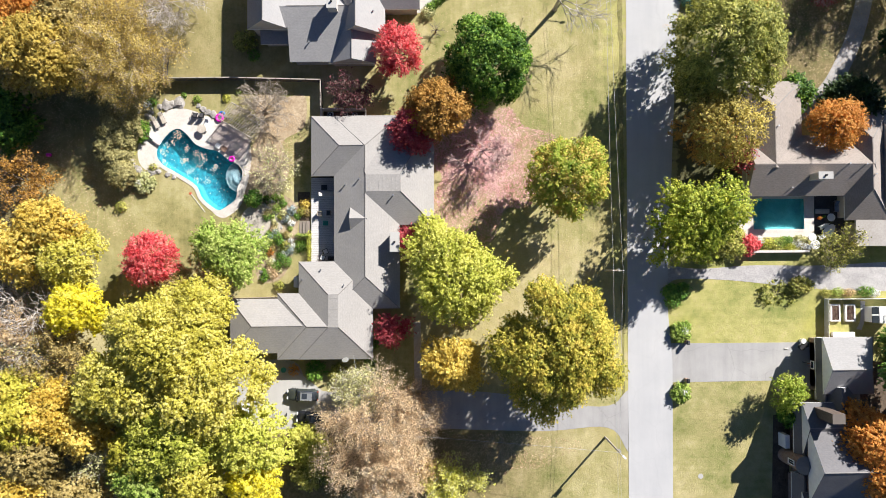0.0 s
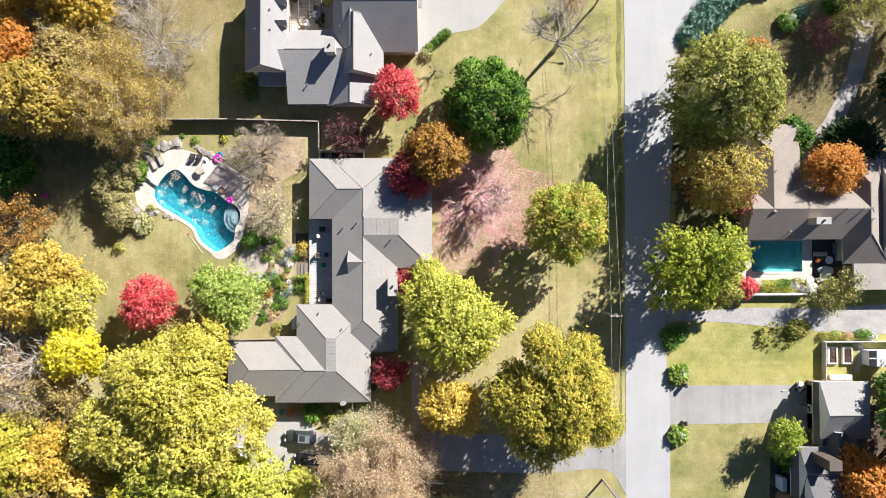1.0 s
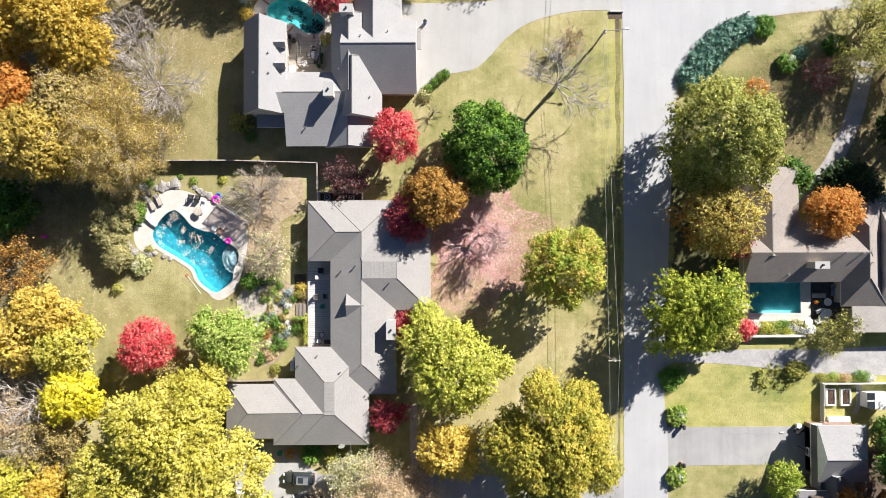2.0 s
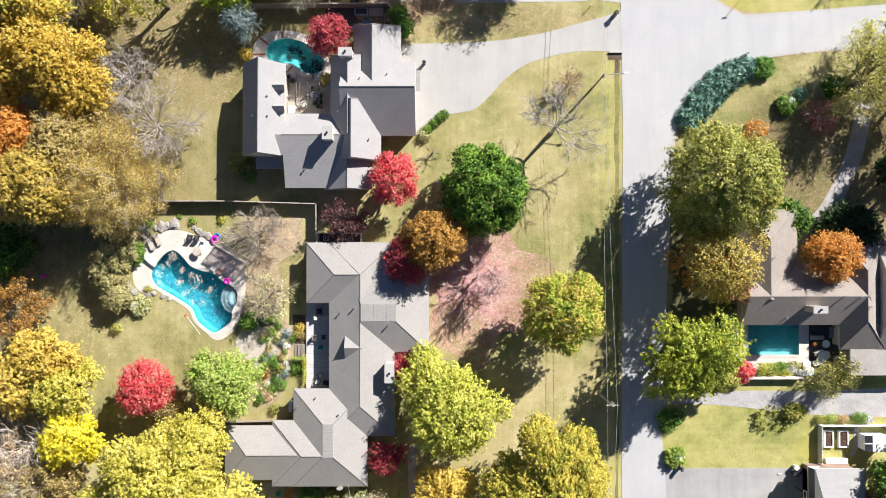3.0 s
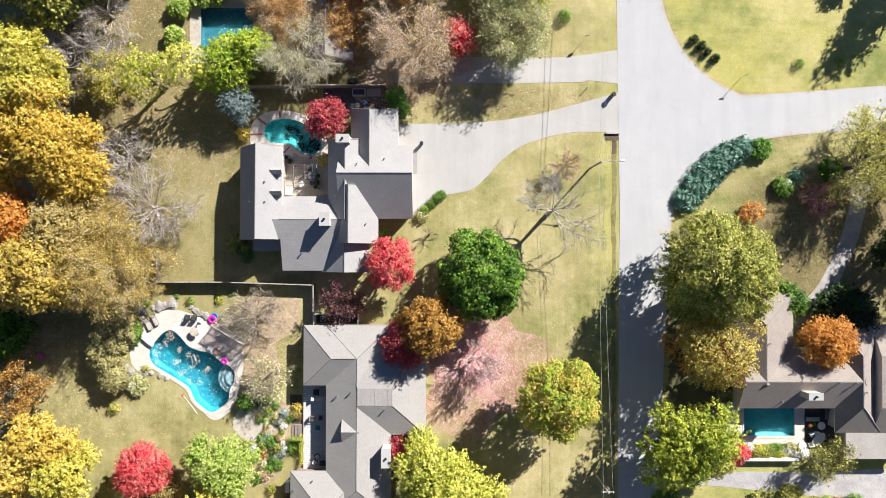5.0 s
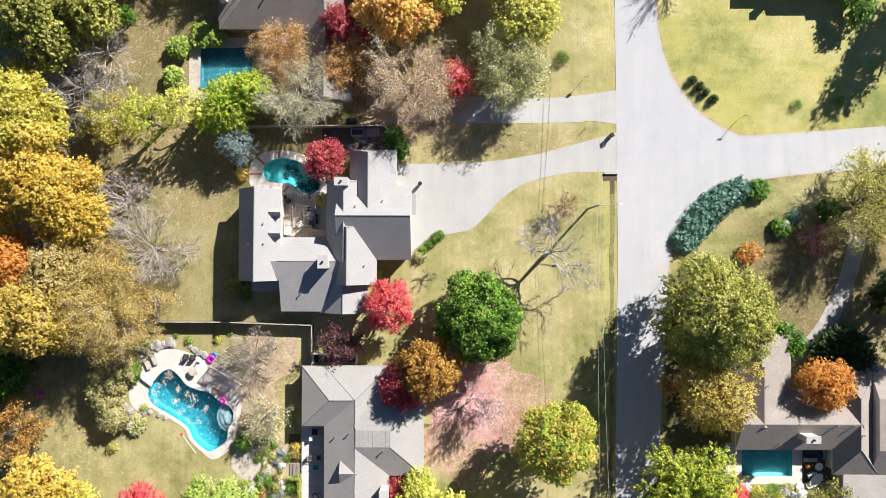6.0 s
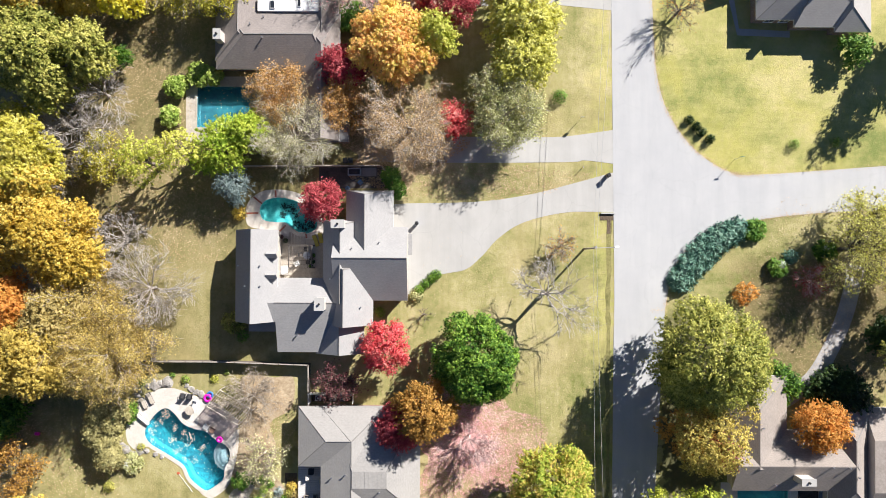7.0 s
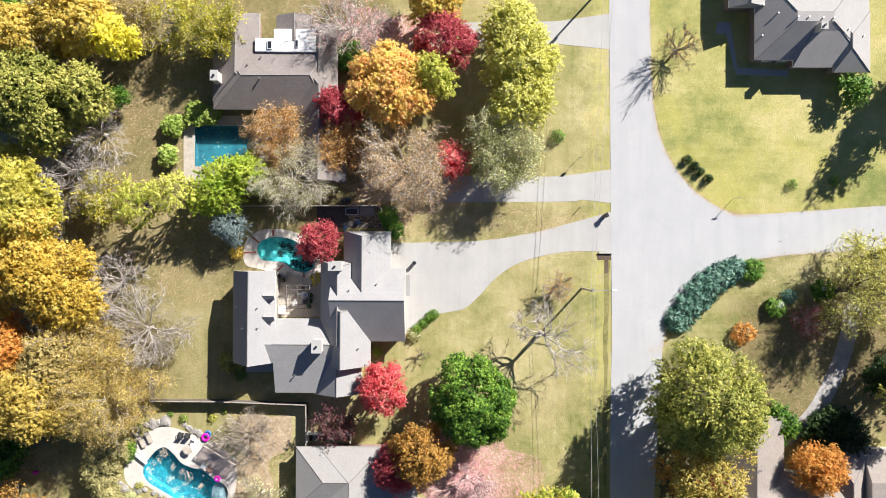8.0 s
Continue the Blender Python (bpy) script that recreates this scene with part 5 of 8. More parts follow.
shrub("olive", (-19.05, -31.72), 3.2, 2.6, "scrubby olive undergrowth beside the drive", None, 0.2, 0.9)
tree("golden", (-53.88, 46.76), 6.0, 13, 1.0, mat=LEAF["ochre"], label="ochre-gold tree at the edge of the woods")
tree("golden", (-49.97, 44.10), 4.4, 11, 0.9, mat=LEAF["ochre"], label="ochre-gold tree at the edge of the woods")
tree("yellow", (-58.86, 57.38), 6.2, 13, 1.0)
tree("golden", (-62.6, 46.2), 4.8, 12, 0.9, mat=LEAF["ochre"], label="ochre-gold tree at the edge of the woods")
tree("golden", (-65.0, 52.0), 4.6, 12, 0.8)
tree("golden", (-56.76, 50.02), 4.6, 12, 0.9, mat=LEAF["ochre"], label="ochre-gold tree at the edge of the woods")
tree("rust", (-60.60, 36.94), 4.4, 11, 1.0)
sparse_tree("haze", (-49.96, 37.47), 6.6, 12, 0.9, PALEBARK, 9, 3, "gold-tan tree losing its leaves", 0.16)
tree("brown", (-53.19, 35.04), 5.6, 12, 0.7)
sparse_tree("haze", (-47.04, 31.58), 6.0, 11, 0.8, BARK, 9, 3, "gold-tan tree losing its leaves", 0.16)
bare_tree((-42.02, 39.74), 5.6, 10, GREYBARK, 9, 4, "bare grey tree at the lawn's edge")
bare_tree((-46.06, 47.29), 4.4, 10, GREYBARK, 7, 4, "bare grey tree at the lawn's edge")
tree("bluegrey", (-28.77, 55.58), 2.6, 5.5, 1.3, 0.16)
shrub("golden", (-28.87, 51.48), 1.1, 1.6, "small yellow shrub beside the pool surround")
tree("crimson", (-15.26, 53.14), 3.0, 6.0, 1.4, 0.18, dome=True)

# the north lots
sparse_tree("tan", (-2.20, 64.64), 6.8, 12, 0.55, PALEBARK, 11, 4, "tan oak with half its leaves fallen", 0.16)
tree("peach", (-4.3, 76.5), 6.0, 10.5, 1.3, dome=True)
tree("yellowgreen", (1.85, 77.82), 3.6, 10, 0.9)
tree("crimson", (3.67, 83.12), 4.4, 9.5, 1.2, 0.2, dome=True)
tree("crimson", (-12.28, 73.19), 3.4, 7.5, 1.1, 0.2)
tree("yellow", (14.82, 81.24), 6.0, 10.5, 0.7, mat=LEAF["lemon"], label="airy lemon-yellow tree in autumn leaf")
tree("yellow", (15.26, 74.53), 5.0, 10, 0.75, mat=LEAF["lemon"], label="airy lemon-yellow tree in autumn leaf")
tree("yellow", (13.12, 85.42), 4.6, 10, 0.65, mat=LEAF["lemon"], label="airy lemon-yellow tree in autumn leaf")
sparse_tree("mist", (13.06, 67.14), 5.6, 9, 1.7, PALEBARK, 12, 4, "thinning grey-green tree with pale branches", 0.17)
tree("red", (5.06, 65.71), 2.8, 6, 0.9, 0.18)
sparse_tree("copper", (-12.25, 68.48), 3.8, 8, 1.8, PALEBARK, 9, 3, "copper-tan tree losing leaves", 0.15)
sparse_tree("copper", (-21.78, 69.65), 4.6, 8, 1.7, PALEBARK, 9, 4, "orange-tinted tree losing leaves", 0.15)
sparse_tree("greyolive", (-19.74, 62.99), 5.8, 10, 1.0, PALEBARK, 11, 4, "pale grey-green tree losing leaves", 0.095)
shrub("green", (-10.91, 82.12), 2.3, 2.4, "rounded green shrub beside the house")
sparse_tree("pink", (-10.81, 86.19), 6.0, 9, 0.12, PALEBARK, 10, 4, "pale bare tree over pink fallen leaves", 0.16)
tree("golden", (2.21, 90.00), 4.4, 10, 1.0)
tree("lime", (-29.88, 60.91), 5.0, 8, 0.6, 0.24, mat=LEAF["limeyellow"])
tree("lime", (-25.96, 63.44), 3.0, 8.5, 0.9, 0.24, mat=LEAF["limeyellow"])
tree("yellowgreen", (-41.1, 59.0), 3.4, 11, 0.5, 0.24, low=0.5, core=0.1)
tree("yellowgreen", (-35.7, 60.3), 3.1, 11, 0.5, 0.24, low=0.5, core=0.1)
sparse_tree("oliveyellow", (-49.03, 59.73), 4.0, 7, 0.8, PALEBARK, 8, 3, "thin yellowing tree with pale limbs", 0.2)
bare_tree((-53.11, 64.53), 6.0, 11, GREYBARK, 9, 4)
bare_tree((-56.65, 60.50), 5.0, 11, GREYBARK, 8, 4)
bare_tree((-49.58, 69.91), 4.4, 9, GREYBARK, 8, 4)
tree("olive", (-56.08, 74.27), 7.0, 14, 1.0)
tree("olive", (-49.36, 74.97), 4.4, 12, 1.0)
tree("olive", (-54.66, 70.01), 4.4, 12, 1.0)
tree("yellow", (-58.68, 60.97), 5.6, 13, 1.0)
tree("golden", (-57.25, 55.28), 4.8, 12, 1.0, mat=LEAF["ochre"], label="ochre-gold tree at the edge of the woods")
tree("golden", (-50.28, 86.06), 6.2, 13, 1.0)
tree("bright", (-45.33, 83.20), 3.4, 11, 1.0)
tree("golden", (-57.66, 83.15), 5.2, 12, 0.9)
sparse_tree("oliveyellow", (-30.52, 85.29), 4.4, 10, 1.0, PALEBARK, 9, 3, "thinning yellow-green tree beside the house", 0.2)
sparse_tree("oliveyellow", (-37.67, 86.75), 5.0, 9, 0.5, PALEBARK, 8, 3)
sparse_tree("brown", (-43.75, 87.59), 5.0, 9, 0.5, PALEBARK, 8, 3)
tree("darkgreen", (-46.52, 75.51), 1.6, 4.5, 1.6, 0.16)
for p, r in (((-35.17, 73.15), 1.7), ((-38.78, 71.37), 1.6), ((-39.63, 66.59), 1.5), ((-32.95, 72.90), 1.3)):
    shrub("lime", p, r, 1.8, "broad-leaved lime-green shrub beside the terrace", None, 0.2)
for p, r in (((-4.93, 57.22), 1.5), ((-3.86, 55.11), 1.3)):
    shrub("darkgreen", p, r, 2.6, "clipped dark green shrub beside the wall", LEAF["green"], 0.13)

# the east side
tree("olive", (42.1, 30.5), 7.8, 16.5, 1.2, 0.24, mat=LEAF["mossy"], low=0.1, dome=True, bunch=0.7, core=0.4)
tree("olive", (38.9, 26.2), 3.4, 9, 0.8, core=0.3)
tree("brown", (41.91, 18.45), 6.0, 13, 0.65, 0.22, mat=LEAF["bronze"], core=0.1, label="thinning tree in mixed olive and red")
tree("russet", (40.77, 18.33), 4.4, 8, 0.5, core=0.1)
sparse_tree("crimson", (45.80, 15.74), 3.0, 9.4, 0.6, BARK, 7, 3, "thin red-leaved tree among others", 0.2)
tree("yellowgreen", (36.8, 5.7), 5.5, 13, 0.8, 0.25, mat=LEAF["midgreen"], bunch=0.75, core=0.2)
tree("yellowgreen", (40.04, 6.84), 4.4, 14, 0.75, 0.25, mat=LEAF["midgreen"], bunch=0.75, core=0.2)
tree("green", (35.51, 2.18), 3.6, 11, 0.75, 0.25, mat=LEAF["midgreen"], bunch=0.7, core=0.2)
tree("olive", (42.59, 2.20), 3.2, 7, 1.0)
shrub("red", (48.16, 1.95), 1.6, 2.2, "bright red shrub beside the pool wall")
tree("rust", (59.80, 19.61), 3.7, 8.0, 1.3, 0.2, dome=True)
# thickets here use the shade-darkened leaves instead of cast tree shade
tree("darkgreen", (65.03, 23.44), 4.4, 3.6, 1.2, mat=LEAF["shadegreen"], label="low dark evergreen thicket beside the house")
tree("darkgreen", (55.90, 25.33), 2.6, 3.2, 1.2)
tree("darkgreen", (62.74, 24.42), 3.0, 3.4, 1.2, mat=LEAF["shadegreen"], label="low dark evergreen thicket beside the house")
sparse_tree("olive", (60.61, 1.29), 3.4, 6, 0.5, BARK, 9, 3, "thin olive tree beside the patio", 0.18)
tree("green", (52.4, -20.2), 2.6, 6.5, 1.1, 0.18, mat=LEAF["leafgreen"], label="light green young tree on the lawn")
tree("rust", (62.5, -26.5), 5.4, 11, 1.3)
tree("rust", (63.67, -31.21), 4.6, 11, 1.0)
tree("rust", (70.2, -23.2), 5.0, 12, 1.0)
tree("green", (69.4, -12.6), 4.4, 13, 1.3, low=0.12)
tree("green", (66.6, -16.4), 4.0, 14, 1.3)
shrub("lime", (37.91, -11.31), 1.5, 1.2, "round green shrub with white blooms at the drive")
shrub("white", (38.26, -11.14), 0.85, 1.6, "cluster of white blooms on a shrub", None, 0.1)
shrub("lime", (37.66, -20.73), 1.4, 1.1, "round green shrub with white blooms at the drive")
shrub("white", (38.02, -20.56), 0.75, 1.5, "cluster of white blooms on a shrub", None, 0.1)
for i in range(7):
    f = i / 6
    a, b = (40.62, 41.40), (49.48, 49.19)
    shrub("bluegreen", (a[0] + (b[0] - a[0]) * f, a[1] + (b[1] - a[1]) * f + 1.3 * math.sin(f * 3.14)), 2.5 - 0.9 * abs(f - 0.35), 1.3, "spreading blue-green juniper at the street corner", None, 0.5, 1.5, (1, 1), 40, "juniper", "junipers on the corner bank", 0.3)
shrub("lime", (51.97, 49.20), 1.6, 1.3, "bright green shrub at the bank's end", LEAF["green"])
shrub("green", (55.6, 43.3), 1.4, 1.4, "green shrub with white blooms")
shrub("white", (56.0, 43.75), 0.8, 1.9, "cluster of white blooms on a shrub", None, 0.1)
shrub("white", (62.8, 46.4), 0.7, 1.9, "cluster of white blooms on a shrub", None, 0.1)
shrub("bluegrey", (57.8, 45.0), 1.25, 1.2, "blue-grey low conifer in the border", LEAF["bluegreen"])
shrub("russet", (50.57, 39.24), 1.7, 1.5, "red-brown shrub in the border", LEAF["rust"], 0.13, 0.8)
sparse_tree("crimson", (60.6, 41.3), 2.5, 3.0, 0.45, PINKBARK, 8, 3, "thin red-leaved shrubby tree under the trees", 0.13)
shrub("green", (62.99, 45.97), 1.6, 1.5, "dark green shrub under the bare tree", LEAF["darkgreen"])
sparse_tree("lemon", (65.6, 46.2), 6.0, 12, 0.55, BARK, 8, 4, "half-bare tree with pale yellow leaves", 0.16)
sparse_tree("lemon", (69.0, 51.2), 5.0, 12, 0.5, BARK, 7, 3, "half-bare tree with pale yellow leaves", 0.18)
sparse_tree("rust", (39.78, 83.28), 3.6, 6, 0.06, BARK, 8, 3, "small bare tree beside the street", 0.14)
for p in ((41.88, 66.51), (42.95, 65.54), (43.84, 64.56), (45.18, 63.50)):
    shrub("darkgreen", p, 0.75, 1.3, "small dark rounded shrub in a lawn row", LEAF["shadegreen"], 0.13, 4, (1, 1), 0, "shrub", "row of lawn shrubs")
shrub("green", (58.34, 62.76), 0.9, 1.2, "small rounded shrub on the corner lawn", None, 0.1)
shrub("darkgreen", (64.91, 63.15), 0.9, 1.4, "small dark conifer on the corner lawn", None, 0.1)
shrub("green", (21.48, 70.07), 1.2, 1.8, "small upright green shrub on the lawn", None, 0.12)
tree("green", (66.8, 77.3), 2.2, 4.0, 0.9)
tree("darkgreen", (76.0, 79.6), 3.0, 9, 1.0, low=0.05, label="tall dark conifer beside the corner house")
tree("darkgreen", (78.6, 80.4), 2.9, 14, 1.0, low=0.05, label="tall dark conifer beside the corner house")
tree("darkgreen", (81.6, 81.4), 3.2, 18, 1.0, low=0.05, label="tall dark conifer beside the corner house")
sparse_tree("brown", (75.4, 35.6), 4.0, 8, 0.7, BARK, 8, 3)
sparse_tree("brown", (72.6, 43.2), 4.4, 12, 1.0, PALEBARK, 8, 3)
tree("darkgreen", (70.4, 33.2), 2.6, 6, 1.0, mat=LEAF["shadegreen"])
tree("olive", (70.8, -14.3), 5.4, 13, 1.4)
tree("rust", (73.2, -22.6), 6.0, 12, 0.8)
tree("olive", (73.2, 31.5), 5.5, 13, 0.7)
tree("darkgreen", (-63.74, 24.18), 3.8, 7, 0.9)
tree("darkgreen", (-63.79, 19.70), 3.4, 6, 0.9)
tree("darkgreen", (-62.58, 87.99), 3.4, 8, 0.9)
sparse_tree("rust", (21.54, 46.53), 2.6, 4.6, 0.2, TWIG, 10, 3, "twiggy russet thicket beside the bare tree", 0.12)
bare_tree((-64.76, -2.19), 4.8, 11, TWIG, 8, 4, "pale bare tree among the woods")
bare_tree((-45.30, 39.56), 5.6, 8.5, TWIG, 8, 4, "pale bare tree among the woods")
bare_tree((-53.98, 39.74), 4.8, 11, TWIG, 8, 4, "pale bare tree among the woods")
sparse_tree("greyolive", (-60.44, -14.90), 5.0, 11, 0.4, PALEBARK, 9, 3)
shrub("darkgreen", (53.57, -24.16), 1.5, 3.2, "tall dark green shrub against the wall", None, 0.13, 3)


# ---- fences and walls ----
def fence(points, h, mat, label, name="fence", panel=2.4, thick=0.05, cap=None):
    """Posts and boarded panels along a line."""
    x0, y0 = points[0]
    e = base(name, x0, y0, 0, label, "fence")
    for (ax, ay), (bx, by) in zip(points, points[1:]):
        d = Vector((bx - ax, by - ay, 0))
        n = max(1, round(d.length / panel))
        ang = math.atan2(d.y, d.x)
        for i in range(n):
            p = Vector((ax - x0, ay - y0, 0)) + d * i / n
            bm = bmesh.new()
            k = max(3, round(d.length / n / 0.3))
            w = d.length / n / k
            rows = []
            for j in range(k):
                for x in (j * w + 0.01, (j + 1) * w - 0.01):
                    y, top = 0.012 * (j % 2), h - 0.02 * (j * 7 % 3)
                    rows.append([bm.verts.new((x, y - thick / 2, 0.03)), bm.verts.new((x, y + thick / 2, 0.03)), bm.verts.new((x, y + thick / 2, top)), bm.verts.new((x, y - thick / 2, top))])
            for p_, q_ in zip(rows, rows[1:]):
                for c in range(4):
                    bm.faces.new((p_[c], q_[c], q_[(c + 1) % 4], p_[(c + 1) % 4]))
            bm.faces.new(rows[0])
            bm.faces.new(rows[-1])
            o = part("fence_panel", bm, mat, e)
            o.matrix_local = Matrix.Translation(p) @ pose(0, 0, 0, 0, 0, math.degrees(ang))
            o = boxed("post", -0.06, -0.06, 0, 0.06, 0.06, h + 0.1, mat, e)
            o.matrix_local = Matrix.Translation(p) @ pose(0, 0, 0, 0, 0, math.degrees(ang))
            if cap:
                o = boxed("cap_rail", 0, -0.08, h - 0.01, d.length / n, 0.08, h + 0.04, cap, e)
                o.matrix_local = Matrix.Translation(p) @ pose(0, 0, 0, 0, 0, math.degrees(ang))
    return e


fence([(-41.65, 33.24), (-41.88, 28.36), (-31.26, 28.36), (-17.58, 27.92), (-17.56, 21.65)], 1.6, DARKWOOD, "dark weathered board fence between two gardens", cap=PALEWOOD)
fence([(-48.68, 28.01), (-41.88, 28.36)], 1.3, DARKWOOD, "low dark board fence by the woods")
fence([(-17.46, 21.99), (-17.46, 23.39), (-10.68, 23.34), (-10.68, 21.94)], 1.8, TRIM, "pale painted screen fence enclosing a service yard")
tagged(flat("service_yard", [(-17.3, 21.95), (-17.3, 23.3), (-10.8, 23.25), (-10.8, 21.95)], -0.01, 0.014, EARTH), "dark bare floor of a fenced service yard", "yard", kind="structure")
for p, w in (((-16.2, 22.65), 0.42), ((-13.9, 22.6), 0.36), ((-12.4, 22.55), 0.36)):
    ac = base("air_conditioner", *p, 0.014, "grey air-conditioning unit in the screened yard", "air conditioner", "yard condensers")
    boxed("housing", -w, -w, 0, w, w, 0.85, METAL, ac, "", 0.04)
    part("fan_grille", rod(bmesh.new(), (0, 0, 0.85), (0, 0, 0.88), w * 0.8, None, 20), BLACKMETAL, ac)
    part("fan_hub", rod(bmesh.new(), (0, 0, 0.88), (0, 0, 0.9), w * 0.3, None, 12), WHITE, ac)
fence([(-29.77, 58.76), (-16.06, 58.86), (-6.52, 58.89), (-5.78, 58.08)], 1.8, WOOD, "weathered board fence behind the pool garden", cap=PALEWOOD)
fence([(-15.61, 59.10), (-15.63, 61.94)], 1.7, WOOD, "short weathered board fence beside the shed")
fence([(60.24, -12.27), (60.33, -6.50), (65.78, -6.50), (72.45, -6.47)], 1.2, TRIM, "white painted picket fence round a kitchen garden", panel=2.0)
fence([(-31.60, -5.78), (-26.13, -5.64), (-23.53, -5.58)], 1.2, WOOD, "short weathered fence beside the house")
ax, ay = (49.07, 0.92)
bx, by = (57.59, 0.82)
wall_e = base("garden_wall", ax, ay, 0, "low white rendered garden wall beside gravel", "wall")
boxed("wall_face", 0, -0.12, 0, bx - ax, 0.12, 0.95, SIDING, wall_e)
boxed("wall_cap", -0.05, -0.18, 0.95, bx - ax + 0.05, 0.18, 1.03, COPING, wall_e)


# ---- pergolas, decks, garden furniture ----
def pergola(corners, h, slats, mat, label, cross=0, thick=0.055, purlin=0.05):
    """Posts, two beams and a row of slats over a four-cornered plan."""
    A, B, C, D = [Vector((*c, 0)) for c in corners]
    o = (A + B + C + D) / 4
    e = base("pergola", o.x, o.y, 0, label, "pergola")
    A, B, C, D = A - o, B - o, C - o, D - o
    up = Vector((0, 0, h))
    for p in (A, B, C, D):
        part("post", rod(bmesh.new(), p, p + up, 0.08, None, 4), mat, e)
    for p, q in ((A, D), (B, C)):
        part("beam", rod(bmesh.new(), p + up, q + up, 0.1, None, 4), mat, e)
    for i in range(slats):
        f = i / (slats - 1)
        p, q = A.lerp(D, f), B.lerp(C, f)
        k = (q - p) * 0.05
        part("slat", rod(bmesh.new(), p - k + up * 1.05, q + k + up * 1.05, thick, None, 4), mat, e)
    for i in range(cross):
        f = (i + 0.5) / cross
        part("purlin", rod(bmesh.new(), A.lerp(B, f) + up * 1.1, D.lerp(C, f) + up * 1.1, purlin, None, 4), mat, e)
    return e


pergola([(-33.02, 21.76), (-30.95, 24.21), (-25.91, 21.13), (-28.07, 18.84)], 2.4, 17, PALEWOOD, "weathered timber pergola over the brick terrace", 2)
pergola([(-20.53, 46.45), (-17.00, 46.46), (-16.98, 42.98), (-20.51, 42.97)], 2.3, 7, GREYTIMBER, "dark grey timber pergola in the courtyard", 3, 0.028, 0.03)


def deck(c1, c2, z, label, board=0.3, along_x=True):
    x0, x1 = sorted((c1[0], c2[0]))
    y0, y1 = sorted((c1[1], c2[1]))
    e = base("deck", (x0 + x1) / 2, (y0 + y1) / 2, 0, label, "deck")
    w, d = (x1 - x0) / 2, (y1 - y0) / 2
    boxed("frame", -w + 0.04, -d + 0.04, 0.0, w - 0.04, d - 0.04, z - 0.04, DARKWOOD, e)
    n = int(2 * d / board)
    for i in range(n):
        y = -d + i * board
        boxed("board", -w, y + 0.012, z - 0.04, w, y + board - 0.012, z + 0.004 * (i % 3), DECK, e)
    return e


deck((-19.26, 13.09), (-15.24, -0.88), 0.4, "weathered grey timber deck beside the house", 0.28)
bm = bmesh.new()
stair = base("garden_stair", *(-20.33, 5.18), 0, "short weathered timber steps down from the deck", "stairs")
for i in range(3):
    boxed("tread", 0.55 - 0.55 * i - 0.3, -0.95, 0.0, 0.55 - 0.55 * i + 0.22, 0.95, 0.36 - 0.12 * i, WOOD, stair)


def seat_chair(at, turn, frame, cushion, label, group="", w=0.62, z=0.0):
    """A low armchair with a cushion, back and legs."""
    e = base("garden_chair", *at, z, label, "chair", group, turn)
    boxed("seat", -w / 2, -w / 2, 0.3, w / 2, w / 2, 0.38, frame, e)
    boxed("cushion", -w / 2 + 0.05, -w / 2 + 0.05, 0.38, w / 2 - 0.05, w / 2 - 0.05, 0.48, cushion, e, "", 0.03)
    b = boxed("backrest", -w / 2, w / 2 - 0.08, 0.38, w / 2, w / 2, 0.85, frame, e)
    for sx in (-1, 1):
        boxed("armrest", sx * w / 2 - 0.04, -w / 2, 0.55, sx * w / 2 + 0.04, w / 2, 0.6, frame, e)
        for sy in (-1, 1):
            boxed("leg", sx * (w / 2 - 0.04) - 0.025, sy * (w / 2 - 0.04) - 0.025, 0, sx * (w / 2 - 0.04) + 0.025, sy * (w / 2 - 0.04) + 0.025, 0.56, frame, e)
    return e


def lounger(at, turn, frame, cushion, label, z=0.0, length=1.95):
    e = base("sun_lounger", *at, z, label, "sun lounger", "", turn)
    boxed("frame", -0.33, -length / 2, 0.26, 0.33, length / 2, 0.32, frame, e)
    boxed("mattress", -0.3, -length / 2 + 0.02, 0.32, 0.3, length * 0.18, 0.4, cushion, e, "", 0.03)
    o = boxed("backrest", -0.3, 0, 0, 0.3, length * 0.32, 0.08, cushion, e, "", 0.03)
    o.matrix_local = pose(0, length * 0.18, 0.34, 35, 0, 0)
    for sx in (-1, 1):
        for sy in (-1, 1):
            boxed("leg", sx * 0.28 - 0.025, sy * length * 0.42 - 0.025, 0, sx * 0.28 + 0.025, sy * length * 0.42 + 0.025, 0.27, frame, e)
    return e


def round_table(at, r, top, label, z=0.0, h=0.72, squash=1.0, turn=0):
    e = base("garden_table", *at, z, label, "table", "", turn)
    bm = bmesh.new()
    bmesh.ops.create_cone(bm, cap_ends=True, segments=28, radius1=r, radius2=r * 0.98, depth=0.04, matrix=Matrix.Translation((0, 0, h)) @ Matrix.Diagonal((1, squash, 1, 1)))
    part("tabletop", bm, top, e)
    part("column", rod(bmesh.new(), (0, 0, 0.03), (0, 0, h), 0.05), BLACKMETAL, e)
    part("foot", rod(bmesh.new(), (0, 0, 0), (0, 0, 0.04), r * 0.45, None, 16), BLACKMETAL, e)
    return e


def pot(at, r, h, mat, kind, label, z=0.0):
    e = base("potted_plant", *at, z, label, "potted plant")
    bm = bmesh.new()
    bmesh.ops.create_cone(bm, cap_ends=True, segments=16, radius1=r * 0.7, radius2=r, depth=h, matrix=pose(0, 0, h / 2))
    part("pot", bm, mat, e)
    n = 90
    d = unit(n)
    d[:, 2] = np.abs(d[:, 2])
    sprays("foliage", d * r * 1.25 * RNG.uniform(0.5, 1, (n, 1)) + np.array([0, 0, h]), d, 0.11, LEAF[kind], e)
    return e


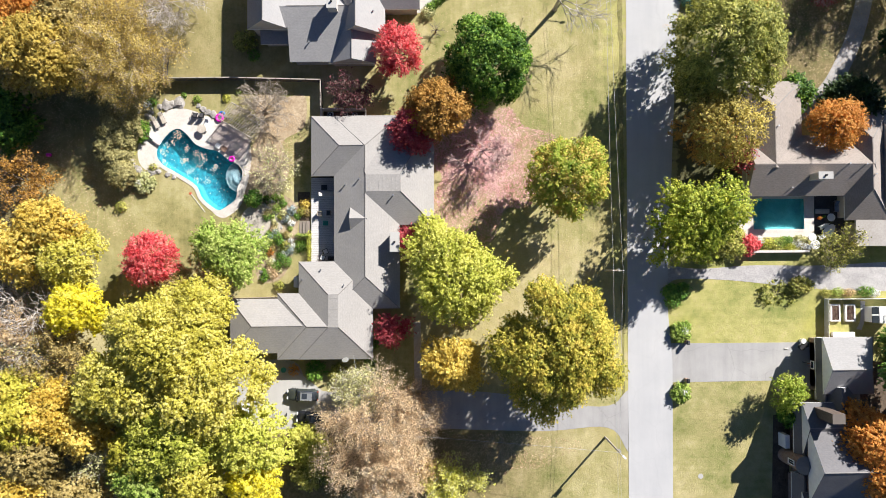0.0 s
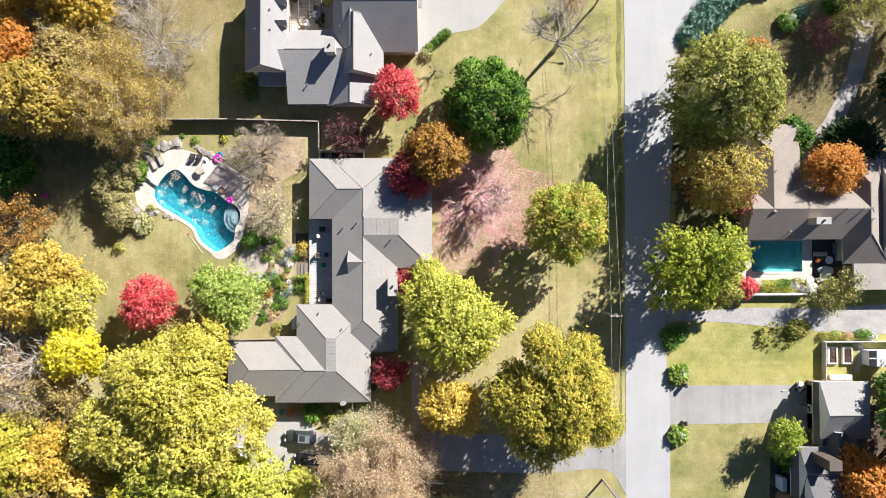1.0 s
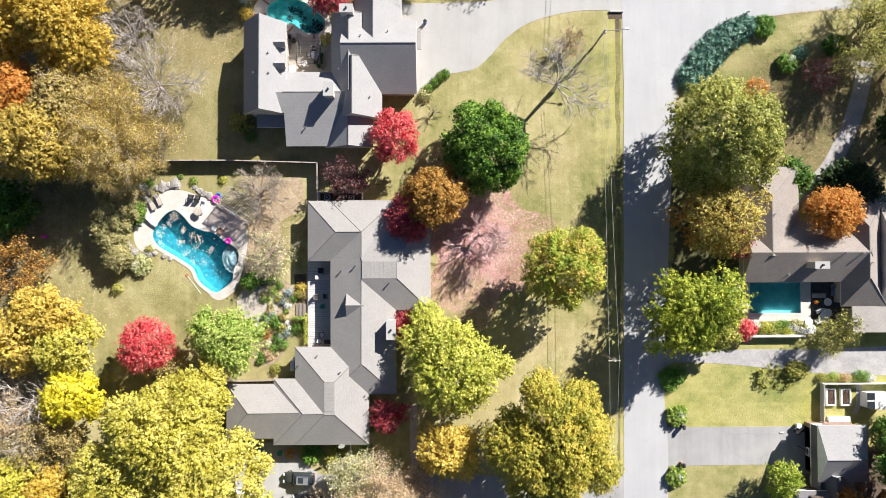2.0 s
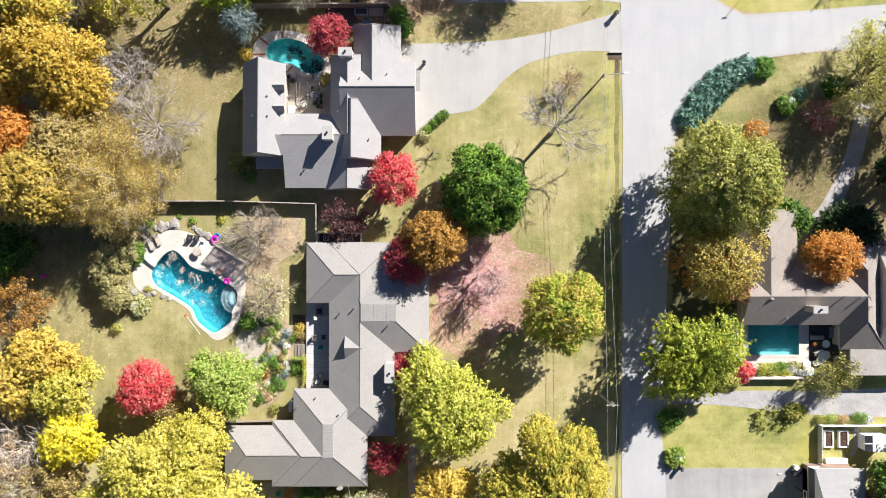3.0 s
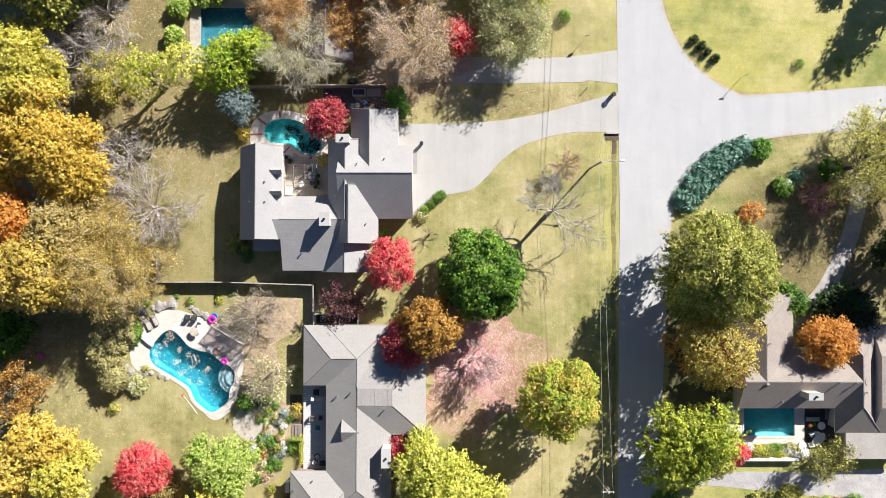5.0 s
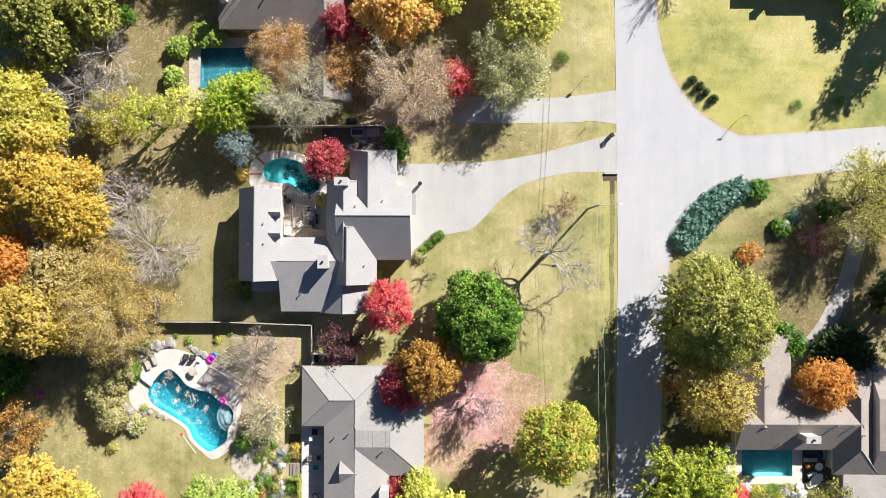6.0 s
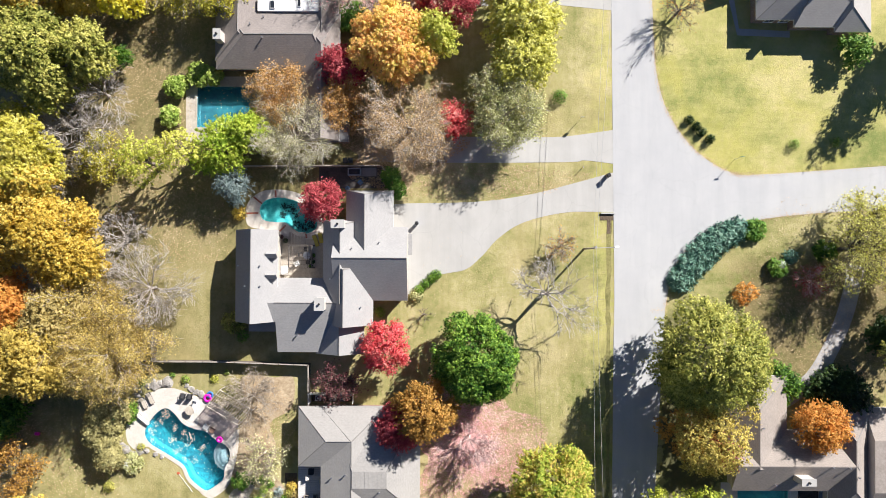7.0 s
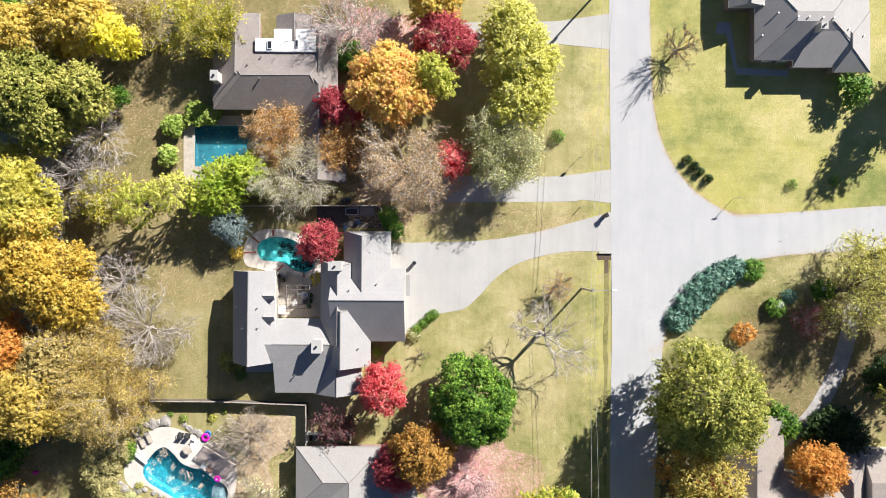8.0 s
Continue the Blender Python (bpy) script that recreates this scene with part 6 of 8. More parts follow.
# on the ranch house deck
DZ = 0.41
seat_chair((-16.99, 1.39), 20, BLACKMETAL, WHITE, "black garden chair with white cushion on the deck", "deck chairs", 0.75, DZ)
seat_chair((-17.43, 0.40), 160, BLACKMETAL, WHITE, "black garden chair with white cushion on the deck", "deck chairs", 0.75, DZ)
seat_chair((-16.93, 5.76), 0, TEALPAINT, TEALPAINT, "teal painted garden chair on the deck", "", 0.7, DZ)
seat_chair((-17.86, 7.23), 90, WOOD, CUSHION_G, "weathered wooden chair on the deck", "deck chairs", 0.7, DZ)
seat_chair((-16.49, 7.33), 270, WOOD, CUSHION_G, "weathered wooden chair on the deck", "deck chairs", 0.7, DZ)
lounger((-16.92, 10.26), 90, WHITE, COPING, "cream cushioned lounger on the deck", DZ, 2.4)
seat_chair((-17.15, 11.31), 180, BLACKMETAL, CUSHION_G, "dark cushioned chair beside the house", "deck chairs", 0.8, DZ)
grill = base("barbecue", *(-16.03, 0.33), DZ, "black covered barbecue beside the wall", "barbecue")
boxed("cabinet", -0.5, -0.3, 0.05, 0.5, 0.3, 0.85, BLACKMETAL, grill, "", 0.03)
part("lid", rod(bmesh.new(), (-0.5, 0, 0.85), (0.5, 0, 0.85), 0.28, None, 12), BLACKMETAL, grill)

cabinet = base("utility_cabinet", -21.5, -3.3, 0, "white metal utility cabinet against the house wall", "cabinet")
boxed("housing", -0.3, -0.8, 0.05, 0.3, 0.8, 1.3, WHITE, cabinet, "", 0.03)
boxed("plinth", -0.4, -0.95, 0, 0.4, 0.95, 0.05, CONCRETE, cabinet)

# by the freeform pool
lounger((-43.61, 21.69), 25, CUSHION_G, PAVING, "brown cushioned sun lounger on the terrace", 0.02)
lounger((-42.58, 22.42), 25, CUSHION_G, PAVING, "brown cushioned sun lounger on the terrace", 0.02)
seat_chair((-37.41, 22.83), 170, BLACKMETAL, CUSHION_G, "black wicker chair on the pool terrace", "terrace chairs", 0.75, 0.02)
seat_chair((-36.35, 22.74), 170, BLACKMETAL, CUSHION_G, "black wicker chair on the pool terrace", "terrace chairs", 0.75, 0.02)
board = base("diving_board", *(-43.80, 19.23), 0.02, "grey diving board reaching over the pool", "diving board", "", -38)
boxed("plank", -1.2, -0.25, 0.42, 1.4, 0.25, 0.49, WHITE, board, "", 0.02)
boxed("stand", -1.1, -0.28, 0, -0.2, 0.28, 0.42, METAL, board)
lounger((-35.64, 21.34), -15, WHITE, WHITE, "white sun lounger on the pool terrace", 0.02)
round_table((-36.23, 20.60), 0.7, PAVING, "tan round table on the pool terrace", 0.02)
for p, m, t in (((-33.80, 17.97), WHITE, "white square stool on the brick terrace"), ((-32.83, 17.46), BRICK, "brown square stool on the brick terrace")):
    st = base("stool", *p, 0.05, t, "stool", "", -30)
    boxed("seat", -0.4, -0.4, 0.3, 0.4, 0.4, 0.42, m, st, "", 0.02)
    for sx in (-0.34, 0.34):
        for sy in (-0.34, 0.34):
            boxed("leg", sx - 0.03, sy - 0.03, 0, sx + 0.03, sy + 0.03, 0.3, m, st)


def float_ring(at, r, mat, label, z=0.12):
    bm = bmesh.new()
    n, m = 18, 8
    vs = [[bm.verts.new(((r + r * 0.42 * math.cos(b)) * math.cos(a), (r + r * 0.42 * math.cos(b)) * math.sin(a), z + r * 0.35 * math.sin(b))) for b in [2 * math.pi * j / m for j in range(m)]] for a in [2 * math.pi * i / n for i in range(n)]]
    for i in range(n):
        for j in range(m):
            bm.faces.new((vs[i][j], vs[(i + 1) % n][j], vs[(i + 1) % n][(j + 1) % m], vs[i][(j + 1) % m]))
    o = part("pool_float", bm, mat, None, "", True)
    o.location = (*at, 0.05)
    return tagged(o, label, "pool float")


float_ring((-31.73, 15.95), 0.36, MAGENTA, "magenta inflatable ring on the terrace")
float_ring((-33.63, 22.42), 0.5, MAGENTA, "magenta inflatable ring under the pergola")
float_ring((-33.28, 22.95), 0.4, BLUEPAINT, "blue inflatable ring under the pergola")
pole_ = base("skimmer_pole", *(-37.07, 9.22), 0.02, "long white pool skimmer pole lying on grass", "skimmer pole")
a, b = (-38.11, 10.56), (-35.95, 7.74)
o = (-37.07, 9.22)
part("handle", rod(bmesh.new(), (a[0] - o[0], a[1] - o[1], 0.03), (b[0] - o[0], b[1] - o[1], 0.03), 0.035), WHITE, pole_)
boxed("net", a[0] - o[0] - 0.25, a[1] - o[1] - 0.1, 0, a[0] - o[0] + 0.15, a[1] - o[1] + 0.2, 0.05, REDPAINT, pole_, "red net head")

# in the courtyard
lounger((-16.79, 47.25), 18, WOOD, CUSHION_Y, "mustard cushioned sun lounger in the courtyard", 0.02)
lounger((-16.02, 47.70), 10, WOOD, CUSHION_Y, "mustard cushioned sun lounger in the courtyard", 0.02, 1.7)
round_table((-18.10, 44.90), 0.6, METAL, "round metal table under the courtyard pergola", 0.02)
for p, turn in (((-19.15, 45.05), 90), ((-17.95, 43.85), 180), ((-18.25, 45.95), 0), ((-17.45, 44.55), -90)):
    seat_chair(p, turn, BLACKMETAL, GREYTIMBER, "dark garden chair under the courtyard pergola", "courtyard chairs", 0.62, 0.02)
seat_chair((-19.7, 43.6), 30, WHITE, WHITE, "white garden chair under the pergola", "", 0.7, 0.02)
side = base("garden_table", -21.6, 42.6, 0.02, "white rectangular garden table in the courtyard corner", "table")
boxed("tabletop", -0.6, -0.7, 0.70, 0.6, 0.7, 0.75, WHITE, side, "", 0.02)
for x in (-0.5, 0.5):
    for y in (-0.6, 0.6):
        part("leg", rod(bmesh.new(), (x, y, 0), (x, y, 0.70), 0.035), WHITE, side)
pot((-21.5, 47.2), 0.42, 0.5, GREYTIMBER, "shadegreen", "dark leafy plant in a pot by the house wall", 0.02)
for p, k in (((-17.13, 44.93), "darkgreen"), ((-17.18, 43.92), "darkgreen"), ((-22.16, 47.83), "maroon"), ((-17.48, 43.24), "darkgreen")):
    pot(p, 0.34, 0.5, CUSHION_G, k, "dark pot with a bushy plant", 0.016)
for i in range(6):
    x0, y0 = (-21.12, 47.54)
    tagged(boxed("paving_slab", x0 + i * 0.46, y0 - 0.8, 0.0, x0 + i * 0.46 + 0.4, y0 + 1.0, 0.032, PALEWOOD), "pale timber walkway slab beside the pool", "paving slab", "walkway slabs")
cx, cy = (-21.26, 51.40)
for k, (p, q) in enumerate((((-27.82, 51.50), (-25.92, 51.57)), ((-26.70, 54.11), (-25.37, 53.05)), ((-23.27, 55.16), (-23.20, 54.11)), ((-18.28, 53.68), (-18.98, 53.05)), ((-21.60, 49.64), (-22.55, 48.69)), ((-18.44, 48.33), (-18.27, 47.63)))):
    d = Vector((q[0] - p[0], q[1] - p[1], 0))
    m = base("brick_band", *p, 0.02, "narrow red brick band across the pool surround", "paving band", "brick bands", math.degrees(math.atan2(d.y, d.x)))
    n = max(3, int(d.length / 0.24))
    for i in range(n):
        boxed("brick", i * d.length / n + 0.008, -0.13, 0, (i + 1) * d.length / n - 0.008, 0.13, 0.05, BRICKRED, m)

# the patio by the rectangular pool
round_table((61.27, 6.12), 0.62, WHITE, "round white garden table on the patio", 0.018)
round_table((60.82, 4.02), 1.3, WHITE, "long oval white garden table", 0.018, 0.72, 0.55, 45)
round_table((58.71, 1.93), 0.75, WHITE, "round white table beside flower beds", 0.018)
round_table((58.31, 3.08), 0.62, WHITE, "round white table beside flower beds", 0.018)
for p, r in (((59.99, 4.65), 30), ((59.75, 3.12), 200), ((60.64, 4.88), 0), ((57.96, 1.54), 90)):
    seat_chair(p, r, WHITE, WHITE, "white garden chair beside the tables", "patio chairs", 0.6, 0.018)
sofa = base("outdoor_sofa", *(60.10, 7.15), 0.018, "grey cushioned outdoor sofa on the patio", "sofa")
boxed("base", -1.1, -0.45, 0.05, 1.1, 0.45, 0.35, CUSHION_G, sofa, "", 0.03)
boxed("cushion", -1.08, -0.42, 0.35, 1.08, 0.3, 0.48, PAVING, sofa, "", 0.05)
boxed("backrest", -1.1, 0.3, 0.35, 1.1, 0.45, 0.8, CUSHION_G, sofa, "", 0.03)
lounger((62.42, 7.90), 0, METAL, CUSHION_B, "blue-grey lounger beside the house wall", 0.018, 1.8)
pot((59.70, 6.06), 0.3, 0.45, REDPAINT, "rust", "terracotta-red pot with a plant", 0.018)
pot((60.34, 6.31), 0.22, 0.35, CUSHION_G, "green", "small dark pot with a plant", 0.018)
for i, (p, k, r) in enumerate((((50.07, 2.66), "white", 0.9), ((51.84, 2.17), "yellowgreen", 1.1), ((53.61, 2.32), "lime", 1.1), ((54.58, 2.64), "green", 0.9), ((56.17, 2.15), "white", 0.8), ((56.67, 2.72), "greyolive", 1.0), ((50.86, 1.53), "olive", 0.9),
                               ((52.79, 1.46), "olive", 0.9), ((55.04, 1.57), "yellowgreen", 0.8), ((57.36, 1.66), "white", 0.6), ((48.94, 1.86), "greyolive", 0.9))):
    shrub(k, p, r, 0.9, "flowering border plant along the garden wall" if k == "white" else "leafy border plant along the garden wall", None, 0.12, 2.5, (1.1, 0.8), 0, "plant", "border plants by the wall")

# the kitchen garden
for c1, c2 in (((61.05, -7.29), (62.55, -9.97)), ((63.32, -7.30), (64.88, -9.98))):
    (x0, y1), (x1, y0) = c1, c2
    cx, cy, w, d = (x0 + x1) / 2, (y0 + y1) / 2, (x1 - x0) / 2, (y1 - y0) / 2
    e = base("raised_bed", cx, cy, 0, "white-edged raised vegetable bed with dark soil", "raised bed", "raised beds")
    for a in ((-w, -d, w, -d + 0.22), (-w, d - 0.22, w, d), (-w, -d + 0.22, -w + 0.22, d - 0.22), (w - 0.22, -d + 0.22, w, d - 0.22)):
        boxed("side_board", a[0], a[1], 0, a[2], a[3], 0.42, TRIM, e)
    boxed("soil", -w + 0.22, -d + 0.22, 0, w - 0.22, d - 0.22, 0.3, EARTH, e)
    n = 150
    c = np.stack([RNG.uniform(-w * .7, w * .7, n), RNG.uniform(-d * .8, d * .8, n), np.full(n, 0.36)], 1)
    tagged(sprays("seedlings", c, unit(n), 0.09, LEAF["maroon" if x0 > 61 else "green"], e), kind="stuff")
tagged(flat("garden_path", curve([(65.93, -6.86), (65.88, -9.63), (65.21, -11.23)]) + curve([(66.00, -11.32), (66.52, -9.78), (66.67, -6.86)]), -0.01, 0.03, CONCRETE), "narrow pale garden path by raised beds", "path", kind="structure")
(x0, y1), (x1, y0) = (61.32, -11.62), (64.57, -12.36)
bench = base("storage_bench", (x0 + x1) / 2, (y0 + y1) / 2, 0, "long white storage bench beside the garage", "bench")
boxed("box", (x0 - x1) / 2, (y0 - y1) / 2, 0, (x1 - x0) / 2, (y1 - y0) / 2, 0.5, WHITE, bench, "", 0.02)
boxed("lid", (x0 - x1) / 2 - 0.04, (y0 - y1) / 2 - 0.04, 0.5, (x1 - x0) / 2 + 0.04, (y1 - y0) / 2 + 0.04, 0.56, WHITE, bench)
(x0, y1), (x1, y0) = (66.36, -7.58), (69.98, -10.17)
shed = base("garden_shed", (x0 + x1) / 2, (y0 + y1) / 2, 0, "small white garden shed with glazed end", "shed")
w, d = (x1 - x0) / 2, (y1 - y0) / 2
boxed("wall", -w + 0.15, -d + 0.15, 0, w - 0.1, d - 0.15, 1.9, SIDING, shed)
boxed("roof", -w + 1.1, -d, 1.9, w, d, 2.02, FLATROOF, shed)
for sy in (-1, 1):
    boxed("roof_pane", -w, sy * d * 0.5 - d * 0.42, 1.9, -w + 1.05, sy * d * 0.5 + d * 0.42, 1.98, GLASS, shed)
boxed("pane_frame", -w - 0.05, -0.08, 1.9, -w + 1.08, 0.08, 2.02, TRIM, shed)

# ---- yards, bins, sheds on the north lot ----
(x0, y1), (x1, y0) = (-11.81, 58.68), (-9.76, 57.54)
for nm, c1, c2, m, lab in (("hot_tub", (-11.78, 58.64), (-9.73, 57.50), CUSHION_G, "dark cased hot tub with pale water"), ("cold_frame", (-9.67, 58.85), (-7.19, 57.29), DARKWOOD, "brown timber planting box")):
    (x0, y1), (x1, y0) = c1, c2
    e = base(nm, (x0 + x1) / 2, (y0 + y1) / 2, 0, lab, nm.replace("_", " "))
    w, d = (x1 - x0) / 2, (y1 - y0) / 2
    for a in ((-w, -d, w, -d + 0.14), (-w, d - 0.14, w, d), (-w, -d + 0.14, -w + 0.14, d - 0.14), (w - 0.14, -d + 0.14, w, d - 0.14)):
        boxed("side_board", a[0], a[1], 0, a[2], a[3], 0.75 if nm == "hot_tub" else 0.4, METAL if nm == "hot_tub" else WOOD, e)
    boxed("filling", -w + 0.14, -d + 0.14, 0, w - 0.14, d - 0.14, 0.62 if nm == "hot_tub" else 0.3, m if nm == "hot_tub" else BRICKPAVE, e)
# same shade-darkened paving as the patio
tagged(flat("service_yard", [(-16.39, 59.16), (-5.93, 59.19), (-5.92, 55.54), (-16.37, 55.51)], -0.01, 0.012, SHADEPAVE), "service yard in shade-darkened paving between fence and house", "yard", kind="structure")
for p in ((-12.17, 59.82), (-11.35, 59.83)):
    b = base("wheeled_bin", *p, 0, "dark wheeled bin beside the fence", "bin", "yard bins")
    boxed("body", -0.32, -0.35, 0.0, 0.32, 0.35, 0.95, BLACKMETAL, b, "", 0.03)
    boxed("lid", -0.34, -0.38, 0.95, 0.34, 0.38, 1.02, CUSHION_G, b)
(x0, y1), (x1, y0) = (-15.48, 65.72), (-11.38, 62.41)
annex = base("shed", (x0 + x1) / 2, (y0 + y1) / 2, 0, "dark flat-roofed garden shed", "shed")
w, d = (x1 - x0) / 2, (y1 - y0) / 2
boxed("wall", -w + 0.2, -d + 0.2, 0, w - 0.2, d - 0.2, 2.4, BRICK, annex)
boxed("roof", -w, -d, 2.4, w, d, 2.6, ROOF_CHAR, annex)
ac = base("air_conditioner", *(-15.26, 63.32), 0, "white air-conditioning cabinet by the shed", "air conditioner")
boxed("housing", -0.85, -0.75, 0, 0.85, 0.75, 1.0, WHITE, ac, "", 0.06)
part("fan_grille", rod(bmesh.new(), (-0.1, 0.1, 1.0), (-0.1, 0.1, 1.04), 0.32, None, 20), METAL, ac)
for p in ((-11.80, 55.45), (-9.82, 56.40)):
    seat_chair(p, 40, BLUEPAINT, CUSHION_B, "blue folding chair on the yard paving", "yard chairs", 0.6, 0.012)
barrel = base("wheeled_bin", *(-0.92, 50.03), 0.025, "round dark blue bin on the driveway", "bin")
part("body", rod(bmesh.new(), (0, 0, 0), (0, 0, 0.9), 0.24, 0.28, 16), BLUEPAINT, barrel)
part("lid", rod(bmesh.new(), (0, 0, 0.9), (0, 0, 0.97), 0.3, None, 16), BLACKMETAL, barrel)
for i, p in enumerate(((-0.47, 39.58), (0.51, 40.56), (1.48, 41.45), (2.19, 41.99))):
    shrub("darkgreen", p, 0.85, 1.2, "low clipped green hedge shrub by the drive", None, 0.11, 4, (1, 1), 0, "shrub", "driveway hedge")
shrub("greyolive", (-0.91, 38.77), 1.2, 1.0, "grey ornamental grass by the drive")
shrub("lime", (-6.66, 36.02), 0.9, 0.8, "low green planting by the wall")
porch = boxed("porch_roof", 0, 0, 2.5, 0.9, 3.2, 2.65, ROOF_SLATE, hn)
q = (-2.39, 45.04)
porch.location = (q[0] - hn.location.x, q[1] - hn.location.y, 0)


# ---- street things ----
def utility_pole(at, h, label, arm=0.0, crossarm=False, turn=0):
    e = base("utility_pole", *at, 0, label, "utility pole", "", turn)
    part("pole", rod(bmesh.new(), (0, 0, -0.1), (0, 0, h), 0.17, 0.12, 10), PALEWOOD, e)
    if crossarm:
        boxed("crossarm", -0.9, -0.06, h - 0.6, 0.9, 0.06, h - 0.48, PALEWOOD, e)
        for x in (-0.75, 0.75):
            part("insulator", rod(bmesh.new(), (x, 0, h - 0.48), (x, 0, h - 0.28), 0.05), WHITE, e)
    if arm:
        part("lamp_arm", rod(bmesh.new(), (0, 0, h - 0.7), (arm, 0, h - 0.3), 0.05), METAL, e)
        head = boxed("lamp_head", arm - 0.35, -0.16, h - 0.38, arm + 0.35, 0.16, h - 0.2, WHITE, e, "pale street lamp head", 0.05)
    part("transformer", rod(bmesh.new(), (0.3, 0.1, h - 1.9), (0.3, 0.1, h - 1.1), 0.2, None, 12), METAL, e)
    return e


POLE_S, POLE_M, POLE_N = (26.03, -27.60), (26.46, -1.81), (25.45, 46.17)
POLE_T, far_pole = (-10.29, -24.84), (27.80, 92.97)
utility_pole(POLE_S, 8.2, "weathered wooden utility pole with a street lamp", 0.9, False, -45)
utility_pole(POLE_M, 7.4, "weathered wooden utility pole with crossarm", 0.0, True)
utility_pole(POLE_N, 7.6, "weathered wooden utility pole with long lamp arm", 3.1, False, 3)
utility_pole(POLE_T, 6.8, "wooden service pole among the tree branches")


def cable(a, b, sag, label, r=0.022):
    a, b = Vector(a), Vector(b)
    bm = bmesh.new()
    n, m = 16, 5
    rings = []
    d = (b - a).normalized()
    u = d.orthogonal().normalized()
    w = d.cross(u)
    for i in range(n + 1):
        f = i / n
        p = a.lerp(b, f) - a - Vector((0, 0, sag * 4 * f * (1 - f)))
        rings.append([bm.verts.new(p + (u * math.cos(2 * math.pi * j / m) + w * math.sin(2 * math.pi * j / m)) * r) for j in range(m)])
    for p, q in zip(rings, rings[1:]):
        for j in range(m):
            bm.faces.new((p[j], p[(j + 1) % m], q[(j + 1) % m], q[j]))
    o = part("cable", bm, CABLE)
    o.location = a
    return tagged(o, label, "cable", "overhead cables")


for dx in (-0.7, 0.7):
    cable((POLE_M[0] + dx, POLE_M[1], 7.0), (POLE_N[0] + dx * 0.3, POLE_N[1], 7.1), 0.5, "thin overhead power cable along the street")
    cable((POLE_M[0] + dx, POLE_M[1], 7.0), (POLE_S[0] + dx * 0.3, POLE_S[1], 7.4), 0.3, "thin overhead power cable along the street")
    cable((POLE_N[0] + dx * 0.3, POLE_N[1], 7.1), (far_pole[0] + dx, far_pole[1], 7.3), 0.4, "thin overhead power cable along the street")
    cable((POLE_S[0] + dx * 0.3, POLE_S[1], 7.6), (POLE_S[0] + 0.5 + dx * 0.3, POLE_S[1] - 60, 7.4), 0.6, "thin overhead power cable along the street")
cable((*POLE_S, 7.9), (*POLE_T, 6.7), 0.3, "thin service cable over the driveway")
cable((*POLE_T, 6.6), (*(-12.29, -14.17), 3.6), 0.2, "thin service cable to the house eave")
utility_pole(far_pole, 7.8, "weathered wooden utility pole with crossarm", 0.0, True)
utility_pole((POLE_S[0] + 0.5, POLE_S[1] - 60), 7.8, "weathered wooden utility pole with crossarm", 0.0, True)


def mailbox(at, label, mat, turn=0, w=0.42, z=1.05):
    e = base("mailbox", *at, 0, label, "mailbox", "", turn)
    boxed("pillar", -0.24, -0.24, 0, 0.24, 0.24, 0.95, BRICK, e)
    boxed("box", -w / 2, -0.36, 0.95, w / 2, 0.3, 1.28, mat, e, "", 0.06)
    boxed("door", -w / 2 + 0.03, -0.385, 0.98, w / 2 - 0.03, -0.36, 1.25, METAL, e)
    return e


mailbox((38.70, -12.99), "brick pillar mailbox beside the asphalt drive", CUSHION_G)
mailbox((38.60, -18.80), "brick pillar mailbox beside the asphalt drive", BLACKMETAL)
mailbox((29.03, 57.68), "black mailbox on a post at the street", BLACKMETAL, 25, 0.6)
sign = base("street_sign", *(49.19, 60.40), 0, "thin metal street sign post on the corner", "street sign")
part("post", rod(bmesh.new(), (0, 0, 0), (0, 0, 2.7), 0.035), METAL, sign)
boxed("plate", -0.35, -0.012, 2.5, 0.35, 0.012, 2.7, TEALPAINT, sign)
for p, lab in (((36.9, 34.5), "thin metal street sign post at the verge"), ((24.70, 66.52), "thin metal post on the verge")):
    e = base("sign_post", *p, 0, lab, "sign post")
    part("post", rod(bmesh.new(), (0, 0, 0), (0, 0, 2.2), 0.035), METAL, e)
    boxed("plate", -0.3, -0.012, 1.7, 0.3, 0.012, 2.25, METAL, e)
stake = base("marker_stake", 25.1, 58.9, 0, "short yellow marker stake on the drive island", "marker stake")
part("stake", rod(bmesh.new(), (0, 0, 0), (0, 0, 0.9), 0.06, 0.05), CUSHION_Y, stake)
part("reflector", rod(bmesh.new(), (0, 0, 0.9), (0, 0, 1.0), 0.09, None, 10), METAL, stake)
hoop = base("basketball_stand", 56.75, -16.2, 0.025, "basketball stand with a white-framed backboard by the garage", "basketball stand")
part("pole", rod(bmesh.new(), (0, 0, 0), (0, 0, 2.9), 0.07), BLACKMETAL, hoop)
bm = bmesh.new()
for y0, y1, z0, z1 in ((-0.6, 0.6, 2.6, 2.7), (-0.6, 0.6, 3.3, 3.4), (-0.6, -0.5, 2.7, 3.3), (0.5, 0.6, 2.7, 3.3)):
    brick_box(bm, -0.32, y0, z0, -0.22, y1, z1)
part("backboard_frame", bm, WHITE, hoop)
boxed("backboard", -0.29, -0.5, 2.7, -0.25, 0.5, 3.3, GLASS, hoop)
boxed("bracket", -0.22, -0.05, 2.8, 0.0, 0.05, 2.88, BLACKMETAL, hoop)
bm = bmesh.new()
for i in range(12):
    p, q = (2 * math.pi * j / 12 for j in (i, i + 1))
    rod(bm, (-0.58 + 0.24 * math.cos(p), 0.24 * math.sin(p), 2.75), (-0.58 + 0.24 * math.cos(q), 0.24 * math.sin(q), 2.75), 0.02, None, 5)
part("rim", bm, REDPAINT, hoop)
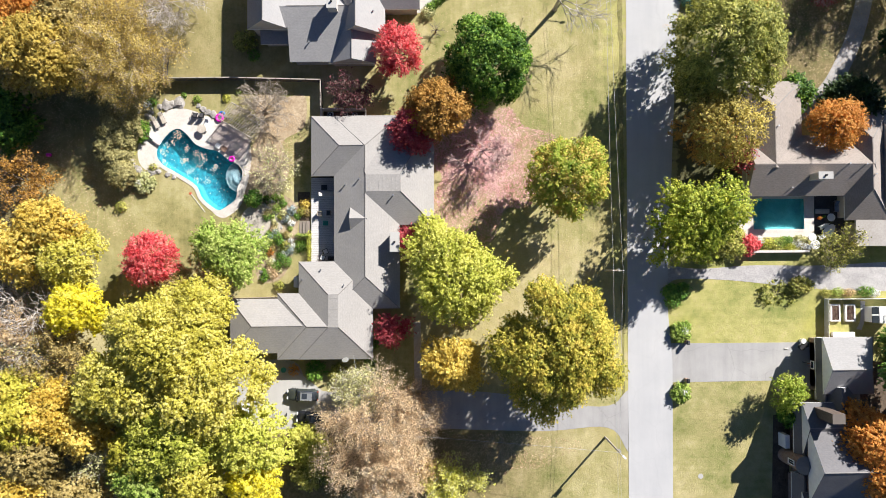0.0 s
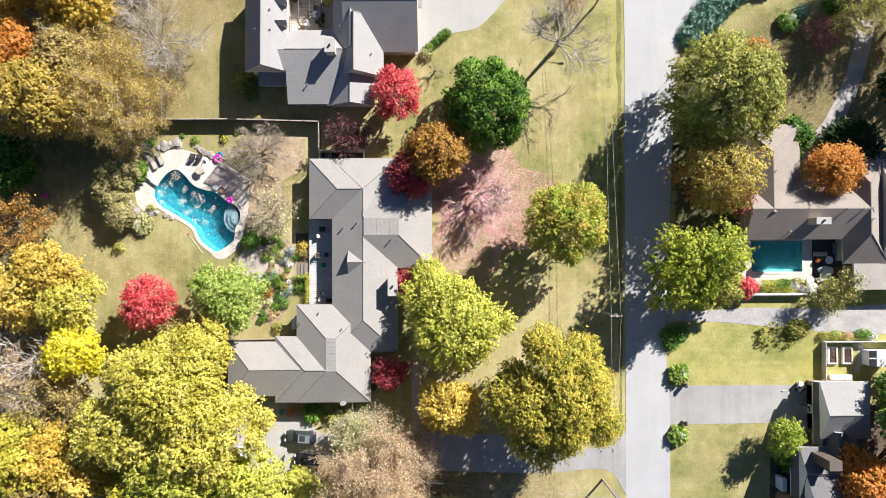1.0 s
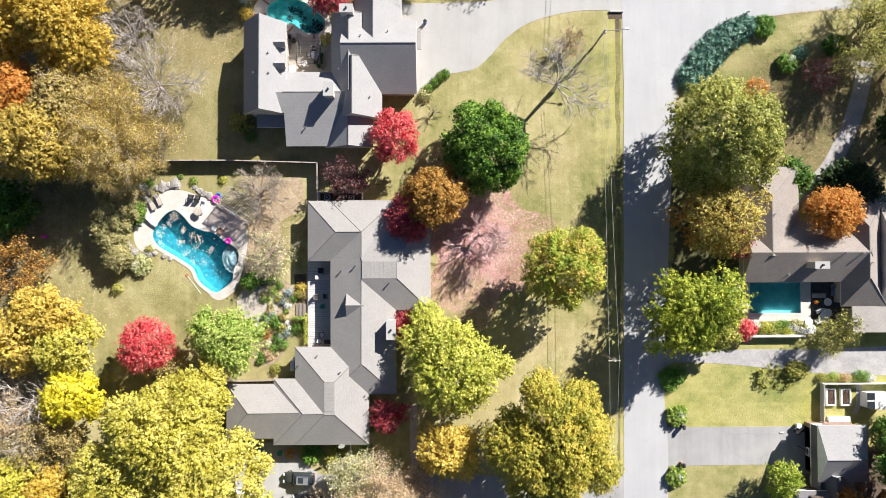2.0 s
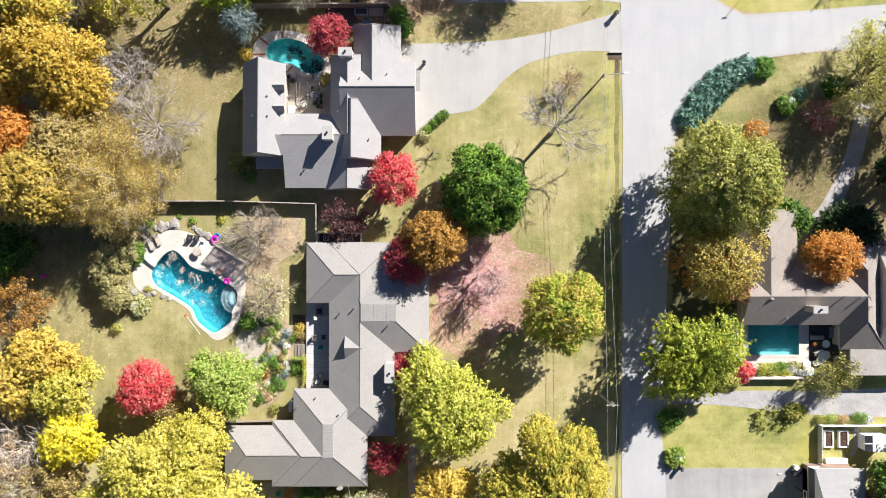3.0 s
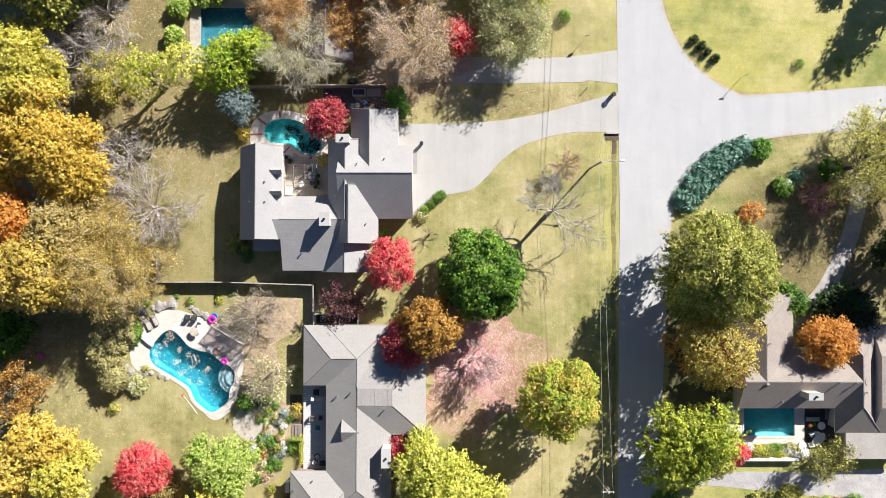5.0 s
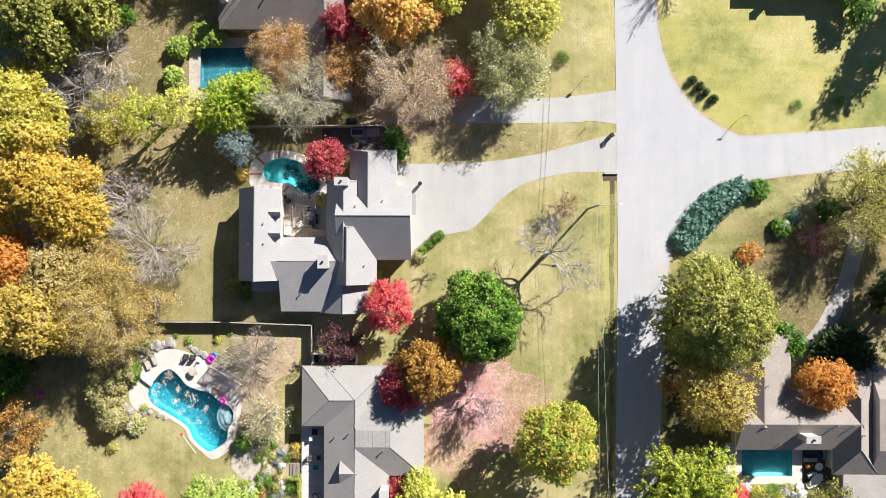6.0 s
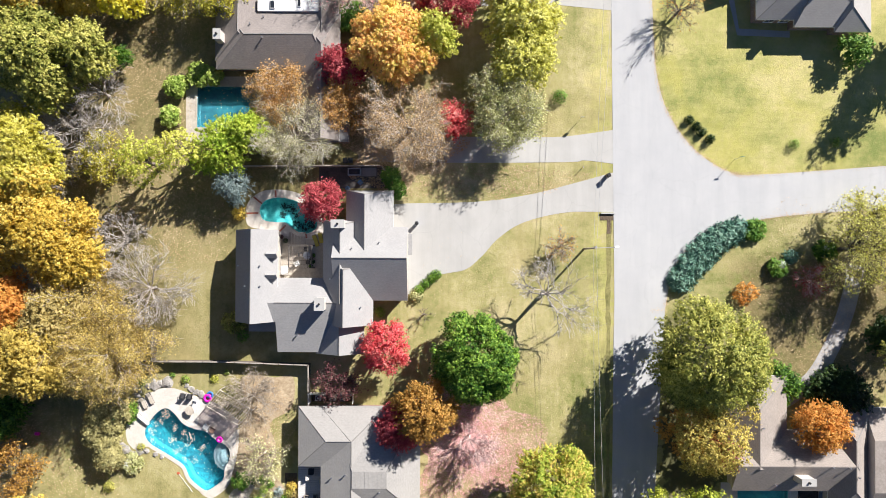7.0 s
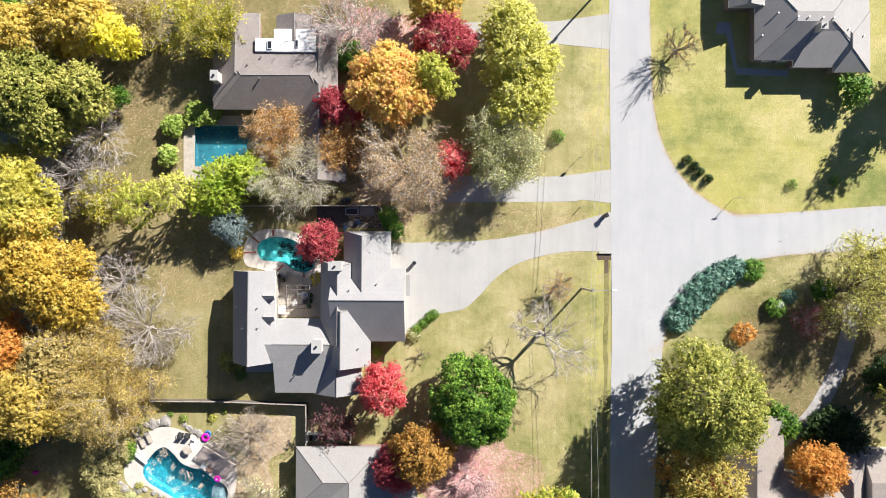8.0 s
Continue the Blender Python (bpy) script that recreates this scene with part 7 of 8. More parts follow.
for p, m, lab in (((56.5, -12.9), WHITE, "white round planter by the garage corner"), ((56.3, -13.9), BLACKMETAL, "dark wheeled bin by the garage corner"), ((56.9, -13.5), BLACKMETAL, "dark wheeled bin by the garage corner")):
    e = base("planter" if m is WHITE else "wheeled_bin", *p, 0.025, lab, "planter" if m is WHITE else "bin")
    part("body", rod(bmesh.new(), (0, 0, 0), (0, 0, 0.85), 0.28, 0.36, 16), m, e)
    part("rim" if m is WHITE else "lid", rod(bmesh.new(), (0, 0, 0.85), (0, 0, 0.92), 0.4, None, 16), m, e)
manhole = part("manhole_cover", rod(bmesh.new(), (0, 0, 0), (0, 0, 0.035), 0.4, None, 20), CONCRETE)
manhole.location = (*(40.67, -33.67), 0)
tagged(manhole, "round pale concrete cover in the lawn", "manhole cover")


def car(at, turn, paint, label, L=4.7, W=1.85, H=1.65, top=None):
    """A parked car: shaped body, glasshouse, wheels, lamps and mirrors. Its nose points along -x."""
    e = base("car", *at, 0.032, label, "car", "", turn)
    h, w = L / 2, W / 2
    def loft(name, stations, mat, label=""):
        """A rounded shell through cross-sections: (x, half width, bottom, top)."""
        V, Fc, m = [], [], 14
        for x, hw, z0, z1 in stations:
            for j in range(m):
                a = 2 * math.pi * j / m
                c, s_ = math.cos(a), math.sin(a)
                V.append((x, hw * math.copysign(abs(c) ** 0.45, c), (z0 + z1) / 2 + (z1 - z0) / 2 * math.copysign(abs(s_) ** 0.55, s_)))
        for i in range(len(stations) - 1):
            for j in range(m):
                Fc.append((i * m + j, (i + 1) * m + j, (i + 1) * m + (j + 1) % m, i * m + (j + 1) % m))
        Fc += [tuple(range(m)), tuple(range((len(stations) - 1) * m, len(stations) * m))[::-1]]
        return raw(name, V, Fc, mat, e, label, None, True)

    loft("body", [(-h, w * 0.72, 0.38, 0.66), (-h + 0.12, w * 0.88, 0.28, 0.8), (-h + 0.6, w * 0.98, 0.22, 0.92), (-h * 0.4, w, 0.2, 1.02), (0, w, 0.2, 1.04), (h * 0.6, w, 0.2, 1.05), (h - 0.2, w * 0.94, 0.26, 1.0), (h, w * 0.8, 0.38, 0.85)], paint)
    loft("glasshouse", [(-h * 0.44, w * 0.80, 0.9, 1.0), (-h * 0.2, w * 0.80, 0.9, H - 0.12), (-h * 0.05, w * 0.79, 0.9, H - 0.03), (h * 0.65, w * 0.78, 0.9, H - 0.03), (h * 0.9, w * 0.76, 0.9, 1.12)], GLASS, "dark tinted car windows")
    boxed("roof", -h * 0.08, -(w - 0.3), H - 0.06, h * 0.66, w - 0.3, H + 0.01, top or paint, e, "", 0.03)
    boxed("sunroof", h * 0.02, -(w - 0.5), H + 0.01, h * 0.36, w - 0.5, H + 0.02, GLASS, e)
    for y in (-(w - 0.3), w - 0.3):
        part("roof_rail", rod(bmesh.new(), (-h * 0.05, y, H + 0.06), (h * 0.7, y, H + 0.06), 0.025), METAL, e)
    for sx in (-1, 1):
        for sy in (-1, 1):
            wh = new("wheel")
            wh.parent = e
            wh.matrix_local = pose(sx * h * 0.62, sy * (w - 0.1), 0.33)
            part("tyre", rod(bmesh.new(), (0, -0.11, 0), (0, 0.11, 0), 0.33, None, 18), RUBBER, wh)
            part("rim", rod(bmesh.new(), (0, -0.115, 0), (0, 0.115, 0), 0.2, None, 12), METAL, wh)
    for sy in (-1, 1):
        boxed("headlight", -h + 0.02, sy * (w - 0.4) - 0.2, 0.66, -h + 0.2, sy * (w - 0.4) + 0.2, 0.82, WHITE, e)
        boxed("tail_light", h - 0.08, sy * (w - 0.3) - 0.13, 0.8, h + 0.01, sy * (w - 0.3) + 0.13, 1.0, REDPAINT, e)
        boxed("wing_mirror", -h * 0.34, sy * (w + 0.04) - 0.09, 0.98, -h * 0.34 + 0.16, sy * (w + 0.04) + 0.09, 1.13, paint, e)
    return e


car((-20.55, -20.65), -3, CAR_BODY, "dark grey-green estate car with silver roof on the apron", 4.8, 1.85, 1.65, CAR_GREY)
car((-19.19, -24.13), -4, CAR_DARK, "dark saloon car parked under branches", 4.6, 1.8, 1.45)
bike = base("motorcycle", *(-23.28, -24.37), 0.032, "small dark motorcycle parked by the shrubs", "motorcycle", "", 80)
for x in (-0.6, 0.6):
    part("wheel", rod(bmesh.new(), (x, -0.06, 0.3), (x, 0.06, 0.3), 0.3, None, 16), RUBBER, bike)
boxed("frame", -0.5, -0.12, 0.4, 0.5, 0.12, 0.75, CAR_DARK, bike, "", 0.05)
boxed("seat", 0.0, -0.16, 0.75, 0.65, 0.16, 0.85, CUSHION_G, bike, "", 0.03)
part("handlebar", rod(bmesh.new(), (-0.45, -0.38, 1.0), (-0.45, 0.38, 1.0), 0.025), METAL, bike)
trail = base("utility_trailer", *(-29.28, -23.29), 0.032, "small white utility trailer under leaves", "trailer")
boxed("bed", -0.9, -1.2, 0.45, 0.9, 1.2, 0.55, WHITE, trail)
for a in ((-0.9, -1.2, -0.84, 1.2), (0.84, -1.2, 0.9, 1.2), (-0.84, -1.2, 0.84, -1.14), (-0.84, 1.14, 0.84, 1.2)):
    boxed("side_board", a[0], a[1], 0.55, a[2], a[3], 0.9, WHITE, trail)
for s in (-1, 1):
    part("wheel", rod(bmesh.new(), (s * 0.98 - 0.08, 0, 0.3), (s * 0.98 + 0.08, 0, 0.3), 0.3, None, 14), RUBBER, trail)
for p, m, lab in (((-26.59, -16.21), BLUEPAINT, "blue plastic tub by the garage"), ((-23.54, -16.84), TEALPAINT, "teal plastic tub by the garage"), ((-25.11, -18.04), REDPAINT, "red plastic tub by the garage")):
    e = base("tub", *p, 0.032, lab, "tub")
    part("body", rod(bmesh.new(), (0, 0, 0), (0, 0, 0.6), 0.3, 0.38, 16), m, e)
    part("rim", rod(bmesh.new(), (0, 0, 0.6), (0, 0, 0.64), 0.42, None, 16), m, e)
dist = base("lawn_toy", *(-60.27, 16.77), 0, "small pink plastic toy on the lawn", "toy")
boxed("body", -0.4, -0.25, 0.05, 0.4, 0.25, 0.45, MAGENTA, dist, "", 0.1)
for s in (-0.3, 0.3):
    part("wheel", rod(bmesh.new(), (s, -0.3, 0.12), (s, 0.3, 0.12), 0.12), BLACKMETAL, dist)
for p in ((54.24, -14.13), (54.39, -15.61)):
    e = boxed("wheel_stop", -0.32, -0.08, 0, 0.32, 0.08, 0.12, COPING, None, "", 0.03)
    e.location = (*p, 0.025)
    tagged(e, "short pale parking block on the drive", "parking block", "parking blocks")


# ---- rocks, beds and planting ----
def boulder(at, r, seed, label="rough pale garden boulder by the planting", group="boulders by the pool", flat_=0.36):
    bm = bmesh.new()
    bmesh.ops.create_icosphere(bm, subdivisions=2, radius=0.8)
    for v in bm.verts:
        k = 1 + 0.6 * noise.noise(v.co * 1.6 + Vector((seed * 3.1, seed, 0))) + 0.12 * noise.noise(v.co * 4 + Vector((seed, 0, 0)))
        v.co = Vector((v.co.x * r * k * (1 + 0.3 * math.sin(seed)), v.co.y * r * k, max(v.co.z, -0.2) * r * flat_ * k))
    o = part("boulder", bm, STONE)
    o.matrix_world = pose(*at, r * 0.08, 0, 0, seed * 50)
    return tagged(o, label, "boulder", group)


ROCKS_A = (((-39.93, 24.84), 1.1), ((-41.20, 24.64), 0.7), ((-42.00, 24.44), 0.9), ((-43.03, 24.21), 0.6), ((-44.27, 23.33), 0.5), ((-44.85, 22.80), 0.8), ((-44.43, 21.69), 0.5), ((-36.24, 23.86), 0.6), ((-35.50, 23.32), 0.5), ((-34.76, 23.02), 0.7), ((-36.98, 24.40), 0.5))
ROCKS_B = (((-47.41, 15.94), 0.6), ((-46.96, 14.99), 0.7), ((-46.37, 14.22), 0.8), ((-45.48, 13.62), 0.6), ((-44.31, 13.99), 0.7), ((-43.27, 14.08), 0.6), ((-41.80, 13.59), 0.6), ((-40.77, 13.29), 0.5), ((-44.64, 20.81), 0.4))
ROCKS_C = (((-26.72, 8.71), 0.5), ((-25.60, 9.35), 0.6), ((-27.37, 7.83), 0.4), ((-27.66, 7.01), 0.35), ((-26.48, 3.65), 0.5), ((-27.30, 3.71), 0.45), ((-23.69, 6.18), 0.5), ((-22.66, 6.47), 0.5), ((-22.22, 7.65), 0.5), ((-26.92, 2.83), 0.7), ((-26.48, 2.24), 0.6), ((-25.31, -1.59), 0.45), ((-27.07, 0.18), 0.4), ((-24.72, 4.87), 0.4), ((-23.98, 5.16), 0.35))
for k, rocks in enumerate((ROCKS_A, ROCKS_B, ROCKS_C)):
    for i, (p, r) in enumerate(rocks):
        boulder(p, r, i + 11 * k, "rough pale boulder beside the pool" if k < 2 else "rough pale boulder in the rock garden", "boulders by the pool" if k < 2 else "rock garden boulders")
tagged(flat("planting_bed", rounded([(-28.25, 10.78), (-24.13, 10.46), (-21.48, 8.38), (-21.49, 4.85), (-22.52, 0.15), (-24.13, -2.77), (-27.36, -3.33), (-27.95, 0.19), (-26.78, 4.00), (-25.01, 5.75), (-25.01, 8.11), (-28.25, 9.31)], 4), -0.01, 0.01, DRYGROUND), "tan stony rock garden bed", "planting bed", kind="structure")
tagged(flat("planting_bed", [(-21.48, 10.74), (-19.57, 10.72), (-19.58, 6.16), (-21.19, 6.17)], -0.01, 0.009, EARTH), "dark mulched bed beside the deck", "planting bed", kind="structure")
BED = (((-24.72, 8.10), "lime", 0.8), ((-23.69, 8.98), "green", 0.7), ((-23.69, 7.36), "greyolive", 0.7), ((-23.10, 6.47), "bluegrey", 0.7), ((-22.37, 7.79), "bluegrey", 0.8), ((-24.13, 6.78), "yellowgreen", 0.5), ((-25.31, 6.93), "lime", 0.5), ((-21.49, 6.90), "green", 0.6),
       ((-20.31, 8.66), "golden", 0.9), ((-20.02, 7.48), "brown", 0.8), ((-20.75, 7.64), "olive", 0.8), ((-25.60, 3.11), "lime", 0.8), ((-24.57, 3.69), "green", 0.9), ((-23.40, 2.21), "olive", 1.0), ((-22.81, 1.62), "bluegrey", 0.9), ((-22.22, 2.35), "white", 0.5),
       ((-24.13, 2.81), "green", 0.8), ((-25.75, 1.35), "rust", 0.7), ((-25.45, 1.93), "brown", 0.7), ((-25.60, -1.58), "pinktan", 0.9), ((-25.16, -2.17), "pinktan", 0.7), ((-26.33, -2.17), "green", 0.8), ((-24.72, -0.71), "green", 0.9), ((-23.99, 0.75), "green", 0.9), ((-26.77, -2.75), "darkgreen", 0.7),
       ((-27.36, 2.24), "white", 0.9), ((-28.24, 2.98), "yellowgreen", 0.7), ((-26.19, 9.59), "darkgreen", 0.8), ((-24.87, 9.87), "darkgreen", 0.8), ((-24.28, -3.94), "olive", 0.9), ((-23.25, -0.13), "green", 1.0))
NAMES = {"mist": "misty green", "sage": "sage-green", "tan": "pale tan", "lime": "lime-green", "green": "green", "greyolive": "grey-green", "bluegrey": "blue-grey", "yellowgreen": "yellow-green", "golden": "golden", "brown": "tan", "olive": "olive", "white": "white-flowered", "rust": "rusty", "pinktan": "pinkish", "darkgreen": "dark green"}
for p, k, r in BED:
    shrub(k, p, r, r * 0.9, NAMES[k] + " leafy plant in the rock garden", None, 0.12, 2.4, (1, 1), 0, "plant", "rock garden plants")
BED_LINE = [(-28.0, 10.3), (-24.2, 10.1), (-21.8, 8.2), (-21.8, 4.9), (-22.8, 0.2), (-24.3, -2.5), (-27.0, -3.0), (-27.6, 0.2), (-26.5, 4.0), (-24.8, 5.7)]
BED_KINDS = ("mist", "lime", "greyolive", "bluegrey", "sage", "green", "brown", "white", "tan")
for i in range(58):
    j = int(RNG.integers(0, len(BED_LINE)))
    (ax, ay), (bx, by) = BED_LINE[j], BED_LINE[(j + 1) % len(BED_LINE)]
    f, g = RNG.random(), RNG.random() * 0.55
    x, y = ax + (bx - ax) * f, ay + (by - ay) * f
    x, y = x + (-24.6 - x) * g, y + (4.0 - y) * g
    if i % 3 == 0:
        boulder((x, y), float(RNG.uniform(0.2, 0.5)), i + 60, "rough pale boulder in the rock garden", "rock garden boulders")
    else:
        k = BED_KINDS[int(RNG.integers(0, len(BED_KINDS)))]
        r = float(RNG.uniform(0.35, 0.75))
        shrub(k, (x, y), r, r * 0.9, NAMES[k] + " leafy plant in the rock garden", None, 0.12, 2.6, (1, 1), 0, "plant", "rock garden plants")
hx0, hy1 = (-21.88, 4.07)
hx1, hy0 = (-19.21, 0.41)
for i in range(6):
    f = i / 5
    shrub("yellowgreen", (hx1 - 0.35, hy0 + (hy1 - hy0) * f), 0.55, 1.2, "clipped yellow-green hedge by the deck", None, 0.1, 3, (0.8, 1.2), 0, "hedge", "hedge by the deck")
for i in range(4):
    shrub("lime", (hx0 + 0.6 + (hx1 - hx0 - 1.2) * i / 3, hy1 - 0.2), 0.5, 1.1, "clipped yellow-green hedge by the deck", None, 0.1, 3, (1.2, 0.8), 0, "hedge", "hedge by the deck")
shrub("darkgreen", ((hx0 + hx1) / 2 - 0.3, (hy0 + hy1) / 2), 1.2, 0.5, "dark low groundcover inside the hedge", None, 0.12)
for p, r, k in (((56.56, -4.34), 1.5, "olive"), ((53.02, -5.63), 2.6, "olive"), ((37.22, -5.09), 1.6, "green"), ((36.75, -6.84), 1.2, "green"), ((62.24, -5.43), 0.9, "lime"), ((63.99, -5.53), 0.9, "tan"), ((66.63, -5.38), 1.2, "green"), ((67.94, -5.74), 0.8, "white"), ((60.48, -5.51), 0.8, "olive")):
    shrub(k, p, r, 0.35 if r > 2 else 1.1, "low scrubby planting beside the gravel", None, 0.13, 0.35 if r > 2 else 2, (1.2, 0.8))
for p, k, r in (((-44.21, 24.81), "green", 0.9), ((-37.13, 25.36), "lime", 0.7), ((-32.55, 25.47), "yellowgreen", 0.7), ((-30.63, 26.50), "lime", 0.5), ((-39.20, 25.96), "green", 0.5), ((-46.28, 25.12), "greyolive", 0.8), ((-45.03, 11.64), "lime", 0.9), ((-47.57, 17.42), "yellowgreen", 0.9), ((-45.96, 20.37), "darkgreen", 1.6), ((-48.98, 8.57), "olive", 1.0), ((-44.01, 14.73), "olive", 0.7)):
    shrub(k, p, r, r * 0.9, "leafy green plant among pool rocks", None, 0.12, 2.2, (1, 1), 0, "plant", "plants by the pool")
for p, k, r in (((-10.26, -15.70), "green", 1.0), ((-18.59, -16.95), "green", 1.5), ((-15.08, -17.41), "olive", 1.4), ((-22.09, -16.93), "rust", 1.0), ((-9.37, -13.09), "green", 0.9), ((-29.60, 34.42), "olive", 1.6), ((-28.26, 32.20), "green", 1.1), ((-10.70, -17.44), "darkgreen", 1.2)):
    shrub(k, p, r, r * 0.7, "low shrub against the house wall", None, 0.13, 1.6)

# windows and doors
for p, z, w, h in (((54.61, -23.99), 1.0, 1.2, 1.3), ((54.38, -28.48), 1.0, 1.2, 1.3), ((54.13, -35.38), 1.0, 1.4, 1.3)):
    window(hs, p[0] + 0.62, p[1], z, w, h, "-x")
gx = (57.73, -14.66)
for dy in (0.0, -3.2, -6.4):
    gd = new("garage_door")
    gd.parent = hs
    gd.matrix_local = pose(gx[0] - hs.location.x + 0.8, gx[1] - hs.location.y + dy, 0)
    for i in range(4):
        boxed("panel", -0.06, -1.25, 0.55 * i + 0.01, 0.0, 1.25, 0.55 * i + 0.54, TRIM, gd)
ent = boxed("entry_bay", 0.1, -1.0, 0, 0.8, 1.0, 2.0, SIDING, hs, "white sided entry bay", 0.03)
q = (52.64, -27.94)
ent.location = (q[0] - hs.location.x, q[1] - hs.location.y, 0)
for a, b in (((53.38, -28.10), 0), ((53.23, -31.80), 0)):
    window(hs, (55.02, -29.21)[0] + 0.0, a[1], 5.4, 0.55, 0.8, "-x")
for x, y in ((51.96, 89.45), (51.96, 86.22), (51.97, 83.00)):
    window(hr, x + 0.48, y, 0.9, 1.3, 1.3, "-x")
for x, y in ((53.96, 81.54), (56.30, 81.55)):
    window(hr, x, (53.28, 81.37)[1] + 0.49, 0.9, 1.3, 1.3, "-y")

# ---- fallen leaves ----
def strewn(name, c, rx, ry, n, size, mat, label, z=0.015, power=0.5, keep=None):
    """Flat fallen leaves over an oval, thinning outwards."""
    a = RNG.uniform(0, 2 * math.pi, n)
    r = RNG.random(n) ** power
    lump = 1 + 0.18 * np.sin(3 * a + 1.0) + 0.12 * np.sin(7 * a)
    pts = np.stack([c[0] + rx * r * lump * np.cos(a), c[1] + ry * r * lump * np.sin(a), z + RNG.random(n) * 0.03], 1)
    if keep is not None:
        pts = pts[keep(pts)]
    nn = np.array([0, 0, 1.0]) + RNG.normal(size=(len(pts), 3)) * 0.25
    o = sprays(name, pts, nn / np.linalg.norm(nn, axis=1)[:, None], size, mat)
    return tagged(o, label, "fallen leaves", kind="stuff")


strewn("fallen_leaves", (7.61, 14.78), 9.6, 10.6, 30000, 0.105, LEAF["pink"], "carpet of fallen pink leaves under the bare tree", 0.015, 0.85)
strewn("fallen_leaves", (2.70, 18.55), 5.0, 5.0, 2500, 0.11, LEAF["pink"], "fallen pink and brown leaves", 0.012)
strewn("fallen_leaves", (-5.00, 84.87), 8.5, 5.0, 9000, 0.13, LEAF["pink"], "carpet of fallen pink leaves", 0.015, 0.6)
strewn("fallen_leaves", (-3.98, 61.65), 9.0, 6.0, 15000, 0.13, LEAF["litter"], "carpet of fallen tan leaves under the oak", 0.03, 0.6)
strewn("fallen_leaves", (9.42, 56.81), 14, 3.2, 5000, 0.1, LEAF["litter"], "fallen tan leaves on the drive island", 0.015, 0.6, lambda p: (p[:, 1] < (9.41, 59.31)[1]) & (p[:, 1] > (9.43, 53.78)[1]))
strewn("fallen_leaves", (7.58, -29.73), 12, 4.0, 5000, 0.1, LEAF["litter"], "fallen leaves on the southern lawn", 0.015, 0.6, lambda p: p[:, 1] < (7.61, -26.95)[1])
strewn("fallen_leaves", (14.16, 15.80), 20, 30, 5000, 0.08, LEAF["litter"], "scattered leaves over the front lawn", 0.012, 0.7, lambda p: p[:, 0] < (26.97, 15.71)[0])
strewn("fallen_leaves", (-60.10, 18.10), 18, 22, 9000, 0.11, LEAF["litter"], "leaf litter under the woods", 0.012, 0.6, lambda p: p[:, 0] < (-46.82, 16.23)[0])
strewn("fallen_leaves", (-46.08, 51.30), 26, 12, 9000, 0.11, LEAF["litter"], "leaf litter on the shaded back lawn", 0.012, 0.6, lambda p: p[:, 0] < (-30.55, 51.30)[0])
strewn("fallen_leaves", (-44.26, 75.30), 16, 18, 9000, 0.11, LEAF["litter"], "leaf litter behind the brown house", 0.012, 0.6, lambda p: p[:, 0] < (-36.66, 76.23)[0])
strewn("fallen_leaves", (63.94, 36.64), 12, 16, 4500, 0.1, LEAF["litter"], "leaf litter along the gravel path", 0.03, 0.6, lambda p: p[:, 0] > (49.51, 38.34)[0])
strewn("fallen_leaves", (-25.60, 18.75), 6, 7, 3500, 0.1, LEAF["litter"], "pale leaves round the thinning trees", 0.015, 0.6, lambda p: p[:, 0] > (-29.14, 16.11)[0])


edge = np.array(corner_ne + corner_se)
idx = RNG.integers(0, len(edge), 3200)
pts = edge[idx] + (np.roll(edge, -1, 0)[idx] - edge[idx]) * RNG.random((3200, 1)) * (np.abs(np.roll(edge, -1, 0)[idx] - edge[idx]) < 8) + RNG.normal(size=(3200, 2)) * 0.22
pts = np.concatenate([pts, np.full((3200, 1), 0.045)], 1)
tagged(sprays("fallen_leaves", pts, np.tile(np.array([[0, 0, 1.0]]), (3200, 1)), 0.09, LEAF["litter"]), "dry leaves gathered along the street edge", "fallen leaves", kind="stuff")


def inside(poly):
    P = np.array(poly)

    def test(p):
        x, y = p[:, 0], p[:, 1]
        ok = np.zeros(len(p), bool)
        for (x0, y0), (x1, y1) in zip(P, np.roll(P, -1, 0)):
            ok ^= ((y0 > y) != (y1 > y)) & (x < (x1 - x0) * (y - y0) / (y1 - y0 + 1e-12) + x0)
        return ok
    return test


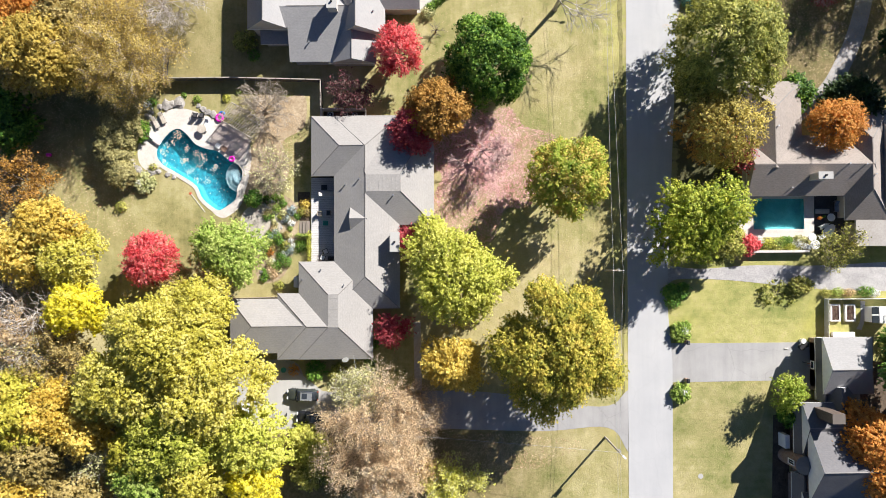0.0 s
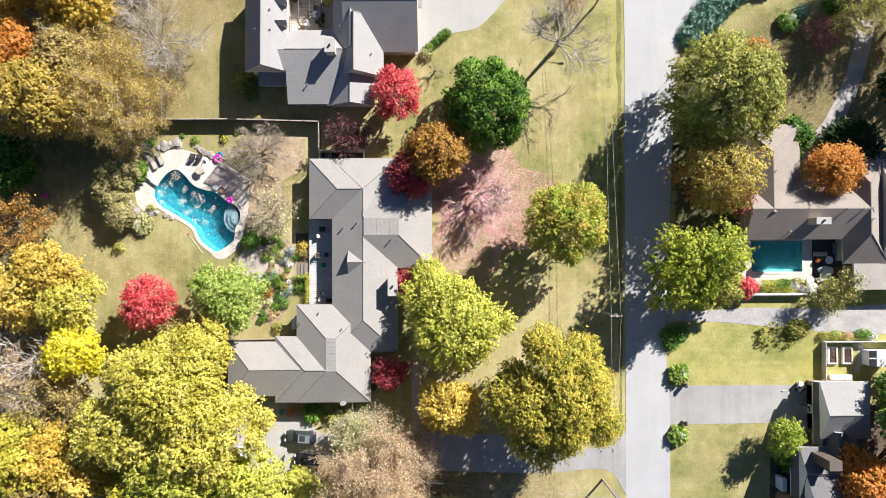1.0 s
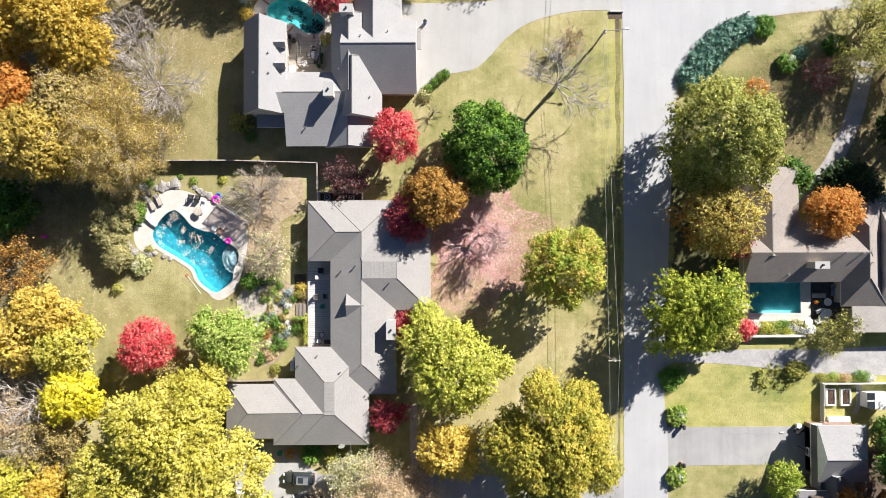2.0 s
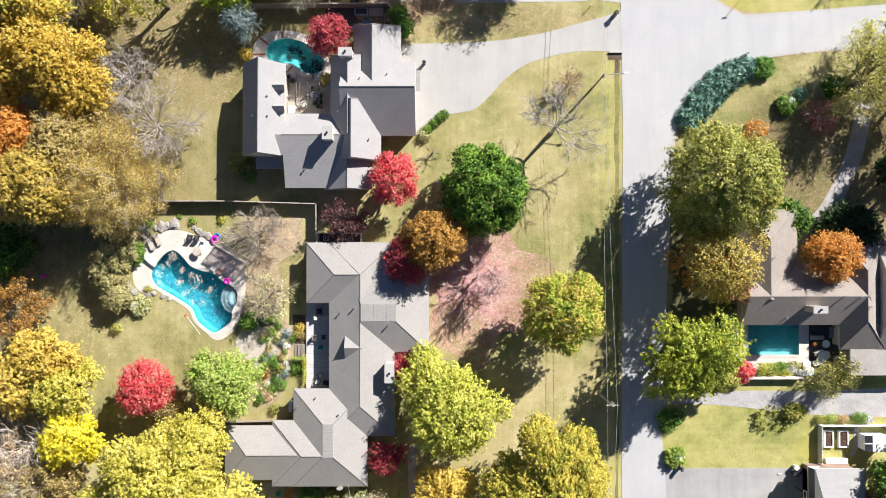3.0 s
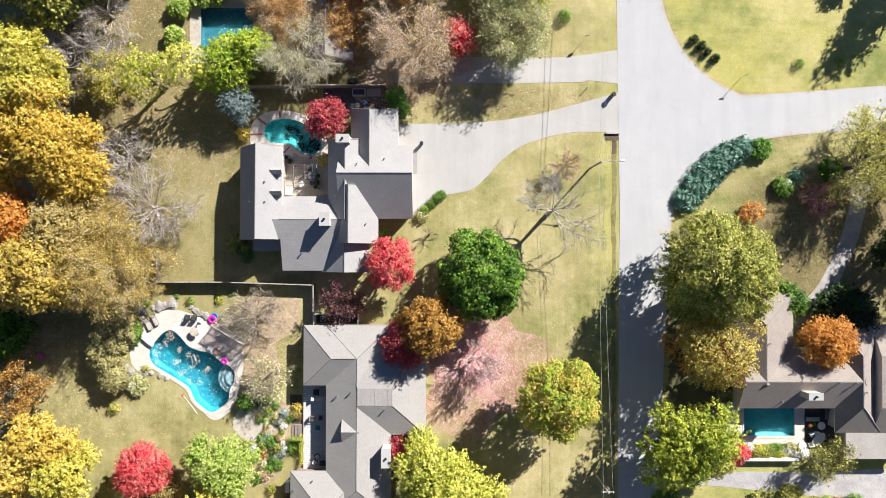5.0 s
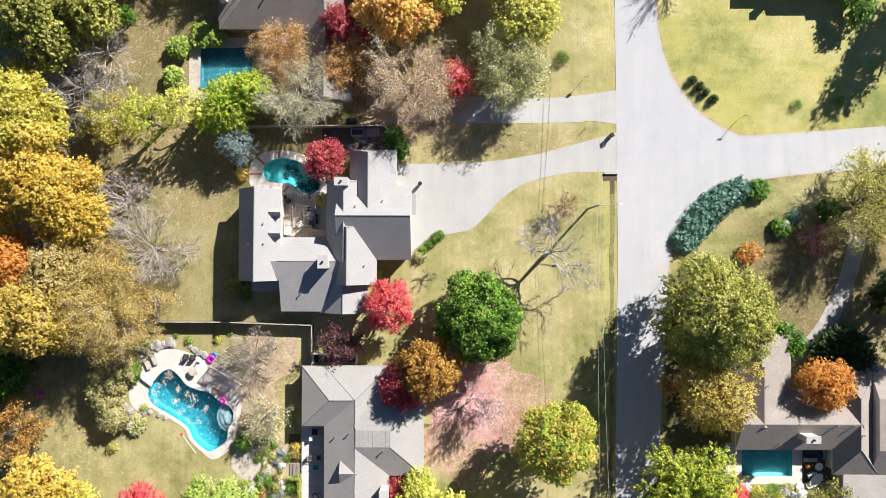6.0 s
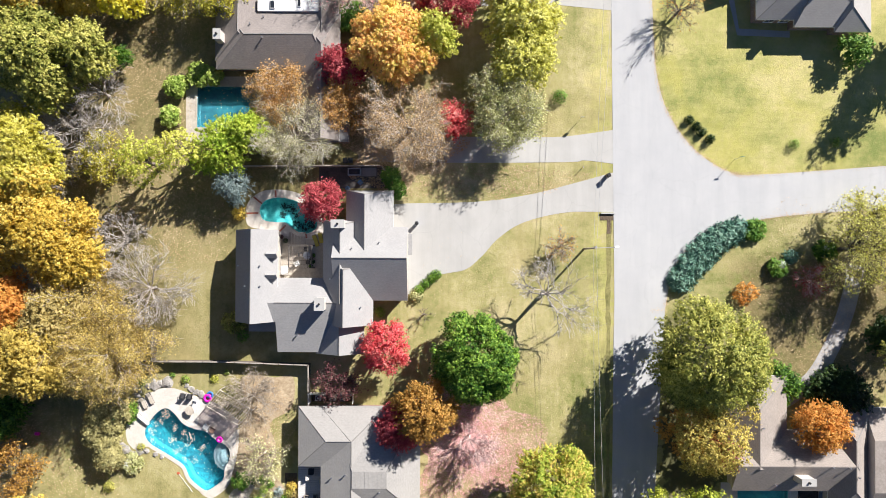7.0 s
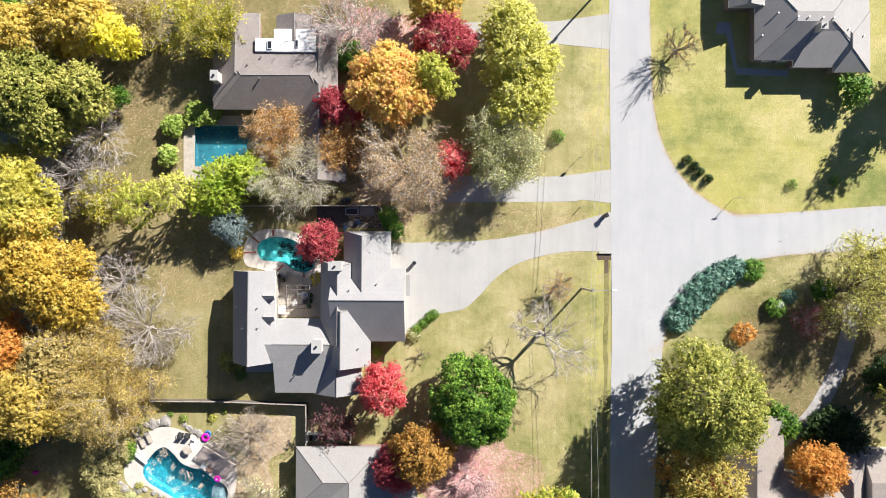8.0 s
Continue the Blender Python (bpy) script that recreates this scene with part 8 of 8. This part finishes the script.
heads = np.array([(-40.35, 20.18), (-40.06, 19.59), (-42.85, 17.39), (-42.26, 16.94), (-39.16, 15.88), (-39.45, 15.59), (-37.08, 12.76), (-36.94, 14.98), (-34.59, 13.93), (-37.97, 14.25), (-37.39, 16.90), (-41.82, 18.27), (-38.71, 14.10), (-36.21, 15.86), (-35.61, 12.60), (-42.40, 15.61), (-38.87, 17.65), (-41.09, 18.85), (-34.44, 14.66), (-36.57, 16.60)])
k = 560
pts = heads[RNG.integers(0, len(heads), k)] + RNG.normal(size=(k, 2)) * 0.27
lone = np.array((-37.38, 14.39)) + RNG.uniform(-5.5, 5.5, (110, 2))
pts = np.concatenate([pts, lone])
pts = pts[inside(grown(POOL_M, -0.2))(pts)]
pts = np.concatenate([pts, np.full((len(pts), 1), -0.105)], 1)
up = np.tile(np.array([[0, 0, 1.0]]), (len(pts), 1))
tagged(sprays("floating_leaves", pts, up, 0.11, LEAF["pale"]), "pale fallen leaves floating on the pool", "floating leaves", kind="stuff")
heads = np.array([(-22.31, 51.40), (-21.16, 52.63), (-20.73, 52.10), (-20.03, 51.40), (-20.38, 50.09), (-19.67, 49.64), (-18.97, 49.11), (-18.27, 49.81), (-17.50, 49.99), (-18.45, 50.69), (-20.20, 48.93), (-22.14, 52.80), (-17.39, 49.28)])
pts = heads[RNG.integers(0, len(heads), 420)] + RNG.normal(size=(420, 2)) * 0.3
pts = pts[inside(grown(POOL_N, -0.55))(pts)]
pts = np.concatenate([pts, np.full((len(pts), 1), -1.42)], 1)
up = np.tile(np.array([[0, 0, 1.0]]), (len(pts), 1))
tagged(sprays("sunken_leaves", pts, up, 0.19, LEAF["sunken"]), "dark sunken leaves on the pool floor", "sunken leaves", kind="stuff")
pts = np.array((-31.24, 67.32)) + RNG.uniform(-4.5, 4.5, (60, 2))
pts = pts[inside(grown(POOL_W, -0.2))(pts)]
pts = np.concatenate([pts, np.full((len(pts), 1), -0.105)], 1)
tagged(sprays("floating_leaves", pts, np.tile(np.array([[0, 0, 1.0]]), (len(pts), 1)), 0.1, LEAF["tan"]), "few pale leaves floating on the teal pool", "floating leaves", kind="stuff")
